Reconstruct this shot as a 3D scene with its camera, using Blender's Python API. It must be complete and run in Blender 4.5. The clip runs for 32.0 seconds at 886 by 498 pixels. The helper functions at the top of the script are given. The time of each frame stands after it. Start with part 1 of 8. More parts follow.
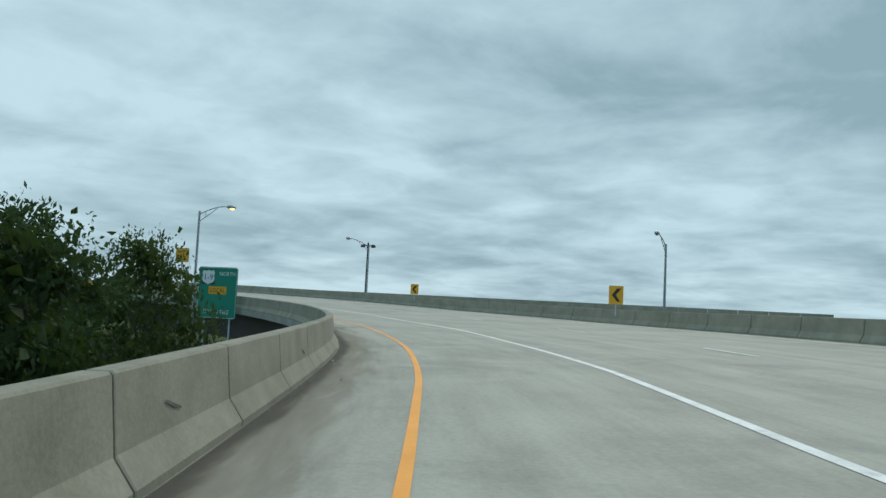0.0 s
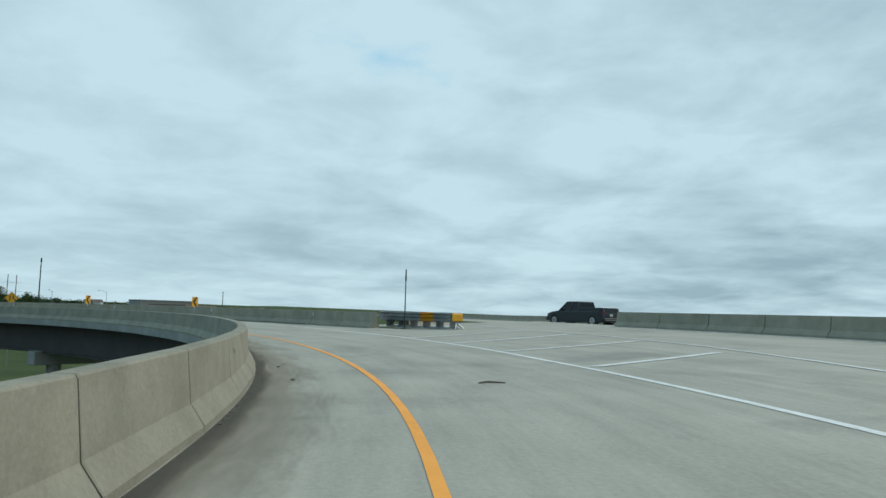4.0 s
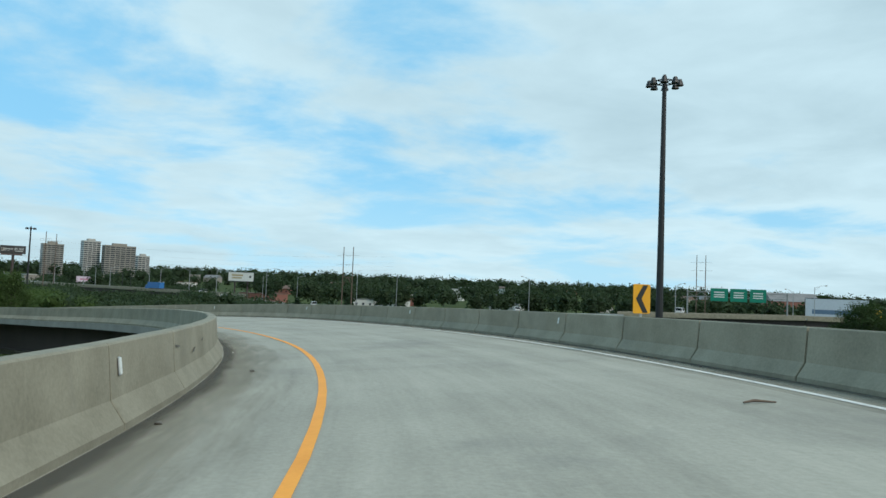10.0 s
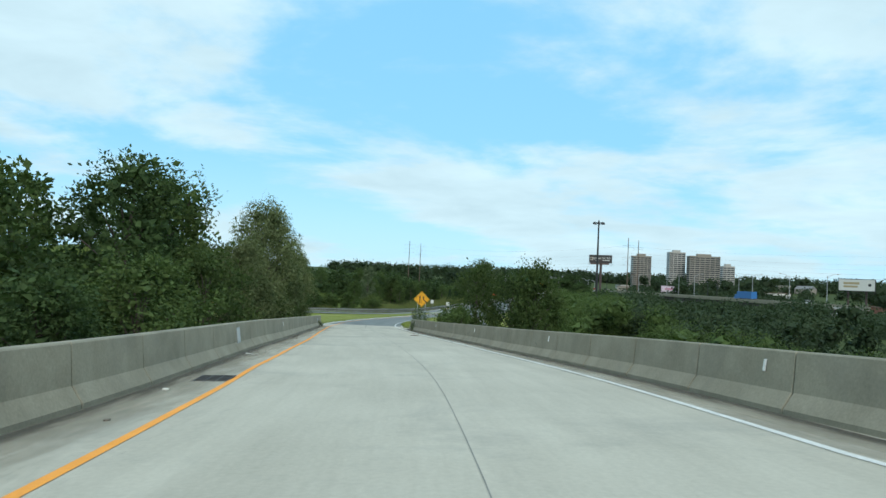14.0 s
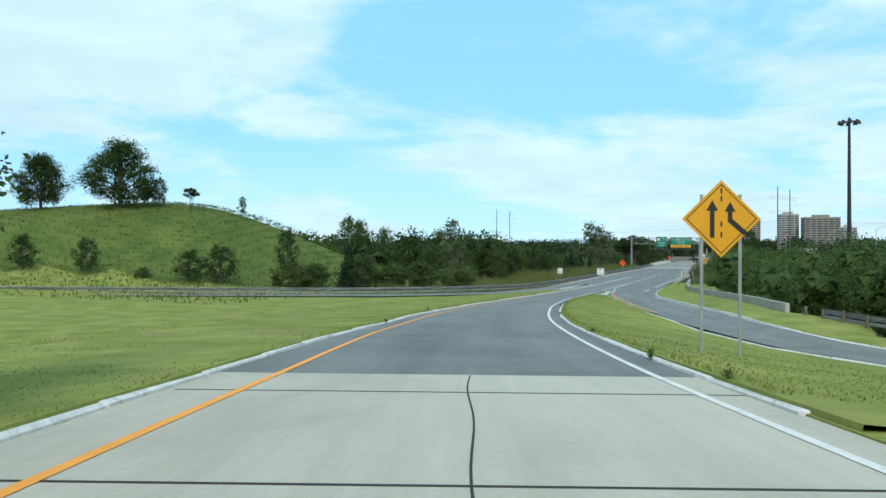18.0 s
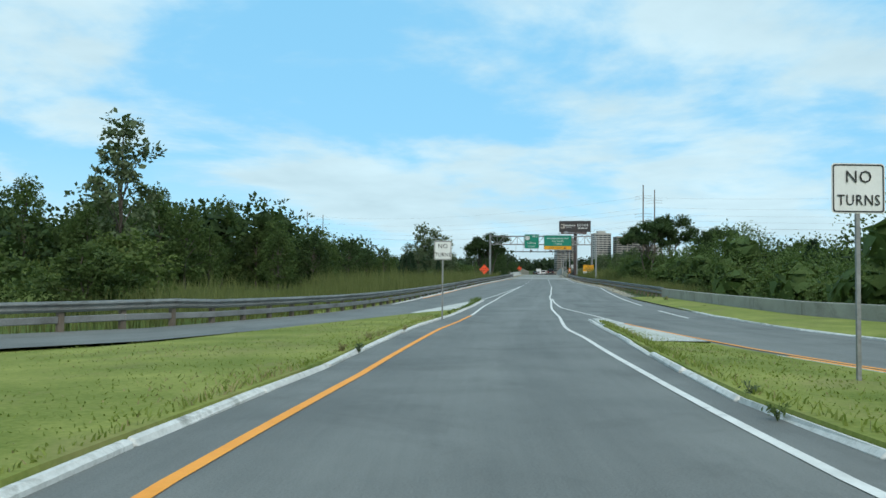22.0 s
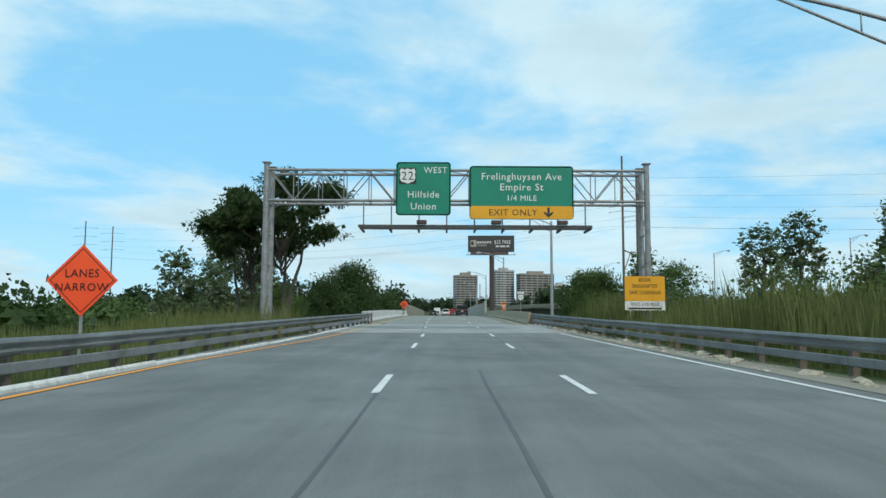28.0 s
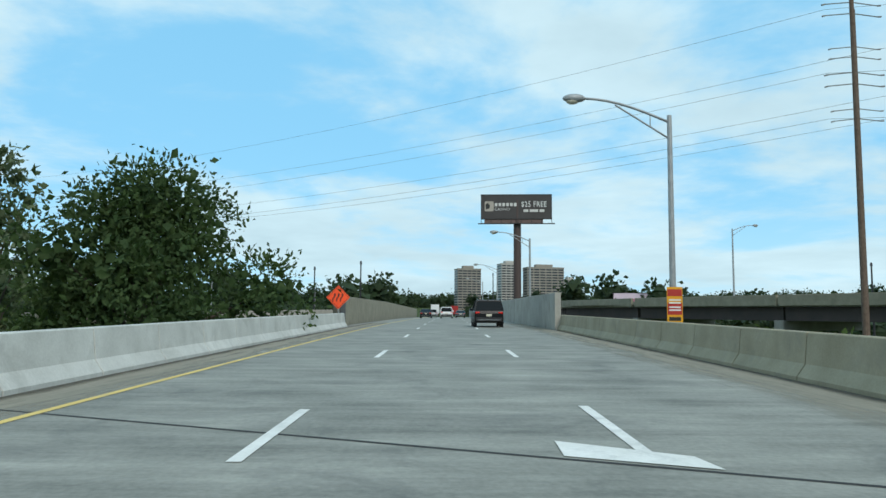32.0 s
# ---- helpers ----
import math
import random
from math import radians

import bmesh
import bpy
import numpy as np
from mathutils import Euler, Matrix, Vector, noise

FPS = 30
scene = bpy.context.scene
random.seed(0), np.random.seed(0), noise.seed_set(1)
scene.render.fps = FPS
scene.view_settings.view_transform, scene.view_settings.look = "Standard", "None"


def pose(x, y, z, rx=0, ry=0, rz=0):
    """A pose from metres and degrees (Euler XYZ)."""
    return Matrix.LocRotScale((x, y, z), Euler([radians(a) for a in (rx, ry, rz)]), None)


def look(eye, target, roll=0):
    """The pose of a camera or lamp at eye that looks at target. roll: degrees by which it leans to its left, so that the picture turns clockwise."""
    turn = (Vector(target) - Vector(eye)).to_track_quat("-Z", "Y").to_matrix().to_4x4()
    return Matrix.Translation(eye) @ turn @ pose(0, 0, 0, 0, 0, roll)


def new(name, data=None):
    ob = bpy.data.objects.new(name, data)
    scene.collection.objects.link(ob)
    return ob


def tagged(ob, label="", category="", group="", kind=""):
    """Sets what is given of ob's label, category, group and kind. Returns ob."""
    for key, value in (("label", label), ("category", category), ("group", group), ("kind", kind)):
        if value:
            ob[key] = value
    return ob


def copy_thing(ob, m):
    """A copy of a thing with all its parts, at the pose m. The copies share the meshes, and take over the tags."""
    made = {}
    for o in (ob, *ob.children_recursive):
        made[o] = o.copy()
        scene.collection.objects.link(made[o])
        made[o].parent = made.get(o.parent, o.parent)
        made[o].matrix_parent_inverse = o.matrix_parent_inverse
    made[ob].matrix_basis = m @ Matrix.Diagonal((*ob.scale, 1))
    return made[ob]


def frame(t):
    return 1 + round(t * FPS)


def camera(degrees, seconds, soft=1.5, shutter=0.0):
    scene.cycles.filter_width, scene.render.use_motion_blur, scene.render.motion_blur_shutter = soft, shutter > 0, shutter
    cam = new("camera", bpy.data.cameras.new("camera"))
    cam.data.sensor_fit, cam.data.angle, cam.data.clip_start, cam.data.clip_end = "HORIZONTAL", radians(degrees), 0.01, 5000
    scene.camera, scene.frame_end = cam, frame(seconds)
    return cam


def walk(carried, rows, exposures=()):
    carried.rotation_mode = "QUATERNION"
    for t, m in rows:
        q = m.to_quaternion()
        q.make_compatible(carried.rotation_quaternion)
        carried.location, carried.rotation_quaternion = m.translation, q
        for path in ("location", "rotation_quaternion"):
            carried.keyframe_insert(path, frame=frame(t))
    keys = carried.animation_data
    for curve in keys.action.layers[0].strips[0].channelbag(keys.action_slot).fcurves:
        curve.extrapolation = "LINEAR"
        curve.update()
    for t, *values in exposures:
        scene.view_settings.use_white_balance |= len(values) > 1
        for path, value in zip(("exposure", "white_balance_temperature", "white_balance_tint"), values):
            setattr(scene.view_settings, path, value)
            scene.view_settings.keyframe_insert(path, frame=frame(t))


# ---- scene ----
cam = camera(61.8, 32.0, soft=1.5)
PATH = [
    (0.0, -86.161, -361.224, 8.234, -141.17, 3.87, 2.76),
    (0.5, -80.440, -368.052, 8.121, -138.35, 4.00, 2.79),
    (1.0, -74.480, -374.398, 8.033, -134.67, 4.24, 2.58),
    (1.5, -68.222, -380.168, 8.009, -130.11, 4.44, 2.13),
    (2.0, -61.629, -385.260, 8.035, -124.68, 4.66, 1.53),
    (2.5, -54.703, -389.572, 8.108, -118.56, 4.89, 0.89),
    (3.0, -47.508, -393.047, 8.182, -112.43, 5.06, 0.80),
    (3.5, -40.151, -395.673, 8.256, -106.29, 5.16, 1.09),
    (4.0, -32.748, -397.451, 8.330, -100.15, 5.17, 1.58),
    (4.5, -25.411, -398.399, 8.406, -94.01, 5.07, 2.00),
    (5.0, -18.237, -398.550, 8.483, -87.85, 4.81, 2.00),
    (5.5, -11.290, -397.958, 8.537, -81.83, 4.52, 1.96),
    (6.0, -4.585, -396.677, 8.546, -75.96, 4.30, 1.69),
    (6.5, 1.888, -394.736, 8.581, -70.08, 4.21, 1.67),
    (7.0, 8.135, -392.145, 8.621, -64.30, 4.16, 1.73),
    (7.5, 14.140, -388.910, 8.671, -58.51, 4.08, 1.89),
    (8.0, 19.865, -385.029, 8.718, -52.66, 4.04, 2.36),
    (8.5, 25.240, -380.501, 8.742, -46.56, 3.89, 2.46),
    (9.0, 30.169, -375.344, 8.735, -40.29, 3.69, 2.28),
    (9.5, 34.546, -369.615, 8.715, -33.91, 3.51, 2.27),
    (10.0, 38.272, -363.407, 8.681, -27.48, 3.39, 2.33),
    (10.5, 41.270, -356.839, 8.633, -21.02, 3.23, 2.23),
    (11.0, 43.505, -350.027, 8.556, -14.74, 3.07, 2.18),
    (11.5, 44.986, -343.056, 8.442, -8.67, 2.92, 2.13),
    (12.0, 45.738, -335.976, 8.292, -2.88, 2.79, 2.33),
    (12.5, 45.794, -328.815, 8.106, 2.55, 2.70, 2.54),
    (13.0, 45.196, -321.598, 7.883, 7.48, 2.65, 2.58),
    (13.5, 43.997, -314.356, 7.619, 11.88, 2.51, 2.73),
    (14.0, 42.264, -307.116, 7.315, 15.61, 2.37, 2.64),
    (14.5, 40.082, -299.891, 6.975, 18.58, 2.22, 2.17),
    (15.0, 37.541, -292.678, 6.608, 20.80, 2.07, 1.36),
    (15.5, 34.729, -285.459, 6.225, 22.33, 1.88, 0.51),
    (16.0, 31.726, -278.208, 5.837, 23.24, 1.66, -0.14),
    (16.5, 28.602, -270.901, 5.458, 23.63, 1.41, -0.40),
    (17.0, 25.418, -263.517, 5.055, 23.58, 1.16, -0.10),
    (17.5, 22.228, -256.046, 4.641, 23.23, 0.88, 0.41),
    (18.0, 19.117, -248.465, 4.225, 21.96, 0.60, 0.29),
    (18.5, 16.171, -240.752, 3.821, 20.41, 0.51, 0.05),
    (19.0, 13.412, -232.907, 3.437, 18.90, 0.67, -0.37),
    (19.5, 10.842, -224.931, 3.072, 17.39, 0.80, -0.57),
    (20.0, 8.477, -216.819, 2.725, 15.67, 0.99, -0.71),
    (20.5, 6.341, -208.558, 2.389, 13.90, 1.20, -0.38),
    (21.0, 4.448, -200.134, 2.061, 12.00, 1.39, 0.28),
    (21.5, 2.820, -191.542, 1.757, 10.02, 1.71, 0.50),
    (22.0, 1.485, -182.791, 1.494, 7.90, 2.17, 0.62),
    (22.5, 0.467, -173.905, 1.293, 5.73, 2.69, 0.73),
    (23.0, -0.238, -164.922, 1.153, 3.80, 3.15, 0.80),
    (23.5, -0.663, -155.888, 1.087, 2.15, 3.66, 0.74),
    (24.0, -0.871, -146.842, 1.068, 1.04, 4.11, 0.77),
    (24.5, -0.927, -137.803, 1.084, 0.24, 4.44, 0.99),
    (25.0, -0.888, -128.776, 1.144, -0.17, 4.80, 1.32),
    (25.5, -0.802, -119.757, 1.243, -0.35, 4.98, 1.64),
    (26.0, -0.687, -110.743, 1.374, -0.54, 5.19, 1.10),
    (26.5, -0.556, -101.731, 1.523, -0.57, 5.34, 0.62),
    (27.0, -0.433, -92.723, 1.677, -0.42, 5.41, 0.50),
    (27.5, -0.342, -83.714, 1.827, -0.18, 5.42, 0.59),
    (28.0, -0.280, -74.690, 1.959, -0.04, 5.42, 0.24),
    (28.5, -0.230, -65.623, 2.080, -0.03, 5.32, -0.25),
    (29.0, -0.183, -56.490, 2.200, 0.00, 5.14, -0.86),
    (29.5, -0.140, -47.279, 2.364, 0.03, 5.00, -0.25),
    (30.0, -0.111, -37.983, 2.566, 0.18, 4.99, 0.03),
    (30.5, -0.092, -28.604, 2.772, 0.16, 4.99, -0.01),
    (31.0, -0.072, -19.145, 2.963, 0.15, 4.99, -0.12),
    (31.5, -0.043, -9.609, 3.132, 0.06, 5.12, 0.00),
    (32.0, 0.000, 0.000, 3.270, 0.00, 5.12, 0.37),
]
EXPO = [(0.0, -0.05), (6.0, 0.0), (9.0, 0.12), (13.0, 0.25), (16.5, 0.42), (18.3, 0.42), (20.0, 0.30), (24.0, 0.22), (32.0, 0.22)]
walk(cam, [(t, pose(x, y, z, 90 + pitch, -roll, yaw)) for t, x, y, z, yaw, pitch, roll in PATH], EXPO)

# ---------- sky and sun ----------
SUN_AZ, SUN_EL = radians(160), radians(40)   # azimuth clockwise from +y


def nd(nt, kind, **props):
    n = nt.nodes.new(kind)
    for key, value in props.items():
        if key in ("loc",):
            continue
        n.inputs[key].default_value = value
    return n


def make_world():
    world = bpy.data.worlds.new("overcast_sky")
    scene.world = world
    world.use_nodes = True
    nt = world.node_tree
    nt.nodes.clear()
    link = nt.links.new
    out = nt.nodes.new("ShaderNodeOutputWorld")
    bg = nt.nodes.new("ShaderNodeBackground")
    sky = nt.nodes.new("ShaderNodeTexSky")
    sky.sky_type = "NISHITA"
    sky.sun_disc = False
    sky.sun_elevation, sky.sun_rotation = SUN_EL, SUN_AZ
    sky.air_density, sky.dust_density, sky.ozone_density = 1.0, 0.6, 2.0
    tc = nt.nodes.new("ShaderNodeTexCoord")
    sep = nt.nodes.new("ShaderNodeSeparateXYZ")
    link(tc.outputs["Generated"], sep.inputs[0])

    def m(op, a, b=None, c=None, clamp=False):
        n = nt.nodes.new("ShaderNodeMath")
        n.operation, n.use_clamp = op, clamp
        for i, v in enumerate((a, b, c)):
            if v is None:
                continue
            if isinstance(v, (int, float)):
                n.inputs[i].default_value = v
            else:
                link(v, n.inputs[i])
        return n.outputs[0]

    # the clouds hang on a high sheet: direction over height gives the place on it
    up = m("MAXIMUM", sep.outputs[2], 0.0)
    over = m("ADD", up, 0.15)
    comb = nt.nodes.new("ShaderNodeCombineXYZ")
    link(m("DIVIDE", sep.outputs[0], over), comb.inputs[0])
    link(m("DIVIDE", sep.outputs[1], over), comb.inputs[1])
    big = nd(nt, "ShaderNodeTexNoise", Scale=0.42, Detail=2.0, Roughness=0.5)
    mid = nd(nt, "ShaderNodeTexNoise", Scale=0.95, Detail=10.0, Roughness=0.57, Distortion=0.2)
    fine = nd(nt, "ShaderNodeTexNoise", Scale=1.9, Detail=8.0, Roughness=0.56, Distortion=0.25)
    shift = nt.nodes.new("ShaderNodeMapping")
    shift.inputs["Location"].default_value = (3.3, 1.7, 0.4)
    link(comb.outputs[0], shift.inputs[0])
    for n in (big, mid, fine):
        link(shift.outputs[0], n.inputs["Vector"])
    # more cover towards the south, open blue towards the north
    bank = nt.nodes.new("ShaderNodeMapRange")
    bank.interpolation_type = "SMOOTHSTEP"
    bank.inputs[1].default_value, bank.inputs[2].default_value, bank.inputs[4].default_value = 0.55, 0.98, 0.085
    link(m("MULTIPLY_ADD", sep.outputs[2], 0.5, sep.outputs[0]), bank.inputs[0])
    east = m("ADD", m("MULTIPLY_ADD", sep.outputs[0], 0.055, 0.105), bank.outputs[0])
    south = m("MULTIPLY_ADD", sep.outputs[1], -0.10, east)
    field = m("ADD", m("MULTIPLY_ADD", big.outputs[0], 0.55, m("MULTIPLY", mid.outputs[0], 0.75)), south)
    cover = nt.nodes.new("ShaderNodeMapRange")
    cover.interpolation_type = "SMOOTHSTEP"
    cover.inputs[1].default_value, cover.inputs[2].default_value = 0.58, 0.715
    link(field, cover.inputs[0])
    # thin haze low down
    low = nt.nodes.new("ShaderNodeMapRange")
    low.inputs[1].default_value, low.inputs[2].default_value = 0.16, 0.0
    low.inputs[3].default_value, low.inputs[4].default_value = 0.0, 0.42
    link(sep.outputs[2], low.inputs[0])
    shade = nt.nodes.new("ShaderNodeMapRange")
    shade.inputs[1].default_value, shade.inputs[2].default_value = 0.42, 0.64
    link(m("MULTIPLY_ADD", fine.outputs[0], 0.5, m("MULTIPLY", big.outputs[0], 0.5)), shade.inputs[0])
    tone = nt.nodes.new("ShaderNodeMix")
    tone.data_type = "RGBA"
    tone.inputs[6].default_value = (0.59, 0.78, 0.85, 1)
    tone.inputs[7].default_value = (0.28, 0.41, 0.47, 1)
    # greyer bellies towards the south
    grey = m("MULTIPLY", shade.outputs[0], m("MULTIPLY_ADD", sep.outputs[1], -0.35, 0.72, clamp=True))
    link(grey, tone.inputs[0])
    blue = nt.nodes.new("ShaderNodeMix")
    blue.data_type, blue.blend_type = "RGBA", "MIX"
    blue.inputs[0].default_value = 0.75
    gain = nt.nodes.new("ShaderNodeVectorMath")
    gain.operation = "SCALE"
    gain.inputs[3].default_value = SKY_GAIN
    link(sky.outputs[0], gain.inputs[0])
    link(gain.outputs[0], blue.inputs[6])
    blue.inputs[7].default_value = (0.24, 0.63, 0.92, 1)
    pale = nt.nodes.new("ShaderNodeMix")
    pale.data_type = "RGBA"
    link(low.outputs[0], pale.inputs[0])
    link(blue.outputs[2], pale.inputs[6])
    pale.inputs[7].default_value = (0.62, 0.86, 0.95, 1)
    mix = nt.nodes.new("ShaderNodeMix")
    mix.data_type = "RGBA"
    link(m("MULTIPLY", cover.outputs[0], 0.93), mix.inputs[0])
    link(pale.outputs[2], mix.inputs[6])
    link(tone.outputs[2], mix.inputs[7])
    link(mix.outputs[2], bg.inputs[0])
    bg.inputs[1].default_value = 1.0
    link(bg.outputs[0], out.inputs[0])


SKY_GAIN = 0.1
make_world()
sun_data = bpy.data.lights.new("sun", "SUN")
sun_data.energy, sun_data.angle, sun_data.color = 1.6, radians(14), (1.0, 0.95, 0.87)
sun = new("sun", sun_data)
sun_way = Vector((math.sin(SUN_AZ) * math.cos(SUN_EL), math.cos(SUN_AZ) * math.cos(SUN_EL), math.sin(SUN_EL)))
sun.matrix_world = look(sun_way * 100, (0, 0, 0))

# ---------- materials ----------
MATS = {}


def surface(name, low, high, scale=1.0, rough=0.8, bump=0.3, metal=0.0, fine=0.35, grain=18.0, streak=None, island=0.0, spec=0.5, soil=None, coord="world", bump_scale=None):
    """Two-scale noise between two colours; soil: (colour, amount, scale) for stains; streak: stretched noise along the road's own u axis."""
    if name in MATS:
        return MATS[name]
    mat = bpy.data.materials.new(name)
    mat.use_nodes = True
    nt = mat.node_tree
    link = nt.links.new
    bsdf = nt.nodes["Principled BSDF"]
    bsdf.inputs["Roughness"].default_value = rough
    bsdf.inputs["Metallic"].default_value = metal
    bsdf.inputs["Specular IOR Level"].default_value = spec
    if coord == "world":
        where = nt.nodes.new("ShaderNodeNewGeometry").outputs["Position"]
    elif coord == "uv":
        where = nt.nodes.new("ShaderNodeTexCoord").outputs["UV"]
    else:
        where = nt.nodes.new("ShaderNodeTexCoord").outputs["Object"]
    n1 = nd(nt, "ShaderNodeTexNoise", Scale=scale, Detail=5.0, Roughness=0.6)
    n2 = nd(nt, "ShaderNodeTexNoise", Scale=grain, Detail=3.0, Roughness=0.65)
    link(where, n1.inputs["Vector"])
    link(where, n2.inputs["Vector"])
    mixv = nt.nodes.new("ShaderNodeMath")
    mixv.operation = "MULTIPLY_ADD"
    link(n2.outputs[0], mixv.inputs[0])
    mixv.inputs[1].default_value = fine
    sub = nt.nodes.new("ShaderNodeMath")
    sub.operation = "MULTIPLY"
    link(n1.outputs[0], sub.inputs[0])
    sub.inputs[1].default_value = 1.0 - fine
    link(sub.outputs[0], mixv.inputs[2])
    value = mixv.outputs[0]
    if streak:
        stretch = nt.nodes.new("ShaderNodeMapping")
        stretch.inputs["Scale"].default_value = streak[0]
        link(where, stretch.inputs[0])
        n3 = nd(nt, "ShaderNodeTexNoise", Scale=1.0, Detail=6.0, Roughness=0.7)
        link(stretch.outputs[0], n3.inputs["Vector"])
        st = nt.nodes.new("ShaderNodeMix")
        st.data_type = "FLOAT"
        st.inputs[0].default_value = streak[1]
        link(value, st.inputs[2])
        link(n3.outputs[0], st.inputs[3])
        value = st.outputs[0]
    ramp = nt.nodes.new("ShaderNodeMapRange")
    ramp.inputs[1].default_value, ramp.inputs[2].default_value = 0.32, 0.68
    link(value, ramp.inputs[0])
    col = nt.nodes.new("ShaderNodeMix")
    col.data_type = "RGBA"
    col.inputs[6].default_value, col.inputs[7].default_value = (*low, 1), (*high, 1)
    link(ramp.outputs[0], col.inputs[0])
    colour = col.outputs[2]
    if island:
        info = nt.nodes.new("ShaderNodeObjectInfo")
        geo = nt.nodes.new("ShaderNodeNewGeometry")
        addn = nt.nodes.new("ShaderNodeMath")
        addn.operation = "ADD"
        link(info.outputs["Random"], addn.inputs[0])
        link(geo.outputs["Random Per Island"], addn.inputs[1])
        rng = nt.nodes.new("ShaderNodeMapRange")
        rng.inputs[1].default_value, rng.inputs[2].default_value = 0.0, 2.0
        rng.inputs[3].default_value, rng.inputs[4].default_value = 1.0 - island, 1.0 + island
        link(addn.outputs[0], rng.inputs[0])
        mul = nt.nodes.new("ShaderNodeVectorMath")
        mul.operation = "SCALE"
        link(colour, mul.inputs[0])
        link(rng.outputs[0], mul.inputs[3])
        colour = mul.outputs[0]
    if soil:
        tint, amount, sscale = soil
        n4 = nd(nt, "ShaderNodeTexNoise", Scale=sscale, Detail=6.0, Roughness=0.7, Distortion=0.6)
        link(where, n4.inputs["Vector"])
        r4 = nt.nodes.new("ShaderNodeMapRange")
        r4.inputs[1].default_value, r4.inputs[2].default_value, r4.inputs[4].default_value = 0.52, 0.72, amount
        link(n4.outputs[0], r4.inputs[0])
        cs = nt.nodes.new("ShaderNodeMix")
        cs.data_type = "RGBA"
        link(r4.outputs[0], cs.inputs[0])
        link(colour, cs.inputs[6])
        cs.inputs[7].default_value = (*tint, 1)
        colour = cs.outputs[2]
    link(colour, bsdf.inputs["Base Color"])
    if bump:
        b = nt.nodes.new("ShaderNodeBump")
        b.inputs["Strength"].default_value = bump
        b.inputs["Distance"].default_value = 0.02
        link(n2.outputs[0], b.inputs["Height"])
        link(b.outputs[0], bsdf.inputs["Normal"])
    MATS[name] = mat
    return mat


def plain(name, colour, rough=0.5, metal=0.0, glow=0.0, spec=0.5):
    if name in MATS:
        return MATS[name]
    k = 0.82
    mat = surface(name, tuple(c * k for c in colour), colour, scale=2.0, rough=rough, bump=0.03, metal=metal, grain=30.0, spec=spec)
    if glow:
        bsdf = mat.node_tree.nodes["Principled BSDF"]
        bsdf.inputs["Emission Color"].default_value = (*colour, 1)
        bsdf.inputs["Emission Strength"].default_value = glow
    return mat


deck_concrete = surface("deck_concrete", (0.245, 0.23, 0.185), (0.475, 0.447, 0.37), scale=0.35, rough=0.85, bump=0.4, grain=14.0, fine=0.42,
                        streak=((0.12, 1.3, 1.0), 0.45), coord="uv", soil=((0.17, 0.165, 0.145), 0.55, 0.22))
bridge_concrete = surface("bridge_concrete", (0.10, 0.103, 0.09), (0.39, 0.385, 0.34), scale=0.55, rough=0.85, bump=0.4, grain=14.0, fine=0.4,
                          streak=((1.6, 0.25, 1.0), 0.5), coord="uv", soil=((0.09, 0.093, 0.09), 0.65, 0.5))
# brighter copy of deck_concrete: exposure and light lost under trees put into its colour
bright_concrete = surface("bright_concrete", (0.37, 0.34, 0.272), (0.585, 0.545, 0.45), scale=0.3, rough=0.85, bump=0.4, grain=14.0, fine=0.42, streak=((0.12, 1.3, 1.0), 0.45), coord="uv", soil=((0.25, 0.24, 0.21), 0.5, 0.25))
approach_concrete = surface("approach_concrete", (0.20, 0.20, 0.18), (0.50, 0.49, 0.45), scale=0.5, rough=0.85, bump=0.4, grain=14.0, fine=0.35, streak=((0.9, 0.3, 1.0), 0.5), coord="uv", soil=((0.10, 0.10, 0.095), 0.6, 0.45))
asphalt = surface("asphalt", (0.080, 0.084, 0.079), (0.262, 0.266, 0.246), scale=0.35, rough=0.72, bump=0.6, grain=55.0, fine=0.5,
                  streak=((0.035, 0.75, 1.0), 0.38), coord="uv", soil=((0.07, 0.068, 0.063), 0.5, 0.3))
barrier_concrete = surface("barrier_concrete", (0.19, 0.174, 0.126), (0.325, 0.30, 0.228), scale=1.1, rough=0.9, bump=0.25, grain=22.0, fine=0.35,
                           island=0.06, soil=((0.20, 0.19, 0.155), 0.5, 0.9))
kerb_concrete = surface("kerb_concrete", (0.50, 0.50, 0.47), (0.82, 0.82, 0.79), scale=2.2, rough=0.9, bump=0.5, grain=25.0, soil=((0.13, 0.13, 0.10), 0.75, 2.2))
steel_girder = surface("girder_paint", (0.035, 0.030, 0.030), (0.075, 0.055, 0.052), scale=0.5, rough=0.7, bump=0.1)
pier_concrete = surface("pier_concrete", (0.22, 0.21, 0.19), (0.36, 0.35, 0.32), scale=0.6, rough=0.9, bump=0.2)
grass_mat = surface("mown_grass", (0.105, 0.150, 0.026), (0.330, 0.345, 0.098), scale=0.45, rough=0.95, bump=0.45, grain=14.0, fine=0.35, soil=((0.25, 0.215, 0.10), 0.8, 0.4), spec=0.1)
wild_mat = surface("wild_ground", (0.030, 0.050, 0.015), (0.085, 0.105, 0.035), scale=0.08, rough=0.95, bump=0.6, grain=4.0, spec=0.1)
yellow_paint = surface("yellow_line_paint", (0.86, 0.315, 0.028), (1.0, 0.40, 0.05), scale=1.5, rough=0.7, bump=0.1, grain=20.0)
white_paint = surface("white_line_paint", (0.62, 0.61, 0.57), (0.84, 0.83, 0.79), scale=2.0, rough=0.7, bump=0.1, grain=20.0, soil=((0.30, 0.31, 0.31), 0.5, 3.0))
dark_gap = plain("joint_shadow", (0.03, 0.03, 0.03), 0.9)

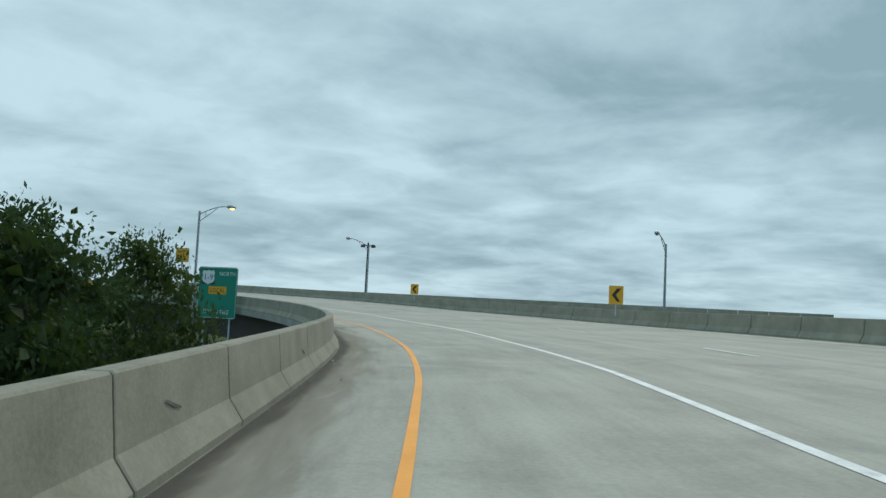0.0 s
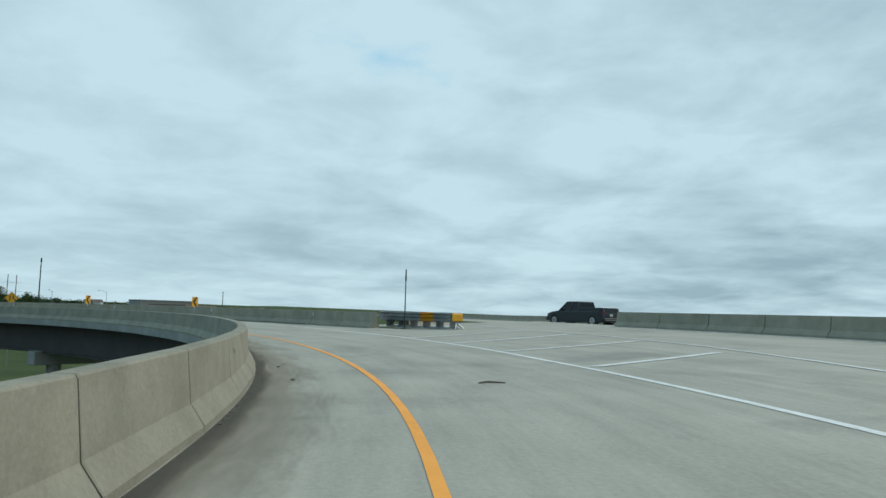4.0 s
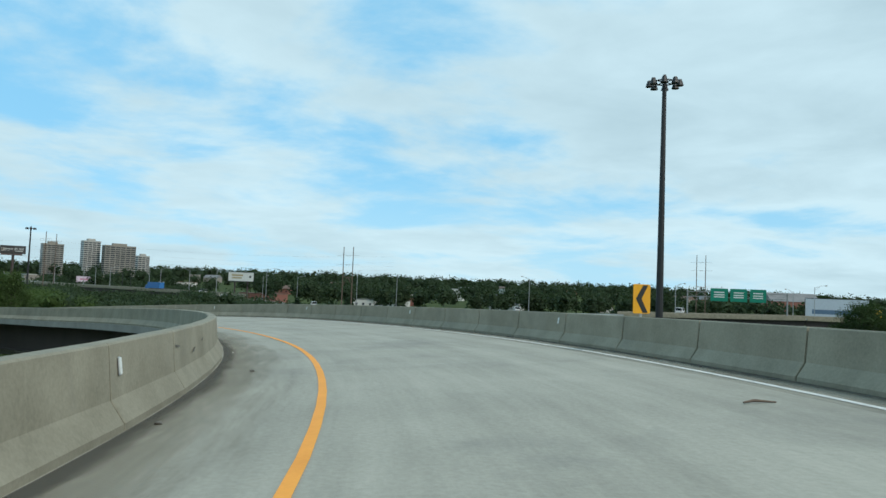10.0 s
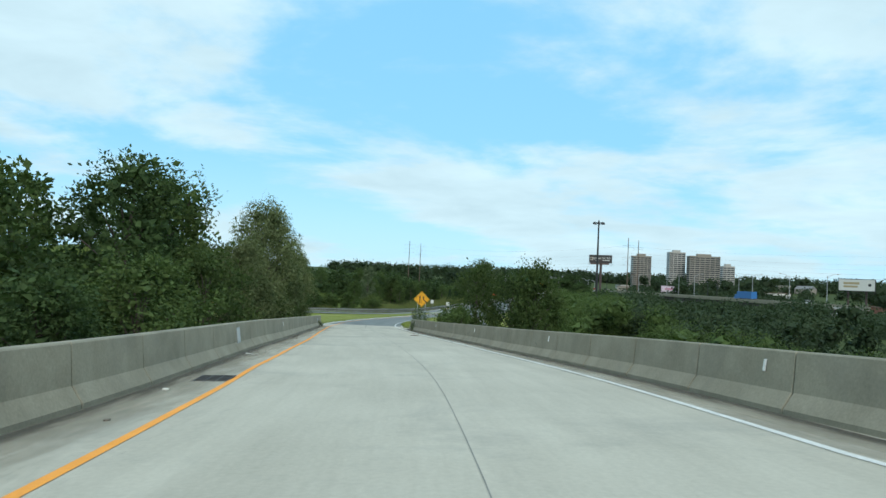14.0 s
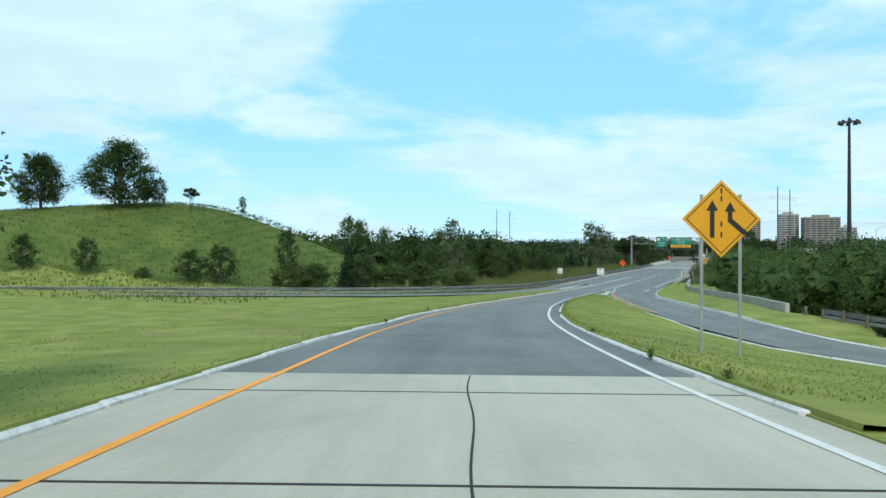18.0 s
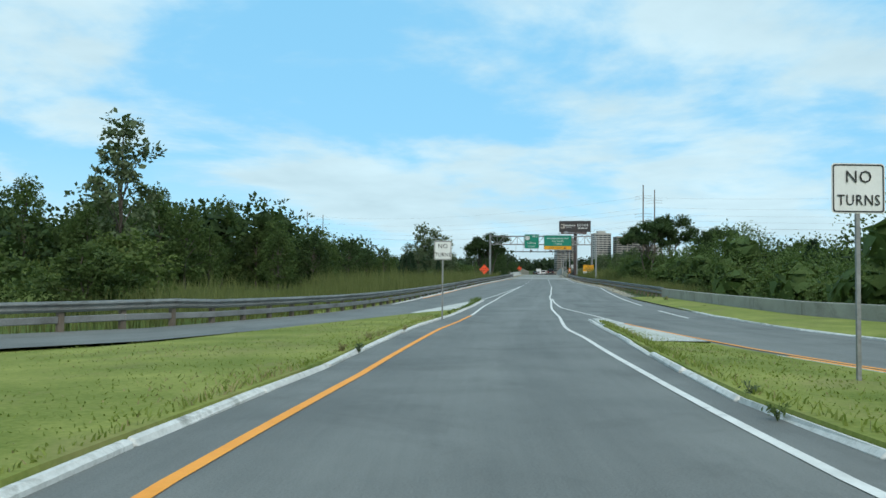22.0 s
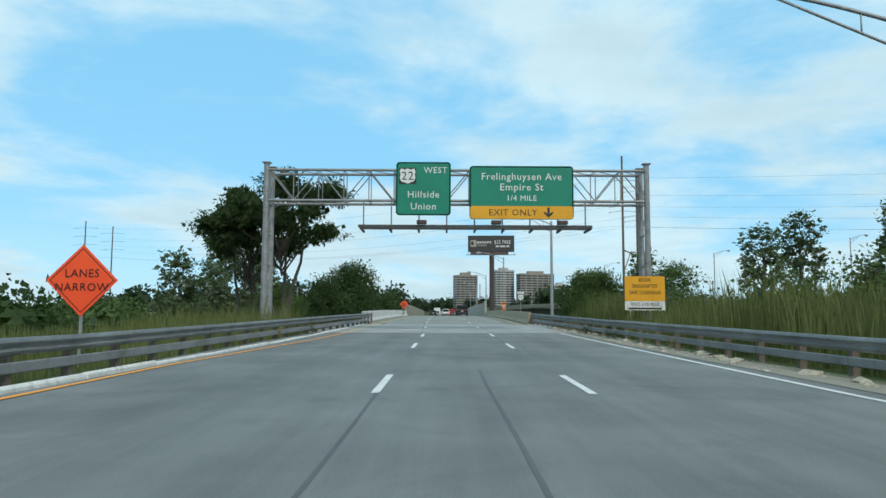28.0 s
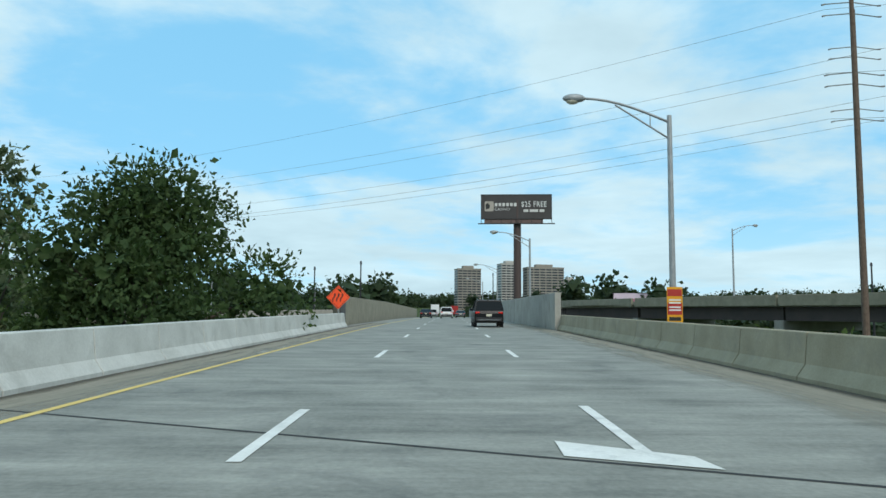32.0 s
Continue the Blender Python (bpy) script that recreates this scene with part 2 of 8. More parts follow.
# ---------- the route: a loop ramp that falls to a merging highway ----------
ROUTE_XY = [(-126.0, -311.2), (-114.9, -325.1), (-103.9, -338.9), (-92.9, -352.8), (-81.7, -366.5), (-69.4, -379.2), (-55.0, -389.4), (-38.6, -396.1), (-21.1, -398.6), (-3.6, -396.4),
            (12.7, -389.7), (26.8, -379.0), (37.4, -365.0), (43.9, -348.5), (45.8, -331.0), (43.8, -313.4), (38.9, -296.4), (32.5, -279.9), (25.5, -263.7), (18.7, -247.3), (12.7, -230.7),
            (7.6, -213.7), (3.7, -196.4), (1.0, -178.9), (-0.4, -161.3), (-0.9, -143.6), (-0.9, -125.9), (-0.7, -108.2), (-0.4, -90.5), (-0.3, -72.8), (-0.2, -55.1), (-0.1, -37.4),
            (-0.1, -19.7), (0.0, -1.9), (0.1, 15.8)]
ROUTE_Z = ((-90, 7.29), (-65, 7.16), (-40, 7.00), (-15, 6.83), (10, 6.78), (35, 7.00), (60, 7.23), (85, 7.37), (110, 7.45), (135, 7.31), (160, 6.81), (185, 5.89), (210, 4.70),
           (235, 3.46), (260, 2.24), (285, 1.19), (310, 0.33), (335, -0.14), (360, -0.17), (385, 0.09), (410, 0.50), (435, 0.86), (460, 1.32), (485, 1.81), (510, 2.18), (545, 2.55),
           (600, 2.8), (700, 2.8), (1100, 2.0))
ROUTE_BANK = ((-90, 2.8), (-30, 2.8), (-15, 2.6), (0, 2.0), (15, 1.3), (30, 1.2), (45, 1.7), (60, 1.9), (75, 1.8), (90, 2.0), (105, 2.3), (150, 2.3), (172, 2.6), (182, 2.4), (195, 1.5), (210, 0.2), (225, 0.0))


def make_route():
    nodes = np.array(ROUTE_XY)
    last = nodes[-1] - nodes[-2]
    nodes = np.vstack([nodes[0] * 2 - nodes[1], nodes, nodes[-1] + last, nodes[-1] + 2 * last])
    pts = []
    for i in range(1, len(nodes) - 2):
        p0, p1, p2, p3 = nodes[i - 1:i + 3]
        for u in np.arange(0, 1, 1 / 18):
            pts.append(0.5 * (2 * p1 + (p2 - p0) * u + (2 * p0 - 5 * p1 + 4 * p2 - p3) * u * u + (3 * p1 - p0 - 3 * p2 + p3) * u ** 3))
    pts = np.array(pts)
    pts = np.vstack([pts, [pts[-1] + (0.008 * k, 1.0 * k) for k in range(1, 500)]])
    d = np.hypot(*np.diff(pts, axis=0).T)
    return np.concatenate([[0], np.cumsum(d)]) - 90.0, pts


RS, RP = make_route()
ZS, ZV = np.array(ROUTE_Z).T
fine_s = np.arange(-90, 1100, 2.0)
fine_z = np.convolve(np.pad(np.interp(fine_s, ZS, ZV), 7, mode="edge"), np.ones(15) / 15, "valid")
BS, BV = np.array(ROUTE_BANK).T
grad = np.gradient(RP, axis=0)
RH = np.unwrap(np.arctan2(-grad[:, 0], grad[:, 1]))


def at(s):
    """Place, road height, heading and cross-fall at the route's metre s."""
    h = float(np.interp(s, RS, RH))
    return float(np.interp(s, RS, RP[:, 0])), float(np.interp(s, RS, RP[:, 1])), float(np.interp(s, fine_s, fine_z)), h, math.radians(float(np.interp(s, BS, BV)))


def surf(s, u, dz=0.0):
    x, y, z, h, b = at(s)
    return (x + math.cos(h) * u, y + math.sin(h) * u, z + u * math.sin(b) + dz)


def tab(pairs, s):
    a = np.array(pairs, float)
    return float(np.interp(s, a[:, 0], a[:, 1]))


def mesh_ob(name, verts, faces, mat, parent=None, uvs=None, smooth=False):
    me = bpy.data.meshes.new(name)
    me.from_pydata(verts, [], faces)
    if uvs is not None:
        layer = me.uv_layers.new(name="UVMap")
        idx = np.empty(len(me.loops), dtype=np.int32)
        me.loops.foreach_get("vertex_index", idx)
        layer.data.foreach_set("uv", np.array(uvs, dtype=np.float32)[idx].ravel())
    me.materials.append(mat)
    if smooth:
        me.polygons.foreach_set("use_smooth", [True] * len(me.polygons))
    ob = new(name, me)
    if parent:
        ob.parent = parent
    return ob


def sweep(name, section, s0, s1, step, mat, parent=None, closed=False, caps=False, smooth=False):
    """section(s) gives (u, dz) pairs; a skin along the route."""
    ss = np.arange(s0, s1 + 1e-6, (s1 - s0) / max(1, round((s1 - s0) / step)))
    verts, uvs = [], []
    n = 0
    for s in ss:
        sec = section(s)
        n = len(sec)
        for u, dz in sec:
            verts.append(surf(s, u, dz))
            uvs.append((s, u + dz))
    faces = []
    for i in range(len(ss) - 1):
        for j in range(n if closed else n - 1):
            a, b = i * n + j, i * n + (j + 1) % n
            faces.append((a, b, b + n, a + n))
    if caps:
        faces.append(tuple(range(n)))
        faces.append(tuple(range((len(ss) - 1) * n, len(ss) * n))[::-1])
    return mesh_ob(name, verts, faces, mat, parent, uvs, smooth)


def strip(name, left, right, s0, s1, step, mat, parent=None, dz=0.006):
    return sweep(name, lambda s: [(tab(left, s), dz), (tab(right, s), dz)], s0, s1, step, mat, parent)


def line(name, middle, width, s0, s1, mat, parent=None, dz=0.007, step=1.5):
    return sweep(name, lambda s: [(tab(middle, s) - width / 2, dz), (tab(middle, s) + width / 2, dz)], s0, s1, step, mat, parent)


def ribbon(name, middle, half_left, half_right, zs, mat, parent=None, dz=0.0, step=2.0):
    """A road of its own: a smooth line through the places given, with its widths."""
    pts = np.array(middle, float)
    d = np.concatenate([[0], np.cumsum(np.hypot(*np.diff(pts, axis=0).T))])
    q = np.arange(0, d[-1] + 0.01, step)
    k = 9
    xs = [np.convolve(np.pad(np.interp(q, d, pts[:, i]), k // 2, mode="reflect", reflect_type="odd"), np.ones(k) / k, "valid") for i in (0, 1)]
    g = np.gradient(np.stack(xs, 1), axis=0)
    g /= np.linalg.norm(g, axis=1)[:, None]
    zz = np.interp(q, d, zs)
    verts, uvs = [], []
    for i in range(len(q)):
        rx, ry = g[i, 1], -g[i, 0]
        for u in (-half_left, half_right):
            verts.append((xs[0][i] + rx * u, xs[1][i] + ry * u, zz[i] + dz))
            uvs.append((q[i], u))
    faces = [(2 * i, 2 * i + 1, 2 * i + 3, 2 * i + 2) for i in range(len(q) - 1)]
    return mesh_ob(name, verts, faces, mat, parent, uvs)


YEL = ((-90, -0.9), (-30, -0.4), (-20.9, -0.13), (-17, 0), (-13, 0.14), (-5, 0.25), (0, 0.28), (7, 0.4), (13, 0.38), (23, 0.4), (33, 0.4), (48, 0.15), (60, -0.07), (70, -0.16), (78, -0.3), (87, -0.36), (93, -0.48), (101, -0.56), (106, -0.7), (115, -0.8), (124, -0.86), (130, -0.8), (145, -0.78), (153, -0.84), (159, -0.9), (163.5, -1.05), (168.6, -1.22), (173, -1.58), (178.6, -2.22), (187, -2.86), (192, -3.1), (199, -3.4), (206, -3.35), (225, -3), (236, -2.88), (250, -2.82), (257, -2.8), (267, -2.95), (272, -2.85), (283.5, -2.8), (288, -2.62), (300, -2.4), (310, -1.9), (318, -1.78), (324, -1.5), (335.8, -1.25), (340, -1.02), (346, -0.9), (355, -1.05), (366, -1.1), (373, -1.22), (405, -1.15))
LTOE = ((-90, -2.6), (-21, -1.88), (-11, -1.74), (-5, -1.62), (13, -1.64), (23, -1.78), (40, -1.95), (56, -2.1), (68, -2.2), (75, -2.1), (88, -2.12), (101, -2.33), (116, -2.52), (126, -2.65), (151, -2.68), (158, -2.75), (163, -2.95), (172, -3.48), (176, -3.85), (182, -4.28), (192, -4.32), (199, -4.5), (206, -4.5), (226, -3.9), (236, -3.68), (250, -3.7))
WHT = ((-90, 3.1), (-20, 3.5), (-12, 3.85), (-2, 3.85), (5, 4.15), (14.6, 4.05), (18, 4.3), (22, 4.65), (32, 5.1), (45, 4.9), (57, 4.6), (62, 4.68), (72, 4.75), (80, 4.8), (90, 5.28), (97, 5.35), (104, 5.78), (118, 5.75), (124, 5.6), (132, 5.82), (147, 5.9), (160, 6), (168, 6), (175.6, 5.5), (182, 5.15), (188.4, 4.15), (196, 4), (210, 3.7), (226, 3.4), (241, 3.25), (251, 3.05), (257, 2.93), (277, 2.88), (290, 2.92), (300, 2.78), (308, 2.8), (318, 2.6), (325, 2.75), (333, 2.8), (337, 2.64), (345, 2.85), (353, 2.72), (358, 2.76), (366, 2.8), (373, 2.68), (380, 2.76), (405, 2.6))
RTOE = ((76, 7.75), (80, 7.4), (84, 7.05), (90, 6.8), (105, 6.6), (120, 6.5), (140, 6.55), (154, 6.7), (163, 6.85), (170, 6.75), (176, 6.4), (183, 5.9), (190, 5.05), (200, 4.75), (227, 4.1), (238, 3.88), (248, 3.8))

# ---------- terrain ----------
def step01(a, b, v):
    t = np.clip((v - a) / (b - a), 0, 1)
    return t * t * (3 - 2 * t)


RAIL_LEFT = [(-150, -214), (-90, -203), (-60, -193.5), (-38, -184.5), (-21, -176.3), (-14.9, -171), (-9.9, -163), (-8.6, -154), (-7.9, -146), (-8.0, -120), (-7.8, -75), (-6.8, -45), (-6.0, -26), (-5.7, -15.5)]
MEDIAN_EDGE = [(-150, -219), (-90, -207.5), (-60, -198), (-38, -188.9), (-16.3, -177.8), (-12.3, -173.6), (-7.8, -166.4), (-5.4, -157), (-4.3, -152.6), (-3.0, -148), (-2.7, -142), (-3.0, -132.5), (-3.0, -126)]


def land(x, y):
    """Height of the ground sheet."""
    x, y = np.asarray(x, float), np.asarray(y, float)
    z = np.zeros_like(x)
    # embankment of the ramp where it comes down, and the highway that rises to the bridge
    near = np.full(x.shape, 1e9)
    zr = np.zeros_like(x)
    sr = np.zeros_like(x)
    for k in range(0, len(RS), 2):
        s = RS[k]
        if 244 < s < 474:
            d = np.hypot(x - RP[k, 0], y - RP[k, 1])
            hit = d < near
            near = np.where(hit, d, near)
            zr = np.where(hit, float(np.interp(s, fine_s, fine_z)), zr)
            sr = np.where(hit, s, sr)
    wide = np.where(sr < 330, 5.0, 12.0)
    fall = np.where(sr < 330, 15.0, 40.0)
    z = np.maximum(z, (zr - 0.02)) * (1 - step01(0, 1, np.maximum(near - wide, 0) / fall)) + np.minimum(zr, 0) * 0.0
    z = np.where(near < 12, np.minimum(z, np.where(near < wide, zr, z)), z)
    # low wood and creek beside and under the bridge
    z = z - 5.0 * step01(-38, -12, y) * step01(-300, -120, x) * (1 - step01(250, 420, y))
    z = z - 2.0 * step01(11, 30, x) * step01(-330, -240, y) * (1 - step01(-170, -120, y)) - 1.5 * step01(14, 34, x) * step01(-170, -130, y) * (1 - step01(-60, -30, y))
    # grassy mound beyond the highway
    z = z + 11.5 * np.exp(-(((x + 88) / 34) ** 2 + ((y + 158) / 30) ** 2) ** 1.4)
    z = z + 6.5 * np.exp(-(((x + 58) / 20) ** 2 + ((y + 142) / 22) ** 2))
    # far rise to the north and east
    z = z + 26.0 * step01(650, 1900, np.hypot(x - 60, y + 200)) * step01(-1.2, 0.3, np.arctan2(y + 200, np.abs(x - 60) + 1))
    return z


def make_land():
    xs = np.concatenate([np.linspace(-4500, -200, 22), np.arange(-190, 150, 4.0), np.linspace(160, 500, 18), np.linspace(560, 4500, 20)])
    ys = np.concatenate([np.linspace(-4500, -480, 22), np.arange(-470, 180, 4.0), np.linspace(190, 600, 18), np.linspace(660, 4500, 22)])
    X, Y = np.meshgrid(xs, ys)
    Z = land(X, Y) - 0.14
    rng = np.random.default_rng(4)
    Z += rng.normal(0, 0.02, Z.shape)
    nx = len(xs)
    verts = np.stack([X, Y, Z], -1).reshape(-1, 3).tolist()
    faces, mats = [], []
    for j in range(len(ys) - 1):
        for i in range(nx - 1):
            a = j * nx + i
            faces.append((a, a + 1, a + nx + 1, a + nx))
            cx, cy = xs[i], ys[j]
            mown = (-100 < cx < 30 and -262 < cy < -120) or (-130 < cx < -30 and -240 < cy < -100)
            wild_hill = mown and cy > -176 + max(0, (-40 - cx)) * -0.42 and cx < -12
            mats.append(2 if wild_hill else 0 if mown else 1)
    ob = mesh_ob("ground", verts, faces, grass_mat, smooth=True)
    ob.data.materials.append(wild_mat)
    ob.data.materials.append(surface("hill_grass_ground", (0.052, 0.088, 0.018), (0.150, 0.185, 0.050), scale=0.22, rough=0.95, bump=0.6, grain=3.0, fine=0.4, spec=0.1))
    ob.data.polygons.foreach_set("material_index", mats)
    return tagged(ob, "uneven grassy ground with darker wild growth", "ground", kind="structure")


ground = make_land()

# ---------- ramp deck ----------
ramp = sweep("ramp_deck", lambda s: [(tab(LTOE, s) - 0.55, 0.0), (tab(YEL, s), 0.0), (tab(WHT, s), 0.0), (tab(RTOE, s) + 0.55 if s > 76 else 9.2, 0.0)], -90, 186, 1.5, deck_concrete)
lower = sweep("ramp_deck_lower", lambda s: [(tab(LTOE, s) - 0.55, 0.0), (tab(YEL, s), 0.0), (tab(WHT, s), 0.0), (tab(RTOE, s) + 0.55, 0.0)], 186, 250, 1.5, bright_concrete)
tagged(lower, "pale concrete deck at the ramp's lower end, brightened in its colour", "road", kind="structure")
tagged(ramp, "pale worn concrete deck of a curved loop ramp", "road", kind="structure")
under = sweep("deck_underside", lambda s: [(tab(LTOE, s) - 0.62, 0.02), (tab(LTOE, s) - 0.62, -0.34), (tab(LTOE, s) + 0.5, -0.40), (tab(RTOE, s) - 0.5 if s > 76 else 9, -0.40), (tab(RTOE, s) + 0.62 if s > 76 else 9.6, -0.34), (tab(RTOE, s) + 0.62 if s > 76 else 9.6, 0.02 if s > 76 else -0.06)],
              -90, 249, 3.0, pier_concrete)
tagged(under, "stained concrete edge and underside of the ramp deck", "bridge deck", kind="structure")
for k, off in enumerate((0.9, 3.2, 5.4, 7.4)):
    g = sweep("ramp_girder", lambda s, off=off: [(tab(LTOE, s) + off + a, b) for a, b in ((-0.16, -0.40), (-0.16, -0.44), (-0.02, -0.46), (-0.02, -2.32), (-0.2, -2.34), (-0.2, -2.42), (0.2, -2.42), (0.2, -2.34), (0.02, -2.32), (0.02, -0.46), (0.16, -0.44), (0.16, -0.40))],
              -90, 236, 4.0, steel_girder)
    tagged(g, "dark reddish painted steel bridge girder", "girder", group="girders under the ramp", kind="structure")

# wide deck beside the ramp at its start, and the roadway that leaves it
WB = ((-90, 15.0), (-26, 15.9), (-4, 16.6), (18, 18.0), (30, 17.9), (45, 18.4), (60, 20.1), (76, 22.6), (84, 23.5))
side = sweep("side_roadway", lambda s: [(9.2, -0.002), (tab(WB, s) + 0.5, -0.002)], -90, 82, 1.5, deck_concrete)
tagged(side, "pale concrete deck of the adjoining two-lane roadway", "road", kind="structure")
far_road = ribbon("joining_roadway", [(-70, -437), (-40, -428), (0, -422.3), (60, -421), (150, -422), (420, -436)], 7.4, 7.4, [7.7, 7.75, 7.8, 7.85, 7.85, 7.2], deck_concrete, dz=0.02)
tagged(far_road, "elevated concrete roadway running beside the ramp", "road", kind="structure")

# ---------- highway ----------
KERB_L = ((250, -3.75), (267, -3.66), (273, -3.46), (284, -3.42), (290, -3.14), (301, -2.95), (308, -2.6), (318, -2.45), (324, -2.12), (336, -2.02), (344, -1.65), (354, -1.55), (364, -1.7))
KERB_R = ((258, 3.5), (268, 3.36), (281, 3.4), (292, 3.46), (305, 3.4), (316, 3.2), (322, 3.12), (334, 3.7), (342, 3.8))
ASPH_L = ((255, -4.0), (267, -3.8), (290, -3.0), (305, -2.85), (335, -2.2), (350, -2.0), (364, -2.2), (366, -7.6), (400, -7.9), (430, -7.2), (458, -6.6))
ASPH_R = ((255, 3.9), (290, 4.0), (334, 4.3), (343, 4.2), (345, 8.8), (375, 9.0), (404, 9.0), (432, 6.9), (458, 6.4))
hw = sweep("highway", lambda s: [(tab(ASPH_L, s), 0.0), (-1.2 + 0 * s, 0.0), (1.0, 0.0), (tab(ASPH_R, s), 0.0)], 256.5, 458, 1.0, asphalt)
tagged(hw, "grey asphalt highway pavement with faint tyre marks", "road", kind="structure")
apron = sweep("ramp_apron", lambda s: [(-4.0, 0.0), (0, 0.0), (3.9, 0.0)], 250, 256.5, 1.0, bright_concrete)
tagged(apron, "pale concrete slab at the foot of the ramp", "road", kind="structure")
RAIL_SIDE = [(-150, -213.6), (-90, -202.6), (-60, -193.1), (-38, -184.1), (-21, -175.9), (-14.9, -170.6), (-10, -162.6), (-8.6, -154), (-8.1, -150), (-7.9, -146), (-7.9, -140), (-7.9, -131), (-7.9, -126)]
LEFT_Z = [0.02, 0.02, 0.02, 0.02, 0.0, -0.02, -0.08, -0.14, -0.15, -0.16, -0.17, -0.17, -0.13]


def merging_road():
    verts, uvs, q = [], [], 0.0
    for i in range(len(RAIL_SIDE) - 1):
        a0, a1, b0, b1 = (np.array(v, float) for v in (RAIL_SIDE[i], RAIL_SIDE[i + 1], MEDIAN_EDGE[i], MEDIAN_EDGE[i + 1]))
        for k in range(8):
            f = k / 8
            a, b = a0 + (a1 - a0) * f, b0 + (b1 - b0) * f
            z = LEFT_Z[i] + (LEFT_Z[i + 1] - LEFT_Z[i]) * f
            if b[1] > -150:
                z = float(np.interp(496 + b[1], fine_s, fine_z)) - 0.005
            verts += [(*a, z), (*((a + b) / 2), z), (*b, z)]
            uvs += [(q, 0.0), (q, 2.2), (q, 4.4)]
            q += float(np.linalg.norm(b1 - b0)) / 8
    faces = []
    for i in range(len(verts) // 3 - 1):
        for j in (0, 1):
            faces.append((3 * i + j, 3 * i + j + 1, 3 * i + j + 4, 3 * i + j + 3))
    return mesh_ob("merging_roadway", verts, faces, asphalt, None, uvs)


left_road = merging_road()
tagged(left_road, "asphalt lane that merges from behind a guardrail", "road", kind="structure")
SIDE_NEAR = [(88, -237), (56, -229), (38, -222), (29.6, -216.8), (24.3, -213), (20.8, -209.8), (17.2, -205.2), (13.4, -196.4), (9.7, -181.7), (5.8, -166.4), (4.5, -158), (3.7, -148), (3.2, -130), (2.9, -120)]


def side_middle():
    p = np.array(SIDE_NEAR, float)
    g = np.gradient(p, axis=0)
    g /= np.linalg.norm(g, axis=1)[:, None]
    return [tuple(q) for q in p + np.stack([g[:, 1], -g[:, 0]], 1) * 2.35]


SIDE_LINE = side_middle()
SIDE_Z = [max(float(np.max(land(np.array([x - 2.6, x, x + 2.8]), np.array([y, y, y])))) - 0.04, zz) for (x, y), zz in zip(SIDE_LINE, [-0.9, -0.7, -0.5, -0.35, -0.2, -0.1, 0.0, 0.02, -0.08, -0.2, -0.24, -0.26, -0.2, -0.2])]
SIDE_Z[-5:] = [float(np.interp(496 + y, fine_s, fine_z)) - 0.006 for _, y in SIDE_LINE[-5:]]
right_road = ribbon("side_ramp", SIDE_LINE, 2.5, 2.75, SIDE_Z, asphalt, dz=0.0)


def side_z(y):
    """Height of the side ramp where it passes y."""
    return float(np.interp(y, [p[1] for p in SIDE_LINE], SIDE_Z))


def side_u(s):
    """How far right of the route the side ramp's near edge runs."""
    x, y, z, h, b = at(s)
    ys, xs = [p[1] for p in SIDE_NEAR], [p[0] - 0.2 for p in SIDE_NEAR]
    low, high = 0.3, 60.0
    for _ in range(22):
        u = (low + high) / 2
        if x + math.cos(h) * u < float(np.interp(y + math.sin(h) * u, ys, xs)):
            low = u
        else:
            high = u
    return low


tagged(right_road, "asphalt side ramp that joins the highway", "road", kind="structure")
slab = sweep("approach_slab", lambda s: [(-6.9, 0.004), (-2, 0.004), (2, 0.004), (7.0, 0.004)], 458, 474, 1.0, approach_concrete)
tagged(slab, "pale worn concrete slab before the bridge", "road", kind="structure")
bridge = sweep("bridge_deck", lambda s: [(-6.9, 0.0), (-2, 0.0), (2, 0.0), (7.0, 0.0)], 458, 760, 2.0, bridge_concrete)
tagged(bridge, "worn grey concrete bridge deck with darker patches", "road", kind="structure")
bridge_side = sweep("bridge_edge", lambda s: [(-6.95, 0.02), (-6.95, -0.5), (-5.5, -0.55), (-5.5, -2.0), (5.5, -2.0), (5.5, -0.55), (7.05, -0.5), (7.05, 0.02)], 462, 760, 6.0, pier_concrete)
tagged(bridge_side, "concrete edge and dark underside of the bridge", "bridge deck", kind="structure")

# ---------- barriers ----------
pale_barrier = surface("pale_barrier", (0.42, 0.425, 0.40), (0.60, 0.605, 0.575), scale=1.1, rough=0.9, bump=0.2, grain=22.0, island=0.06, soil=((0.26, 0.26, 0.235), 0.5, 0.9))
tan_barrier = surface("tan_barrier", (0.27, 0.232, 0.155), (0.40, 0.35, 0.25), scale=1.1, rough=0.9, bump=0.2, grain=22.0, island=0.06, soil=((0.22, 0.205, 0.17), 0.55, 0.9))
BAR = ((0.0, 0.0), (0.0, 0.075), (0.15, 0.30), (0.205, 0.84), (0.225, 0.86), (0.395, 0.86), (0.415, 0.84), (0.47, 0.30), (0.62, 0.075), (0.62, 0.0))


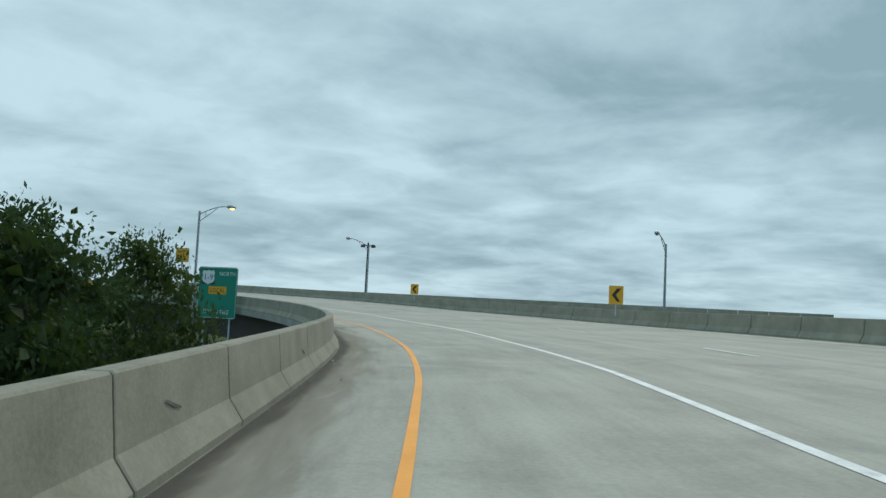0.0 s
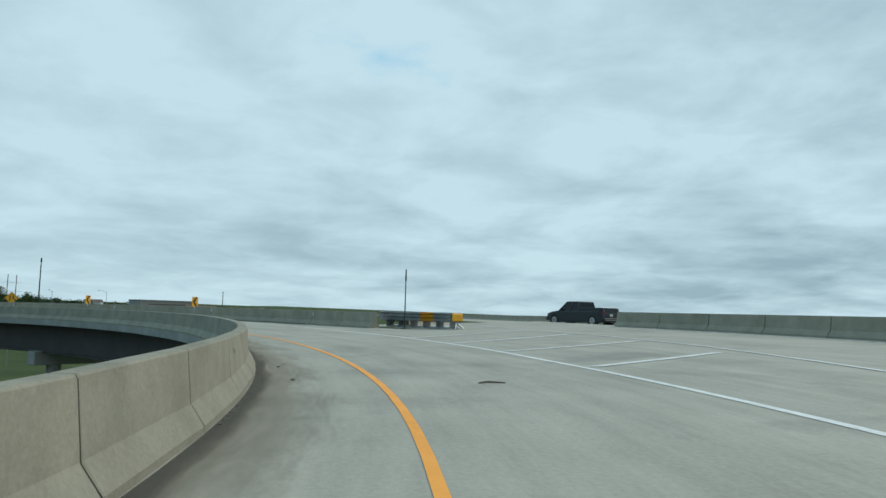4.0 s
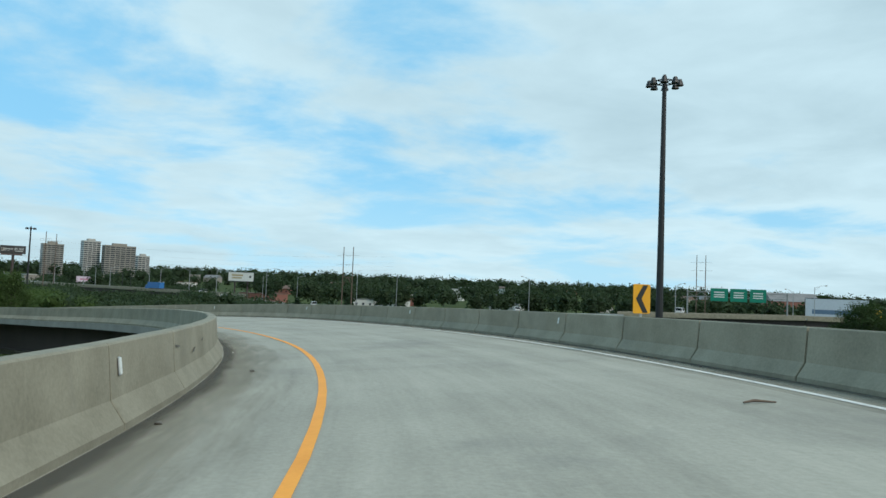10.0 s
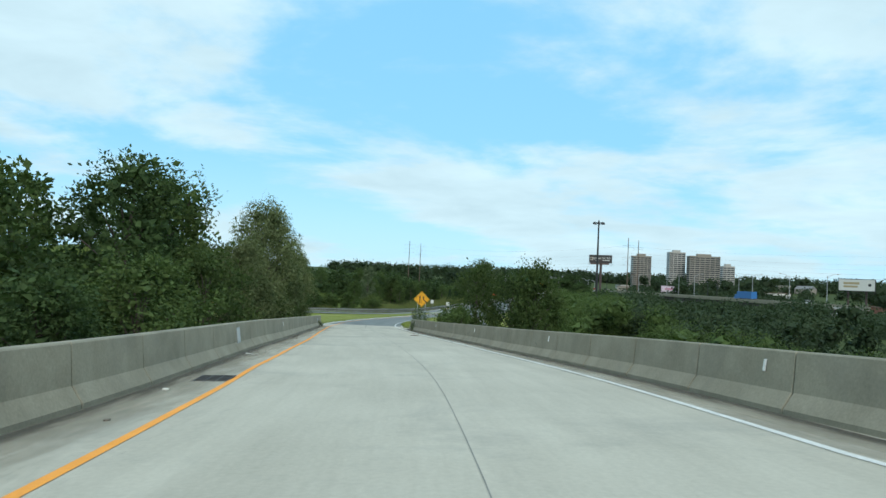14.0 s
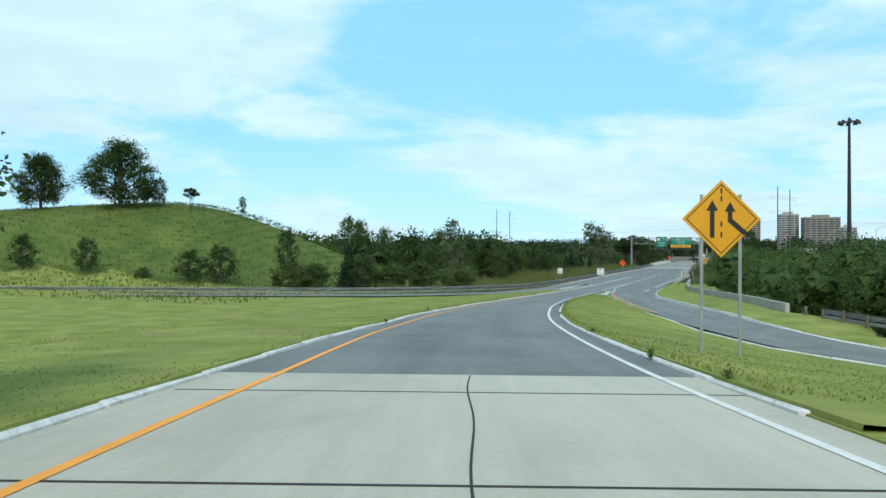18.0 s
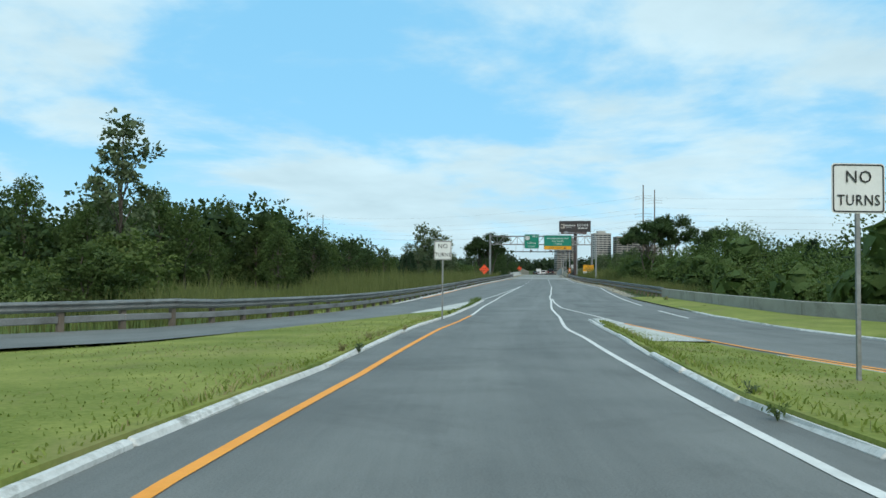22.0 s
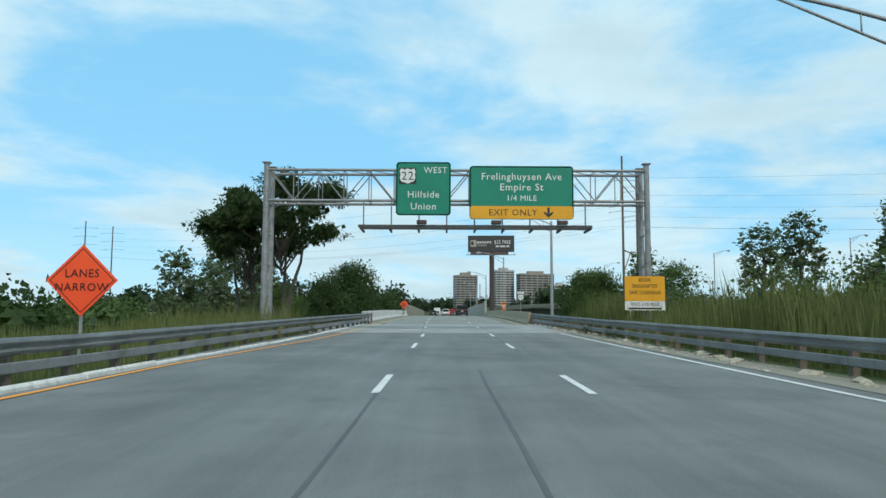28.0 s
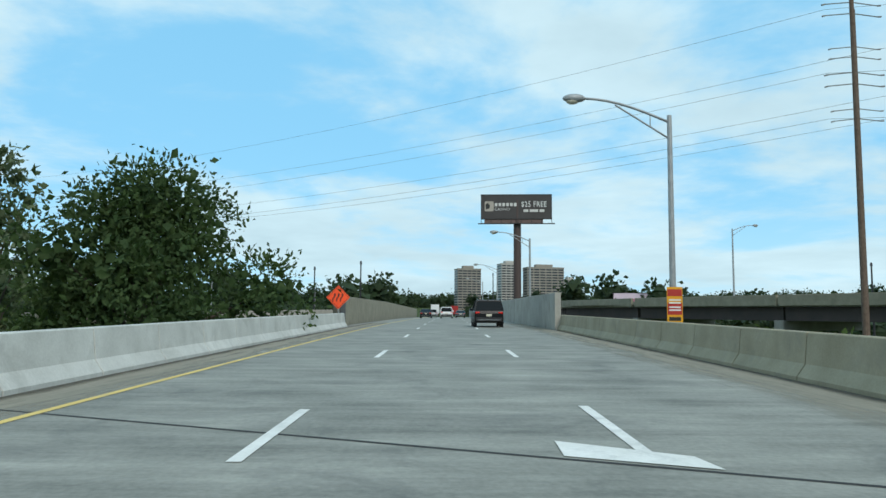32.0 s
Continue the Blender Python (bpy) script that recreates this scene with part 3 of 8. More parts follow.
def bar_mesh(length, profile=BAR):
    bm = bmesh.new()
    gap = 0.017
    rings = []
    for x, inset in ((-length / 2 + gap, 0.012), (-length / 2 + gap + 0.02, 0.0), (length / 2 - gap - 0.02, 0.0), (length / 2 - gap, 0.012)):
        mid = 0.31
        rings.append([bm.verts.new((x, -(u - mid) * (1 - inset * 2) - mid, z - (inset if z > 0.1 else 0))) for u, z in profile])
    n = len(profile)
    for a, b in zip(rings, rings[1:]):
        for j in range(n):
            bm.faces.new((a[j], a[(j + 1) % n], b[(j + 1) % n], b[j]))
    bm.faces.new(rings[0][::-1])
    bm.faces.new(rings[-1])
    bmesh.ops.recalc_face_normals(bm, faces=bm.faces)
    me = bpy.data.meshes.new("barrier_segment")
    bm.to_mesh(me)
    bm.free()
    me.materials.append(barrier_concrete)
    return me


SEG = 3.0
SEG_MESH = bar_mesh(SEG)


def barrier(name, label, toe, s0, s1, side, material=None, dz=0.0):
    """A row of cast segments; toe(s) gives the u of the foot that faces the road; side -1: the wall stands to the left of it."""
    root = new(name)
    tagged(root, label, "barrier", kind="structure")
    mesh = None
    if material:
        mesh = SEG_MESH.copy()
        mesh.materials[0] = material
    s = s0
    while s + SEG <= s1 + 0.01:
        a, b = Vector(surf(s, tab(toe, s), dz)), Vector(surf(s + SEG, tab(toe, s + SEG), dz))
        seg_piece(root, a, b, side, mesh)
        s += SEG
    return root


def seg_piece(root, a, b, side, mesh=None):
    ob = new("barrier_segment", mesh or SEG_MESH)
    ob.parent = root
    way = b - a
    if side < 0:
        way = -way
    x = way.normalized()
    z = Vector((0, 0, 1))
    y = z.cross(x).normalized()
    z = x.cross(y)
    m = Matrix((x, y, z)).transposed().to_4x4()
    m.translation = (a + b) / 2
    ob.matrix_local = m @ Matrix.Diagonal(((b - a).length / SEG, 1, 1, 1))
    return ob


barrier("barrier_inner", "weathered concrete safety barrier along the inside of the ramp", LTOE, -90, 249, -1)
barrier("barrier_outer", "weathered concrete safety barrier along the outside of the ramp", RTOE, 78, 248, 1)
B1 = ((-90, 14.4), (-26, 15.3), (-4, 16.0), (18, 17.4), (30, 17.3), (45, 17.8), (60, 19.5), (76, 22.0))
barrier("barrier_side", "grey concrete barrier beyond the adjoining lanes", B1, -90, 75, 1)
BRL = ((472, -5.4), (480, -6.0), (560, -6.3), (760, -6.5))
BRR = ((470, 5.9), (490, 6.1), (520, 6.2), (560, 6.2), (760, 6.6))
barrier("barrier_bridge_west", "pale concrete parapet of the bridge", BRL, 476.5, 543, -1, pale_barrier)
barrier("barrier_bridge_east", "stained concrete parapet of the bridge", BRR, 476.5, 540, 1, tan_barrier)


def line_barrier(name, label, pts, zs, side):
    root = new(name)
    tagged(root, label, "barrier", kind="structure")
    d = [0]
    for p, q in zip(pts, pts[1:]):
        d.append(d[-1] + math.dist(p, q))
    n = int(d[-1] / SEG)
    for k in range(n):
        ends = [Vector((float(np.interp(v, d, [p[0] for p in pts])), float(np.interp(v, d, [p[1] for p in pts])), float(np.interp(v, d, zs)))) for v in (k * SEG, k * SEG + SEG)]
        seg_piece(root, *ends, side)
    return root


line_barrier("barrier_far", "long concrete barrier on the far side of the roadway", [(-70, -444), (-40, -435.5), (0, -429.7), (60, -428.2), (150, -429.2), (330, -438)], [7.7, 7.75, 7.8, 7.85, 7.85, 7.4], 1)
line_barrier("barrier_gore", "concrete barrier beside the roadway past the gore", [(9, -402.5), (24, -408), (55, -412.6), (150, -414.5), (330, -424)], [7.55, 7.65, 7.75, 7.8, 7.4], 1)


# ---------- road markings ----------
def marking(ob, label):
    return tagged(ob, label, "road marking", kind="structure")


marking(line("yellow_edge_line", YEL, 0.12, -90, 345, yellow_paint), "solid yellow edge line")
marking(line("white_edge_line", WHT, 0.16, -90, 84, white_paint), "solid white edge line")
marking(line("white_edge_line", WHT, 0.12, 84, 407, white_paint), "solid white edge line")
marking(line("white_left_line", YEL, 0.13, 345.2, 407, white_paint), "solid white line past the island")
marking(line("white_merge_line", ((361, -2.3), (371, -1.86), (377, -1.72), (383, -1.6), (392, -1.4), (407, -1.15)), 0.12, 361, 406, white_paint, dz=0.010), "white merging line")
marking(line("white_gore_line", ((338, 5.2), (341.6, 4.9), (347, 4.4), (355, 3.28), (362, 3.02), (372, 2.82)), 0.12, 341, 370, white_paint, dz=0.010), "white gore line")
marking(line("yellow_gore_line", ((322, 7.6), (330, 6.2), (336, 5.5), (341, 4.95)), 0.11, 324, 340.8, yellow_paint, dz=0.010), "yellow edge line of the side ramp")
marking(line("white_right_line", ((345, 8.3), (374, 8.2), (404, 8.4), (432, 6.2), (450, 5.8), (458, 5.6)), 0.14, 346, 458, white_paint), "white edge line")
marking(line("yellow_left_line", ((366, -6.5), (380, -6.6), (390, -6.8), (400, -6.75), (425, -6.2), (438, -6.1), (451, -5.1), (457, -4.9), (505, -4.8)), 0.13, 367, 458, yellow_paint, dz=0.012), "worn yellow edge line")
old_yellow = surface("old_yellow_paint", (0.60, 0.42, 0.13), (0.80, 0.60, 0.19), scale=1.2, rough=0.8, bump=0.1, grain=20.0, soil=((0.36, 0.33, 0.25), 0.6, 2.0))
marking(line("yellow_bridge_line", ((457, -4.9), (505, -4.8), (700, -4.6)), 0.13, 458, 700, old_yellow), "pale worn yellow edge line on the bridge")
for k in range(4):
    s0 = 408.5 + 12.2 * k
    for u, kind in ((-1.05, 0), (2.45 - 0.1 * k, 1)):
        marking(line("lane_dash", ((s0, u), (s0 + 3.05, u)), 0.13, s0, s0 + 3.05, white_paint, dz=0.008), "white dashed lane mark")
for k in range(16):
    s0 = 454.1 + 12.2 * k
    for u0, u1 in ((-1.05, -1.75), (2.1, 1.75)):
        u = float(np.interp(s0, (454, 503), (u0, u1)))
        sd = s0 - 0.5 * (u0 < 0)
        marking(line("lane_dash", ((sd, u), (sd + 3.05, u)), 0.13, sd, sd + 3.05, white_paint, dz=0.008), "white dashed lane mark")
marking(mesh_ob("white_block", [surf(503.0 - 0.41 * u + d, u, 0.009) for u, d in ((1.0, 0.14), (2.2, 0.14), (2.12, 0.62), (1.02, 0.86))], [(0, 1, 2, 3)], white_paint), "white painted block beside the slanting joint")
# lanes beside the ramp at its start
for s0 in np.arange(-69.3, 62, 12.2):
    u = float(np.interp(s0, (-90, -8, 25, 60), (8.2, 8.8, 10.1, 14.0)))
    marking(line("lane_dash", ((s0, u), (s0 + 3.05, u + 0.2)), 0.13, s0, s0 + 3.05, white_paint, dz=0.012), "white dashed lane mark")
marking(line("white_far_line", ((-90, 13.4), (-26, 14.3), (-4, 15.0), (18, 16.4), (30, 16.3), (45, 16.8), (60, 18.5), (78, 21.3)), 0.14, -90, 78, white_paint, dz=0.012), "white edge line")
GORE = ((32, 5.4), (48, 9.0), (60, 11.6), (70.5, 13.6), (77.8, 15.0), (81, 15.6))
marking(line("white_gore_edge", GORE, 0.15, 33, 81, white_paint, dz=0.012), "white edge of the gore")
for s0, s1, u0, u1, k in ((55, 58.0, 4.9, 10.2, 0.42), (60, 63.4, 4.9, 11.6, 0.42), (64.3, 68.6, 4.9, 12.6, 0.42), (68.3, 72.8, 4.9, 13.7, 0.38), (75.3, 76.8, 11.2, 14.6, 0.22)):
    marking(line("gore_bar", ((s0, u0), (s1, u1)), k, s0, s1, white_paint, dz=0.012, step=0.5), "worn white hatch bar in the gore")
# dark joints across the decks
# the joint at 186 is added where the brightened deck colour begins
for s0 in (82.2, 158.6, 186.0, 243.3, 250.0, 254.5):
    tagged(sweep("deck_joint", lambda s: [(tab(LTOE, s) + 0.05, 0.004), (tab(RTOE, s) - 0.05, 0.004)], s0, s0 + 0.05, 0.05, dark_gap), "dark expansion joint across the deck", "joint", kind="structure")
seam_mat = surface("lane_seam", (0.05, 0.05, 0.05), (0.12, 0.12, 0.11), scale=2.0)
for u0, u1 in ((-1.2, -1.85), (2.25, 1.9)):
    tagged(line("lane_seam", ((458, u0), (503, u1)), 0.025, 458, 480, seam_mat, dz=0.0055), "dark seam beside the lane marks", "joint", kind="structure")
skew = [surf(503.0 - 0.41 * u + d, u, 0.004) for u in np.linspace(-5.9, 5.9, 9) for d in (0.0, 0.07)]
tagged(mesh_ob("deck_joint", skew, [(2 * i, 2 * i + 1, 2 * i + 3, 2 * i + 2) for i in range(8)], dark_gap), "dark slanting joint across the bridge deck", "joint", kind="structure")
for s0, d in ((458.0, 0.0), (470.0, 0.0), (536, 0)):
    tagged(sweep("deck_joint", lambda s: [(-5.9, 0.004), (5.9, 0.004)], s0, s0 + 0.06, 0.06, dark_gap), "dark joint across the bridge deck", "joint", kind="structure")
tagged(sweep("slab_crack", lambda s: [(0.1 + 0.03 * math.sin(s * 1.3), 0.004), (0.122 + 0.03 * math.sin(s * 1.3), 0.004)], 243.6, 256.4, 0.5, dark_gap), "crack along the concrete slab", "crack", kind="structure")
tagged(sweep("slab_seam", lambda s: [(0.5, 0.003), (0.513, 0.003)], 186, 243, 2.0, surface("seam", (0.19, 0.185, 0.165), (0.30, 0.29, 0.26))), "faint seam along the ramp deck", "joint", kind="structure")
skid_seam_mat = surface("tyre_mark", (0.075, 0.074, 0.072), (0.125, 0.122, 0.118), scale=0.6, rough=0.7)
# two skid marks; the third line, at u 2.1, is a pavement seam
for s0, s1, u, w in ((422, 437, 0.70, 0.05), (424, 434.5, -1.04, 0.045), (443, 454, 2.1, 0.06)):
    tagged(sweep("tyre_mark", lambda s: [(u + 0.02 * math.sin(s * 0.4), 0.004), (u + w + 0.02 * math.sin(s * 0.4), 0.004)], s0, s1, 1.0, skid_seam_mat), "dark line of a skid or seam on the asphalt", "skid mark", "skid marks on the asphalt", kind="structure")


# ---------- mesh helpers ----------
def part(name, bm, material, parent=None, label="", smooth=False):
    me = bpy.data.meshes.new(name)
    bmesh.ops.recalc_face_normals(bm, faces=bm.faces)
    bm.to_mesh(me)
    bm.free()
    me.materials.append(material)
    if smooth:
        me.polygons.foreach_set("use_smooth", [True] * len(me.polygons))
    ob = new(name, me)
    if parent:
        ob.parent = parent
    if label:
        ob["label"] = label
    return ob


def box(bm, size, at_=(0, 0, 0), turn=None, bevel=0.0):
    r = bmesh.ops.create_cube(bm, size=1.0)
    vs = r["verts"]
    bmesh.ops.scale(bm, vec=size, verts=vs)
    if bevel:
        es = list({e for v in vs for e in v.link_edges})
        rr = bmesh.ops.bevel(bm, geom=es, offset=bevel, segments=1, affect="EDGES")
        vs = list({v for f in rr["faces"] for v in f.verts} | {v for v in vs if v.is_valid})
    if turn is not None:
        bmesh.ops.transform(bm, matrix=turn, verts=vs)
    bmesh.ops.translate(bm, vec=at_, verts=vs)
    return vs


def rod(bm, a, b, r0, r1=None, seg=8):
    a, b = Vector(a), Vector(b)
    r1 = r0 if r1 is None else r1
    d = (b - a)
    q = d.to_track_quat("Z", "Y").to_matrix().to_4x4()
    r = bmesh.ops.create_cone(bm, cap_ends=True, segments=seg, radius1=r0, radius2=r1, depth=d.length)
    bmesh.ops.transform(bm, matrix=Matrix.Translation((a + b) / 2) @ q, verts=r["verts"])


def tube(bm, pts, radii, seg=7):
    rings = []
    pts = [Vector(p) for p in pts]
    for i, p in enumerate(pts):
        d = (pts[min(i + 1, len(pts) - 1)] - pts[max(i - 1, 0)]).normalized()
        ref = Vector((0, 0, 1)) if abs(d.z) < 0.9 else Vector((1, 0, 0))
        x = d.cross(ref).normalized()
        y = d.cross(x)
        r = radii[i] if hasattr(radii, "__len__") else radii
        rings.append([bm.verts.new(p + (x * math.cos(a) + y * math.sin(a)) * r) for a in np.linspace(0, 2 * math.pi, seg, endpoint=False)])
    for a, b in zip(rings, rings[1:]):
        for j in range(seg):
            bm.faces.new((a[j], a[(j + 1) % seg], b[(j + 1) % seg], b[j]))
    bm.faces.new(rings[0][::-1])
    bm.faces.new(rings[-1])


def poly(bm, pts, depth, at_=(0, 0, 0)):
    """A flat outline in x, z with a depth along y (front at -y)."""
    front = [bm.verts.new((x + at_[0], at_[1], z + at_[2])) for x, z in pts]
    back = [bm.verts.new((x + at_[0], at_[1] + depth, z + at_[2])) for x, z in pts]
    n = len(pts)
    bm.faces.new(front)
    bm.faces.new(back[::-1])
    for j in range(n):
        bm.faces.new((front[j], front[(j + 1) % n], back[(j + 1) % n], back[j]))


def rounded(w, h, r, seg=4):
    pts = []
    for cx, cz, a0 in ((w / 2 - r, h / 2 - r, 0), (-w / 2 + r, h / 2 - r, 90), (-w / 2 + r, -h / 2 + r, 180), (w / 2 - r, -h / 2 + r, 270)):
        for k in range(seg + 1):
            a = radians(a0 + 90 * k / seg)
            pts.append((cx + r * math.cos(a), cz + r * math.sin(a)))
    return pts


def words(text, size, material, parent, x, z, y=-0.012, name="lettering", squeeze=1.0):
    """Built-in font as a thin mesh on a sign's front (front is -y)."""
    cu = bpy.data.curves.new(name, "FONT")
    cu.body, cu.size, cu.extrude, cu.resolution_u = text, size, 0.002, 2
    cu.align_x, cu.align_y, cu.space_character = "CENTER", "CENTER", 1.1
    tmp = new("tmp", cu)
    bpy.context.view_layer.update()
    me = bpy.data.meshes.new_from_object(tmp)
    bpy.data.objects.remove(tmp)
    me.name = name
    me.materials.clear()
    me.materials.append(material)
    ob = new(name, me)
    ob.parent = parent
    ob.matrix_local = pose(x, y, z, 90, 0, 0) @ Matrix.Diagonal((squeeze, 1, 1, 1))
    return ob


def flat(name, pts, material, parent, x=0, z=0, y=-0.008, depth=0.004, label=""):
    bm = bmesh.new()
    poly(bm, pts, depth, (x, y, z))
    return part(name, bm, material, parent, label)


def bar(parent, w, h, x, z, material, y=-0.012, name="lettering_bar"):
    return flat(name, [(-w / 2, -h / 2), (w / 2, -h / 2), (w / 2, h / 2), (-w / 2, h / 2)], material, parent, x, z, y)


SHIELD = [(-0.5, 0.28), (-0.42, 0.5), (-0.2, 0.42), (0, 0.5), (0.2, 0.42), (0.42, 0.5), (0.5, 0.28), (0.44, 0.1), (0.5, -0.12), (0.4, -0.36), (0.15, -0.46), (0, -0.54), (-0.15, -0.46), (-0.4, -0.36), (-0.5, -0.12), (-0.44, 0.1)]

green = surface("sign_green", (0.0, 0.185, 0.118), (0.0, 0.235, 0.15), scale=1.0, rough=0.6, bump=0.02)
sign_white = plain("sign_white", (0.78, 0.80, 0.78), 0.45)
sign_yellow = surface("sign_yellow", (0.68, 0.315, 0.008), (0.80, 0.385, 0.012), scale=1.5, rough=0.5, bump=0.02)
sign_orange = surface("sign_orange", (0.92, 0.078, 0.02), (1.0, 0.115, 0.026), scale=1.5, rough=0.5, bump=0.02)
sign_black = plain("sign_black", (0.02, 0.02, 0.02), 0.5)
galv = surface("galvanised_steel", (0.32, 0.34, 0.35), (0.50, 0.52, 0.53), scale=2.0, rough=0.5, metal=0.7, bump=0.05)
old_steel = surface("weathered_steel", (0.20, 0.21, 0.21), (0.36, 0.37, 0.37), scale=3.0, rough=0.6, metal=0.5, bump=0.08, soil=((0.13, 0.09, 0.06), 0.5, 2.5))
pole_grey = surface("painted_pole", (0.26, 0.28, 0.29), (0.38, 0.40, 0.41), scale=3.0, rough=0.55, metal=0.3, bump=0.05)
mast_black = plain("mast_black", (0.018, 0.018, 0.02), 0.5)
wood_pole = surface("weathered_timber", (0.09, 0.06, 0.045), (0.17, 0.125, 0.095), scale=4.0, rough=0.9, bump=0.3, grain=60)
brown_steel = plain("brown_steel", (0.07, 0.045, 0.04), 0.6)
lamp_glass = plain("lamp_lens", (0.55, 0.52, 0.42), 0.2)
lamp_lit = plain("lit_lens", (1.0, 0.62, 0.18), 0.2, glow=3.0)


def thing(name, label, category, m, group=""):
    root = new(name)
    root.matrix_basis = m
    return tagged(root, label, category, group)


def facing(x, y, z, h):
    """A sign's pose: it faces traffic that runs with heading h (degrees, anticlockwise from +y)."""
    return pose(x, y, z, 0, 0, h)


# ---------- signs ----------
def big_green(m, w, h, r=0.18):
    root = thing("road_sign", "large green reflective motorway sign with white border", "sign", m)
    flat("panel", rounded(w, h, r), green, root, y=0.0, depth=0.03)
    out, inn = rounded(w - 0.04, h - 0.04, r - 0.02), rounded(w - 0.14, h - 0.14, r - 0.06)
    bm = bmesh.new()
    n = len(out)
    a = [bm.verts.new((x, -0.006, z)) for x, z in out]
    b = [bm.verts.new((x, -0.006, z)) for x, z in inn]
    for j in range(n):
        bm.faces.new((a[j], a[(j + 1) % n], b[(j + 1) % n], b[j]))
    bmesh.ops.solidify(bm, geom=bm.faces[:], thickness=0.004)
    part("border", bm, sign_white, root)
    for x in (-w * 0.35, 0, w * 0.35):
        bm = bmesh.new()
        box(bm, (0.08, 0.08, h * 0.98), (x, 0.075, 0))
        part("stiffener", bm, galv, root)
    return root


def gantry():
    y0 = -36.5
    root = thing("sign_gantry", "grey steel truss gantry spanning the highway", "gantry", pose(0, y0, 0))
    zt, zb = 9.72, 8.1
    for x in (-9.5, 10.35):
        for dy in (0.0, 1.25):
            bm = bmesh.new()
            rod(bm, (x, dy, 0.4), (x, dy, zt + 0.35), 0.17, 0.15, 12)
            box(bm, (0.42, 0.42, 0.05), (x, dy, zt + 0.37))
            part("post", bm, old_steel, root, smooth=False)
        bm = bmesh.new()
        for k in range(5):
            z = 1.6 + k * 1.6
            rod(bm, (x, 0.1, z), (x, 1.15, z + 1.3), 0.04, seg=6)
            rod(bm, (x, 0.1, z), (x, 1.15, z), 0.04, seg=6)
        part("post_bracing", bm, old_steel, root)
    for dy in (0.0, 1.25):
        for z in (zt, zb):
            bm = bmesh.new()
            rod(bm, (-9.4, dy, z), (10.3, dy, z), 0.075, seg=8)
            part("chord", bm, old_steel, root)
        n = 15
        for k in range(n):
            bm = bmesh.new()
            xa, xb = -9.4 + 19.7 * k / n, -9.4 + 19.7 * (k + 1) / n
            rod(bm, (xa, dy, zb if k % 2 else zt), (xb, dy, zt if k % 2 else zb), 0.032, seg=5)
            rod(bm, (xb, dy, zb), (xb, dy, zt), 0.028, seg=5)
            part("lattice", bm, old_steel, root)
    for k in range(16):
        bm = bmesh.new()
        x = -9.4 + 19.7 * k / 15
        rod(bm, (x, 0, zt), (x, 1.25, zt), 0.028, seg=5)
        rod(bm, (x, 0, zt), (min(x + 1.3, 10.3), 1.25, zt), 0.022, seg=5)
        part("cross_bracing", bm, old_steel, root)
        bm = bmesh.new()
        rod(bm, (x, 0, zb), (x, 1.25, zb), 0.028, seg=5)
        part("cross_tie", bm, old_steel, root)
    # walkway and lights below the signs
    bm = bmesh.new()
    box(bm, (11.8, 0.12, 0.14), (1.35, -1.15, 6.62))
    box(bm, (11.8, 0.12, 0.14), (1.35, -0.35, 6.62))
    dark_walk = surface("dark_walkway_steel", (0.045, 0.05, 0.052), (0.085, 0.09, 0.09), scale=2.0, rough=0.6, metal=0.3)
    part("walkway_rail", bm, dark_walk, root, "dark walkway beams")
    for k in range(9):
        x = -4.4 + k * 1.44
        bm = bmesh.new()
        box(bm, (0.09, 1.75, 0.12), (x, -0.62, 6.50))
        part("walkway_bracket", bm, dark_walk, root)
        bm = bmesh.new()
        rod(bm, (x, -0.05, 6.6), (x, -0.05, zb), 0.04, seg=6)
        part("walkway_hanger", bm, old_steel, root)
    for x in (-1.35, 2.4, 5.75):
        bm = bmesh.new()
        box(bm, (0.5, 0.34, 0.2), (x, -1.2, 6.82), bevel=0.03)
        part("sign_light", bm, brown_steel, root, "brown floodlight housing")


gantry()


def gantry_signs():
    m = facing(-1.29, -37.05, 8.65, 0)
    s1 = big_green(m, 2.82, 2.78)
    s1["label"] = "green overhead sign for route 22 west, Hillside and Union"
    flat("shield_plate", rounded(0.9, 0.86, 0.08), sign_black, s1, -0.82, 0.66, -0.012)
    flat("shield", [(x * 0.82, z * 0.78) for x, z in SHIELD], sign_white, s1, -0.82, 0.66, -0.018)
    words("22", 0.62, sign_black, s1, -0.82, 0.64, -0.024)
    words("WEST", 0.44, sign_white, s1, 0.62, 0.95)
    words("Hillside", 0.50, sign_white, s1, 0.0, -0.32)
    words("Union", 0.50, sign_white, s1, 0.0, -0.94)
    m = facing(3.76, -37.05, 8.46, 0)
    s2 = big_green(m, 5.36, 2.78)
    s2["label"] = "wide green overhead exit sign with a yellow lower strip"
    flat("exit_strip", rounded(5.28, 0.66, 0.12), sign_yellow, s2, 0, -1.03, -0.014, 0.004, "yellow exit-only strip")
    words("Frelinghuysen Ave", 0.52, sign_white, s2, 0, 0.82, squeeze=0.98)
    words("Empire St", 0.52, sign_white, s2, 0, 0.27)
    words("1/4 MILE", 0.40, sign_white, s2, 0, -0.30)
    words("EXIT ONLY", 0.46, sign_black, s2, -0.45, -1.05, -0.020)
    flat("arrow", [(-0.06, 0.26), (0.06, 0.26), (0.06, -0.05), (0.24, 0.06), (0.24, -0.04), (0.0, -0.27), (-0.24, -0.04), (-0.24, 0.06), (-0.06, -0.05)], sign_black, s2, 1.38, -1.03, -0.020)


gantry_signs()


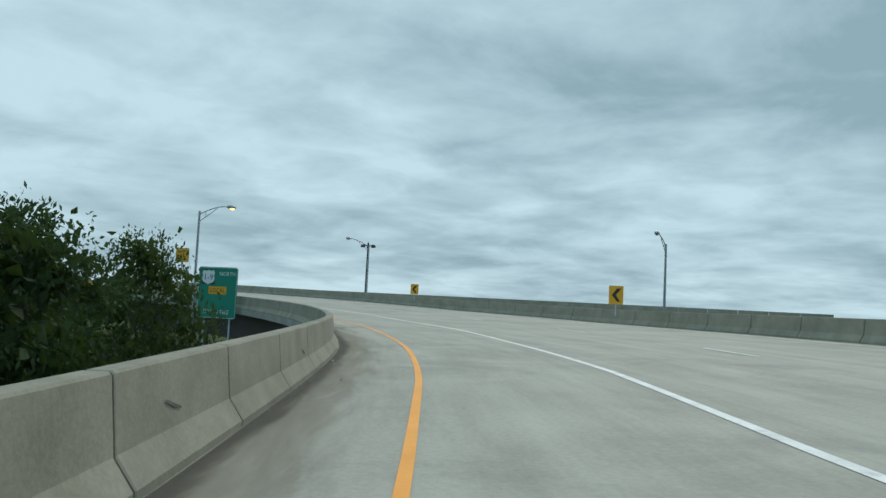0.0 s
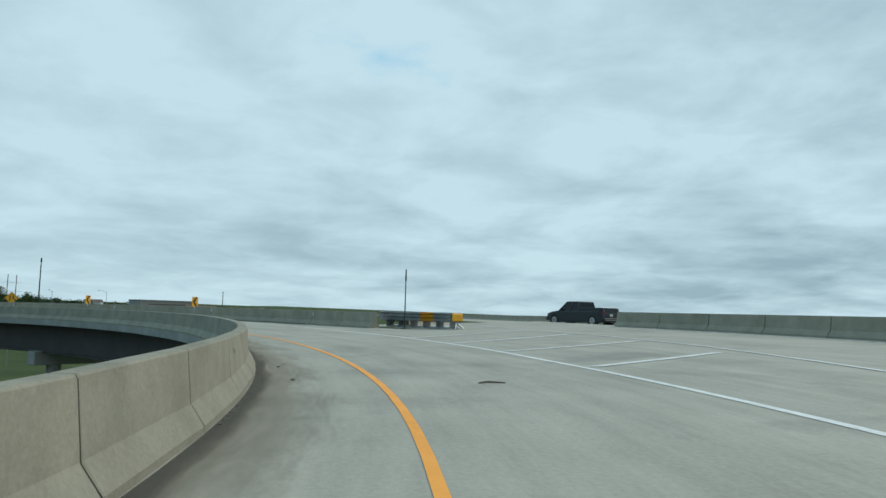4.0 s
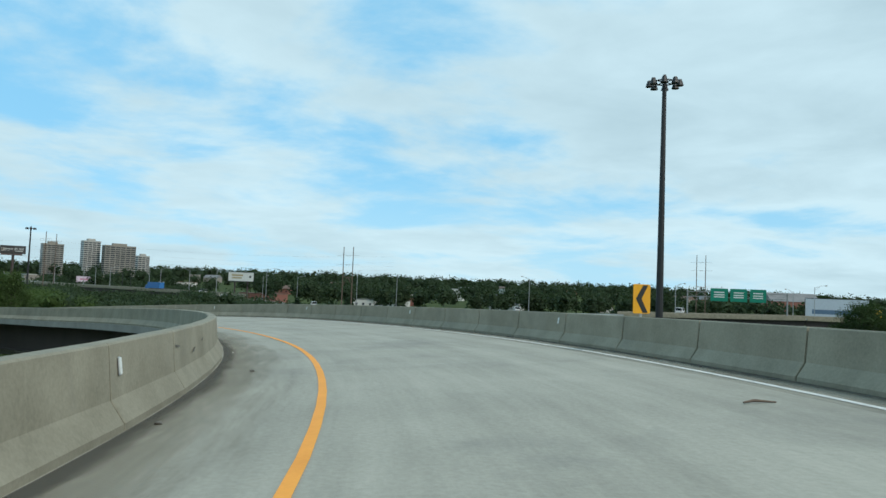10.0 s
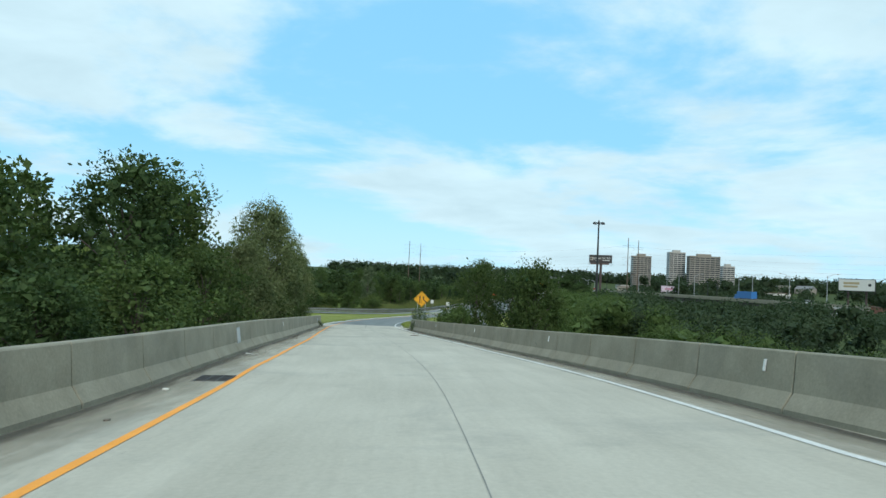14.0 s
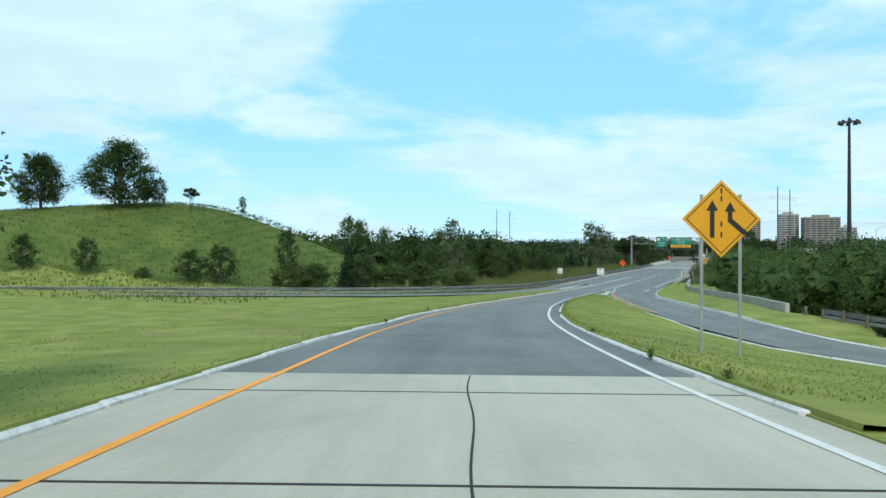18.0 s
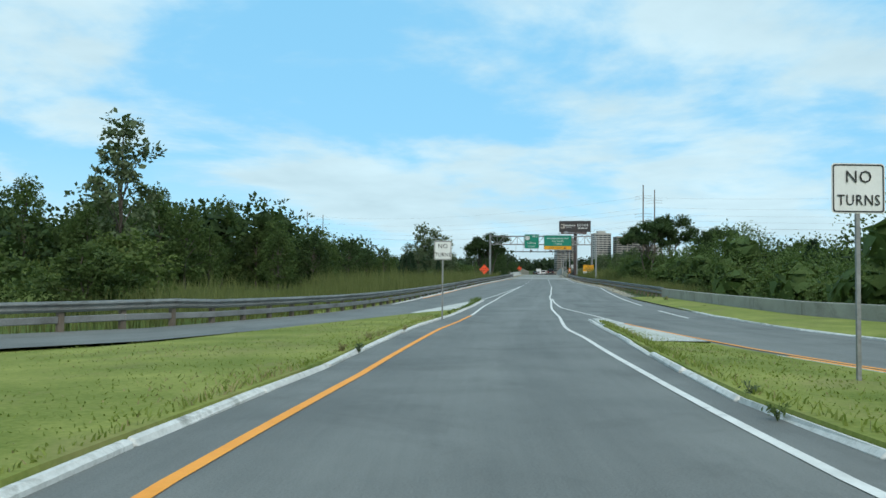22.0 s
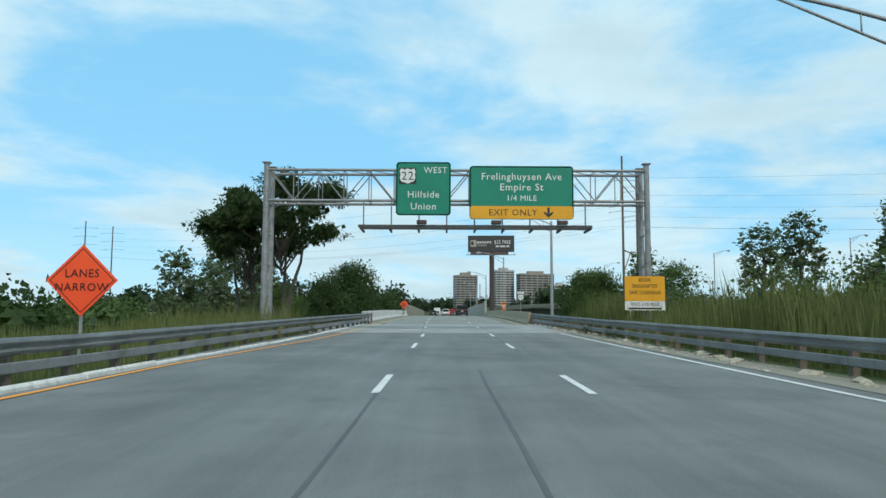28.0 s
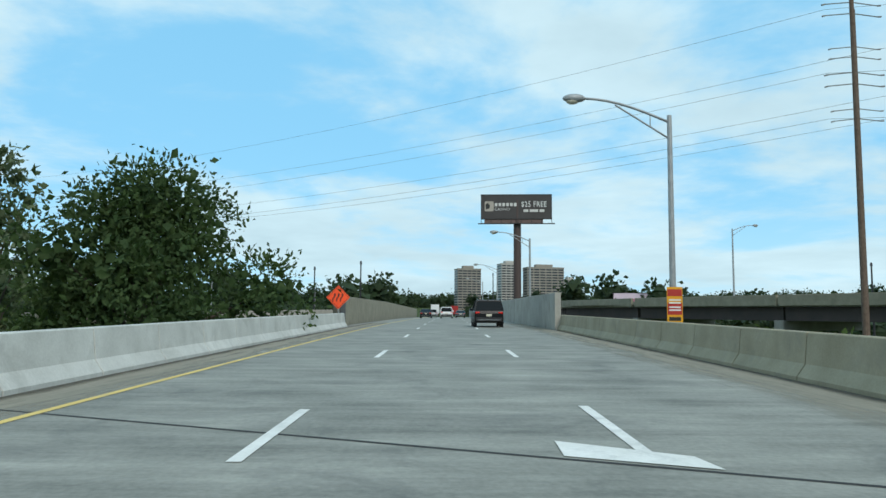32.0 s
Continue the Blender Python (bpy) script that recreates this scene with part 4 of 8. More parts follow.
def diamond_sign(name, label, m, side, face, foot, art, posts=(0.0,), post_mat=None):
    """A square sign set on its corner; m: its middle; foot: how far below the middle the posts end."""
    root = thing(name, label, "sign", m)
    d = side / math.sqrt(2)
    flat("panel", [(d, 0), (0, d), (-d, 0), (0, -d)], face, root, y=0.0, depth=0.006)
    k = 0.90
    bm = bmesh.new()
    a = [bm.verts.new((x * k * d, -0.004, z * k * d)) for x, z in ((1, 0), (0, 1), (-1, 0), (0, -1))]
    b = [bm.verts.new((x * k * 0.965 * d, -0.004, z * k * 0.965 * d)) for x, z in ((1, 0), (0, 1), (-1, 0), (0, -1))]
    for j in range(4):
        bm.faces.new((a[j], a[(j + 1) % 4], b[(j + 1) % 4], b[j]))
    part("border", bm, sign_black, root)
    for x in posts:
        bm = bmesh.new()
        box(bm, (0.06, 0.05, foot + d * 0.6 + 0.05), (x, 0.04, (d * 0.6 - foot) / 2))
        part("post", bm, post_mat or galv, root)
    art(root, d)
    return root


def narrow_art(root, d):
    words("LANES", 0.27, sign_black, root, 0, 0.16)
    words("NARROW", 0.27, sign_black, root, 0, -0.17)


def shift_art(root, d):
    for k in (-1, 0, 1):
        flat("arrow", [(x * 0.85, z) for x, z in ((-0.14, -0.26), (-0.07, -0.26), (-0.07, -0.1), (0.07, 0.05), (0.07, 0.12), (0.13, 0.12), (0.035, 0.28), (-0.06, 0.12), (0.0, 0.12), (0.0, 0.07), (-0.14, -0.07))],
             sign_black, root, k * 0.24, 0.0)


def merge_art(root, d):
    flat("arrow", [(-0.05, -0.42), (0.05, -0.42), (0.05, 0.18), (0.13, 0.18), (0.0, 0.42), (-0.13, 0.18), (-0.05, 0.18)], sign_black, root, -0.2, 0.0)
    flat("arrow", [(0.32, -0.36), (0.42, -0.30), (0.08, 0.0), (0.08, 0.16), (0.15, 0.16), (0.03, 0.38), (-0.09, 0.16), (-0.02, 0.16), (-0.02, -0.06)], sign_black, root, 0.16, 0.0)
    for z in (-0.35, -0.12, 0.45, 0.62):
        bar(root, 0.035, 0.12, 0.0, z, sign_black, name="lane_mark")


diamond_sign("warning_sign", "orange diamond sign with the words lanes narrow", facing(-8.9, -57.0, 2.85, 0), 1.22, sign_orange, 2.6, narrow_art)
diamond_sign("warning_sign", "orange diamond sign with three winding arrows on the parapet", facing(-6.55, 46.3, 4.35, 0), 1.05, sign_orange, 1.7, shift_art)
diamond_sign("warning_sign", "yellow diamond merge sign on two grey posts", facing(18.7, -230.9, 5.1, 19), 1.22, sign_yellow, 3.3, merge_art, posts=(-0.42, 0.42))
diamond_sign("warning_sign", "yellow diamond sign beside the lower road", facing(76.4, -357.6, 9.14, -60), 1.22, sign_yellow, 9.0, merge_art)


def small_sign(name, label, m, w, h, face, foot, art, post_w=0.055, backing=None):
    root = thing(name, label, "sign", m)
    flat("panel", rounded(w, h, 0.05), face, root, y=0.0, depth=0.006)
    bm = bmesh.new()
    out, inn = rounded(w - 0.03, h - 0.03, 0.04), rounded(w - 0.07, h - 0.07, 0.03)
    n = len(out)
    a = [bm.verts.new((x, -0.004, z)) for x, z in out]
    b = [bm.verts.new((x, -0.004, z)) for x, z in inn]
    for j in range(n):
        bm.faces.new((a[j], a[(j + 1) % n], b[(j + 1) % n], b[j]))
    part("border", bm, sign_black, root)
    bm = bmesh.new()
    box(bm, (post_w, 0.04, foot + h * 0.3), (0, 0.03, -foot / 2 + h * 0.15))
    part("post", bm, old_steel, root)
    art(root)
    return root


def no_turns(root):
    words("NO", 0.24, sign_black, root, 0, 0.15, squeeze=0.95)
    words("TURNS", 0.21, sign_black, root, 0, -0.17, squeeze=0.85)


small_sign("regulatory_sign", "white no turns sign on a thin steel post", facing(-2.36, -155.2, 2.50, 3), 0.66, 0.72, sign_white, 2.6, no_turns)
small_sign("regulatory_sign", "white no turns sign on a thin steel post", facing(5.72, -172.0, 2.77, 9), 0.74, 0.69, sign_white, 2.7, no_turns)


def west22(root):
    flat("shield_plate", rounded(0.71, 0.66, 0.04), sign_black, root, 0, -0.15, -0.006)
    flat("divider", rounded(0.71, 0.03, 0.005), sign_black, root, 0, 0.2, -0.006)
    flat("shield", [(x * 0.58, z * 0.54) for x, z in SHIELD], sign_white, root, 0, -0.13, -0.012)
    words("22", 0.36, sign_black, root, 0, -0.14, -0.018)
    words("WEST", 0.2, sign_black, root, 0, 0.33)


small_sign("route_sign", "route 22 west marker on a post beside the bridge", facing(7.9, 2.9, 4.4, 0), 0.72, 1.0, sign_white, 2.6, west22)


def corridor_sign():
    root = thing("corridor_sign", "yellow and white safe corridor sign on two posts in tall grass", "sign", facing(9.55, -38.7, 3.48, 0))
    flat("panel", rounded(1.95, 1.2, 0.06), sign_yellow, root, y=0.0, depth=0.01)
    flat("lower_panel", rounded(1.95, 0.44, 0.04), sign_white, root, 0, -0.83, 0.0, 0.01, "white lower panel")
    for t, z in (("BEGIN", 0.42), ("DESIGNATED", 0.12), ("SAFE CORRIDOR", -0.2)):
        words(t, 0.25, sign_black, root, 0, z, squeeze=0.76)
    words("FINES DOUBLED", 0.24, sign_black, root, 0, -0.76, squeeze=0.76)
    bar(root, 1.6, 0.08, 0, -0.96, sign_black)
    for x in (-0.7, 0.7):
        bm = bmesh.new()
        box(bm, (0.07, 0.06, 4.1), (x, 0.05, -1.4))
        part("post", bm, galv, root)


corridor_sign()


def sign_north():
    h = -157.5
    root = big_green(facing(-42.76, -390.74, 7.93, h), 3.02, 3.47)
    root["label"] = "green sign for route 1-9 north local behind the barrier"
    flat("shield_field", rounded(1.02, 1.0, 0.05), sign_black, root, -0.74, 1.04, -0.012)
    flat("shield", [(x * 0.98, z * 0.95) for x, z in SHIELD], sign_white, root, -0.74, 1.05, -0.018)
    words("1-9", 0.58, sign_black, root, -0.74, 1.02, -0.026, squeeze=0.9)
    words("NORTH", 0.40, sign_white, root, 0.72, 1.27, squeeze=0.82)
    flat("local_plate", rounded(1.38, 0.52, 0.04), sign_yellow, root, 0.02, 0.16, -0.014, 0.004, "yellow local plate")
    words("LOCAL", 0.42, sign_black, root, 0.02, 0.15, -0.022, squeeze=0.82)
    words("EXIT 1/2 MILE", 0.4, sign_white, root, 0.0, -1.3, squeeze=0.76)
    for x in (-1.0, 1.0):
        bm = bmesh.new()
        box(bm, (0.14, 0.14, 8.6), (x, 0.19, -2.6))
        part("post", bm, galv, root)
    m = facing(-32.6, -394.2, 10.75, -140)
    rt = small_sign("speed_sign", "yellow ramp speed plate on a post behind the barrier", m, 1.05, 1.1, sign_yellow, 10.4, lambda r: (words("RAMP", 0.22, sign_black, r, 0, 0.3), words("15", 0.42, sign_black, r, 0, -0.08), words("MPH", 0.16, sign_black, r, 0, -0.38)))


sign_north()


def chevron(x, y, z, h, w=0.62, hh=0.78, post=1.1):
    root = thing("chevron_sign", "yellow chevron sign with a black arrow on the barrier", "sign", facing(x, y, z, h), "chevron signs round the bend")
    flat("panel", rounded(w, hh, 0.04), sign_yellow, root, y=0.0, depth=0.006)
    flat("arrow", [(0.2 * w / 0.62, 0.33), (0.02, 0.33), (-0.24, 0.0), (0.02, -0.33), (0.2, -0.33), (-0.04, 0.0)], sign_black, root, 0.02, 0, -0.006)
    bm = bmesh.new()
    box(bm, (0.05, 0.04, post), (0, 0.03, 0.05 - post / 2))
    part("post", bm, galv, root)
    return root


chevron(-69.7, -395.4, 8.85, -132, 0.76, 0.92)
chevron(-42.1, -411.8, 9.0, -118, 0.76, 0.92)
for x, y, z, s in ((23.28, -389.23, 8.86, 93), (33.7, -379.1, 8.87, 107), (50.71, -349.83, 8.73, 140)):
    chevron(x, y, z, math.degrees(at(s)[3]) + 22, 0.62, 0.70, 0.62)


# ---------- lamps, masts, poles ----------
def street_lamp(x, y, z0, top, arm, h, label="grey street lamp with a curved double arm", lit=False, group="lamps along the road"):
    """h: heading of the arm, degrees from +y."""
    root = thing("street_lamp", label, "street lamp", pose(x, y, z0, 0, 0, h), group)
    H = top - z0
    bm = bmesh.new()
    rod(bm, (0, 0, 0), (0, 0, H), 0.13, 0.085, 10)
    part("pole", bm, pole_grey, root)
    bm = bmesh.new()
    box(bm, (0.36, 0.36, 0.05), (0, 0, 0.025))
    part("base_plate", bm, pole_grey, root)
    bm = bmesh.new()
    up = [(0, arm * k, H - 0.25 + 0.85 * math.sin(k * math.pi / 2) ** 1.0) for k in np.linspace(0, 1, 8)]
    tube(bm, up, 0.045, 6)
    low = [(0, arm * 0.62 * k, H - 0.85 + 1.22 * k) for k in np.linspace(0, 1, 5)]
    tube(bm, low, 0.032, 6)
    rod(bm, (0, arm * 0.22, H - 0.42), (0, arm * 0.22, H + 0.02), 0.02, seg=5)
    part("arm", bm, pole_grey, root, smooth=True)
    bm = bmesh.new()
    tip = Vector((0, arm, H + 0.6))
    r = bmesh.ops.create_uvsphere(bm, u_segments=12, v_segments=8, radius=1)
    bmesh.ops.scale(bm, vec=(0.19, 0.42, 0.16), verts=r["verts"])
    bmesh.ops.translate(bm, vec=tip + Vector((0, 0.28, 0.0)), verts=r["verts"])
    head = part("lamp_head", bm, pole_grey, root, smooth=True)
    bm = bmesh.new()
    r = bmesh.ops.create_uvsphere(bm, u_segments=10, v_segments=6, radius=1)
    bmesh.ops.scale(bm, vec=(0.15, 0.24, 0.12), verts=r["verts"])
    bmesh.ops.translate(bm, vec=tip + Vector((0, 0.34, -0.1)), verts=r["verts"])
    part("lens", bm, lamp_lit if lit else lamp_glass, head, "glowing amber lens" if lit else "", smooth=True)
    return root


street_lamp(9.6, -59.5, 0.6, 8.45, 4.6, 90)
street_lamp(8.3, -16.5, 1.2, 9.7, 3.0, 90)
lp = street_lamp(8.0, 25.8, 1.2, 10.4, 3.1, 90)
street_lamp(8.2, 70, 1.6, 10.6, 3.1, 90)
street_lamp(8.6, 118, 1.6, 10.8, 3.1, 90)
street_lamp(8.8, 165, 1.6, 10.8, 3.1, 90)
street_lamp(-34.4, -394.33, 0.2, 14.25, 2.3, 168, "grey street lamp burning amber behind the barrier", True)
street_lamp(-17.0, -431.0, 6.5, 14.9, 3.0, -10)
street_lamp(-61.0, -422.8, 6.0, 13.9, 3.2, 10)
for x, y, h in ((-42, 100, 90), (-40, 128, -90), (-46, 175, 90), (-38, 220, -90)):
    street_lamp(x, y, -4.0, 10.5, 3.2, h)


def poster():
    root = thing("poster", "torn yellow and red event poster on the lamp post", "poster", facing(8.0, 25.62, 3.6, 0))
    flat("sheet", [(-0.27, -0.7), (0.27, -0.7), (0.27, 0.7), (-0.27, 0.7)], sign_yellow, root, y=0, depth=0.006)
    red = plain("poster_red", (0.45, 0.03, 0.02), 0.6)
    bar(root, 0.5, 0.24, 0, 0.5, red, -0.006, "red_band")
    bar(root, 0.5, 0.42, 0, -0.05, red, -0.006, "red_band")
    for z in (0.25, 0.15, -0.1, 0.0):
        bar(root, 0.4, 0.05, 0, z, sign_white, -0.012)
    bar(root, 0.4, 0.13, 0, -0.4, sign_black, -0.012)
    bar(root, 0.4, 0.13, 0, -0.58, sign_black, -0.012)


poster()


def high_mast(x, y, z0, top, wide=1.5):
    root = thing("high_mast", "tall black lighting mast with a ring of floodlights", "lighting mast", pose(x, y, z0), "lighting masts")
    H = top - z0
    bm = bmesh.new()
    rod(bm, (0, 0, 0), (0, 0, H), 0.32, 0.15, 12)
    part("pole", bm, mast_black, root)
    bm = bmesh.new()
    ring = [(0.75 * math.cos(a), 0.75 * math.sin(a), H - 0.25) for a in np.linspace(0, 2 * math.pi, 17)]
    tube(bm, ring, 0.05, 6)
    for a in np.linspace(0, 2 * math.pi, 4, endpoint=False):
        rod(bm, (0, 0, H - 0.25), (0.75 * math.cos(a), 0.75 * math.sin(a), H - 0.25), 0.04, seg=5)
    part("head_ring", bm, mast_black, root)
    for a in np.linspace(0, 2 * math.pi, 8, endpoint=False):
        for dz, rr in ((-0.45, 1.05),):
            bm = bmesh.new()
            rod(bm, (rr * math.cos(a), rr * math.sin(a), H + dz - 0.1), (rr * math.cos(a), rr * math.sin(a), H + dz + 0.35), 0.28, 0.14, 8)
            part("floodlight", bm, mast_black, root)
    bm = bmesh.new()
    rod(bm, (0, 0, H - 0.1), (0, 0, H + 0.3), 0.2, 0.1, 8)
    part("cap", bm, mast_black, root)


high_mast(76.1, -323.9, 0, 24.7)
high_mast(31.3, -146.3, -2, 21.2)
high_mast(3.5, -451.5, 0, 17.0)


def thin_pole(x, y, z0, top, r=0.12, mat=None, label="slim dark metal pole"):
    root = thing("metal_pole", label, "pole", pose(x, y, z0))
    bm = bmesh.new()
    rod(bm, (0, 0, 0), (0, 0, top - z0), r * 1.3, r * 0.8, 8)
    part("shaft", bm, mat or mast_black, root)
    bm = bmesh.new()
    rod(bm, (0, 0, top - z0 - 0.4), (0, 0, top - z0 + 0.2), r * 1.5, r, 8)
    part("cap", bm, mat or mast_black, root)


thin_pole(94.6, -354.9, 0, 15.6, 0.1)
thin_pole(5.6, -402.3, 7.0, 10.5, 0.03)
thin_pole(14, 208, 0, 15, 0.15)
thin_pole(-14.5, 130, -3, 12.5, 0.14)
thin_pole(-24, 138, -3, 12.0, 0.14)
thin_pole(73, 126, 0, 12.5, 0.16)
thin_pole(78, 128, 0, 11.5, 0.16)
thin_pole(549.2, -332.0, 0, 22.0, 0.3, wood_pole, "tall weathered wooden pole far off")


def power_pole(x, y, z0, top, levels, reach, h, twin=None, label="weathered timber power pole with many cross-arms"):
    root = thing("power_pole", label, "power pole", pose(x, y, z0, 0, 0, h), "power line poles")
    spots = [(0, 0, top - z0)] + ([twin] if twin else [])
    for k, (px, py, H) in enumerate(spots):
        bm = bmesh.new()
        rod(bm, (px, py, 0), (px, py, H), 0.26, 0.16, 10)
        part("shaft", bm, wood_pole, root)
        for lv in levels:
            bm = bmesh.new()
            z = lv - z0 - (top - z0 - H)
            rod(bm, (px - reach, py, z - 0.35), (px, py, z), 0.045, seg=5)
            rod(bm, (px + reach, py, z - 0.1), (px, py, z), 0.045, seg=5)
            for e in (-1, 1):
                rod(bm, (px + e * reach, py, z - 0.35 if e < 0 else z - 0.1), (px + e * (reach + 0.3), py, z - (0.45 if e < 0 else 0.05)), 0.07, seg=5)
            part("cross_arm", bm, old_steel, root)
    if twin:
        bm = bmesh.new()
        zc = (top - z0) * 0.52
        rod(bm, (0, 0, zc), (twin[0], twin[1], zc - 0.4), 0.12, seg=6)
        rod(bm, (0, 0, zc - 4.0), (twin[0] * 0.5, twin[1] * 0.5, zc), 0.09, seg=6)
        rod(bm, (twin[0], twin[1], zc - 4.0), (twin[0] * 0.5, twin[1] * 0.5, zc), 0.09, seg=6)
        part("brace", bm, wood_pole, root)


power_pole(31.7, 55.8, -4, 31.2, (27.8, 26.9, 22.2, 21.3), 2.3, 10, (5.9, 6.98, 34.6))
power_pole(-108, 147, -2, 31, (29, 26.5, 24), 3.0, 20)
power_pole(-102, 152, -2, 30, (28, 25.5, 23), 3.0, 20)
for (x, y, top) in ((146.6, -61.3, 26.7), (313.7, -100.4, 32.2), (331.2, -195.6, 27.2), (334.4, -261.2, 21.8)):
    power_pole(x, y, 0, top, (top - 3.5, top - 7.5), 2.6, -35, (4.2, 0.0, top), "far pair of timber power poles with cross-arms")


def wires():
    root = thing("overhead_cable", "thin dark power cables sagging across the road", "cable", pose(0, 0, 0))
    wire = plain("cable_dark", (0.12, 0.12, 0.125), 0.6)
    for z, dx in ((27.2, -2.1), (24.1, 2.1), (22.1, -2.1), (20.3, 2.1), (18.5, -2.1), (18.5, 2.1)):
        a, b = Vector((31.7 + dx, 55.8, z)), Vector((-105 + dx, 149, z + 2))
        bm = bmesh.new()
        pts = [a.lerp(b, k) - Vector((0, 0, 14 * k * (1 - k))) for k in np.linspace(0, 1, 24)]
        tube(bm, pts, 0.013, 4)
        part("cable", bm, wire, root)
        a2, b2 = a, Vector((190, -15, z - 1))
        bm = bmesh.new()
        pts = [a2.lerp(b2, k) - Vector((0, 0, 12 * k * (1 - k))) for k in np.linspace(0, 1, 20)]
        tube(bm, pts, 0.013, 4)
        part("cable", bm, wire, root)


wires()


# ---------- billboards ----------
def billboard(x, y, z0, zmid, w, h, face, hd, label, art=None, posts=(0.0,), r=0.45):
    root = thing("billboard", label, "billboard", pose(x, y, 0, 0, 0, hd))
    for px in posts:
        bm = bmesh.new()
        rod(bm, (px, 0.5, z0), (px, 0.5, zmid + h * 0.3), r, r * 0.95, 14)
        part("post", bm, brown_steel, root)
    bm = bmesh.new()
    box(bm, (w, 0.35, h), (0, 0, zmid))
    panel = part("panel", bm, face, root)
    bm = bmesh.new()
    for dz in (h / 2, -h / 2):
        box(bm, (w + 0.2, 0.45, 0.14), (0, 0, zmid + dz))
    for dx in (w / 2, -w / 2):
        box(bm, (0.14, 0.45, h), (dx, 0, zmid))
    part("frame", bm, sign_black, root)
    bm = bmesh.new()
    box(bm, (w + 1.2, 0.9, 0.1), (0, -0.5, zmid - h / 2 - 0.95))
    for k in np.linspace(-w / 2, w / 2, 8):
        rod(bm, (k, -0.9, zmid - h / 2 - 0.9), (k, 0.1, zmid - h / 2), 0.05, seg=5)
    part("catwalk", bm, sign_black, root)
    if art:
        art(root, zmid)
    return root


def casino_art(root, z):
    grey_ink = plain("pale_ink", (0.62, 0.62, 0.60), 0.6)
    tan = plain("tan_ink", (0.42, 0.38, 0.33), 0.6)
    y = -0.19
    flat("emblem", rounded(1.7, 1.9, 0.2), tan, root, -5.1, z + 0.1, y)
    flat("emblem_mark", [(-0.3, -0.6), (0.35, -0.4), (0.45, 0.2), (0.0, 0.7), (-0.4, 0.3)], sign_black, root, -5.4, z + 0.1, y - 0.01)
    for k in range(6):
        bar(root, 0.5, 0.62, -3.8 + 0.72 * k, z + 0.42, grey_ink, y)
    words("CASINO", 0.75, grey_ink, root, -2.65, z - 0.48, y)
    words("$25 FREE", 1.45, sign_white, root, 3.3, z + 0.45, y, squeeze=0.78)
    for k in range(3):
        bar(root, (0.9, 1.6, 0.9)[k], 0.5, (1.8, 3.3, 4.8)[k], z - 0.75, grey_ink, y)
    bar(root, 11, 0.9, -0.5, z - 2.75, plain("apron_rust", (0.16, 0.11, 0.10), 0.8), -0.1, "apron")


billboard(13.7, 138.5, 0, 23.75, 13.2, 4.6, surface("board_dark", (0.035, 0.03, 0.03), (0.055, 0.05, 0.05), scale=0.5, rough=0.6), -4, "dark brown billboard with pale lettering on one tall pole", casino_art, (0.2,), 0.75)


def pale_art(root, z):
    ink = plain("gold_ink", (0.45, 0.36, 0.2), 0.6)
    bar(root, 6.2, 0.9, -2.0, z + 0.7, ink, -0.19)
    bar(root, 5.4, 0.8, -2.3, z - 0.6, ink, -0.19)
    flat("emblem", rounded(1.2, 1.2, 0.55), sign_black, root, 5.0, z + 0.1, -0.19)


billboard(121.4, 21.1, 0, 12.7, 14.0, 4.6, plain("board_white", (0.72, 0.72, 0.68), 0.6), -38, "white billboard with gold lettering above trees", pale_art, (-3.5, 3.5), 0.4)
billboard(258, -212, 0, 8.5, 18.0, 6.5, plain("board_pale_blue", (0.55, 0.62, 0.68), 0.6), -52, "pale billboard beside the far highway", lambda r, z: bar(r, 14, 1.4, 0, z - 1, plain("ink_blue", (0.12, 0.2, 0.3), 0.6), -0.19), (-4, 4), 0.5)
billboard(56, 215, 0, 8.0, 13.0, 4.2, plain("board_pink", (0.75, 0.62, 0.72), 0.6), -10, "pale pink billboard beyond the viaduct", lambda r, z: bar(r, 8, 0.9, 0, z, plain("ink_rose", (0.6, 0.2, 0.3), 0.6), -0.19), (-3, 3), 0.3)


# ---------- guardrails ----------
W_BEAM = ((0.0, 0.765), (0.045, 0.745), (0.085, 0.70), (0.085, 0.68), (0.015, 0.63), (0.015, 0.61), (0.085, 0.56), (0.085, 0.54), (0.045, 0.495), (0.0, 0.475))
rail_steel = surface("rail_zinc", (0.27, 0.28, 0.275), (0.50, 0.51, 0.505), scale=0.8, rough=0.5, metal=0.3, bump=0.05, soil=((0.17, 0.15, 0.13), 0.5, 1.2))
rub_steel = surface("dull_zinc", (0.16, 0.165, 0.165), (0.30, 0.31, 0.31), scale=0.9, rough=0.6, metal=0.3, soil=((0.09, 0.075, 0.06), 0.6, 1.0))
post_mat = surface("rail_post_wood", (0.10, 0.08, 0.06), (0.18, 0.15, 0.12), scale=3.0, rough=0.9)


def path_points(pts, step):
    p = np.array(pts, float)
    d = np.concatenate([[0], np.cumsum(np.hypot(*np.diff(p[:, :2], axis=0).T))])
    q = np.arange(0, d[-1] + 1e-6, step)
    xy = np.stack([np.interp(q, d, p[:, i]) for i in range(p.shape[1])], 1)
    k = 5
    if len(q) > 8:
        xy = np.stack([np.convolve(np.pad(xy[:, i], k // 2, mode="reflect", reflect_type="odd"), np.ones(k) / k, "valid") for i in range(p.shape[1])], 1)
    return xy


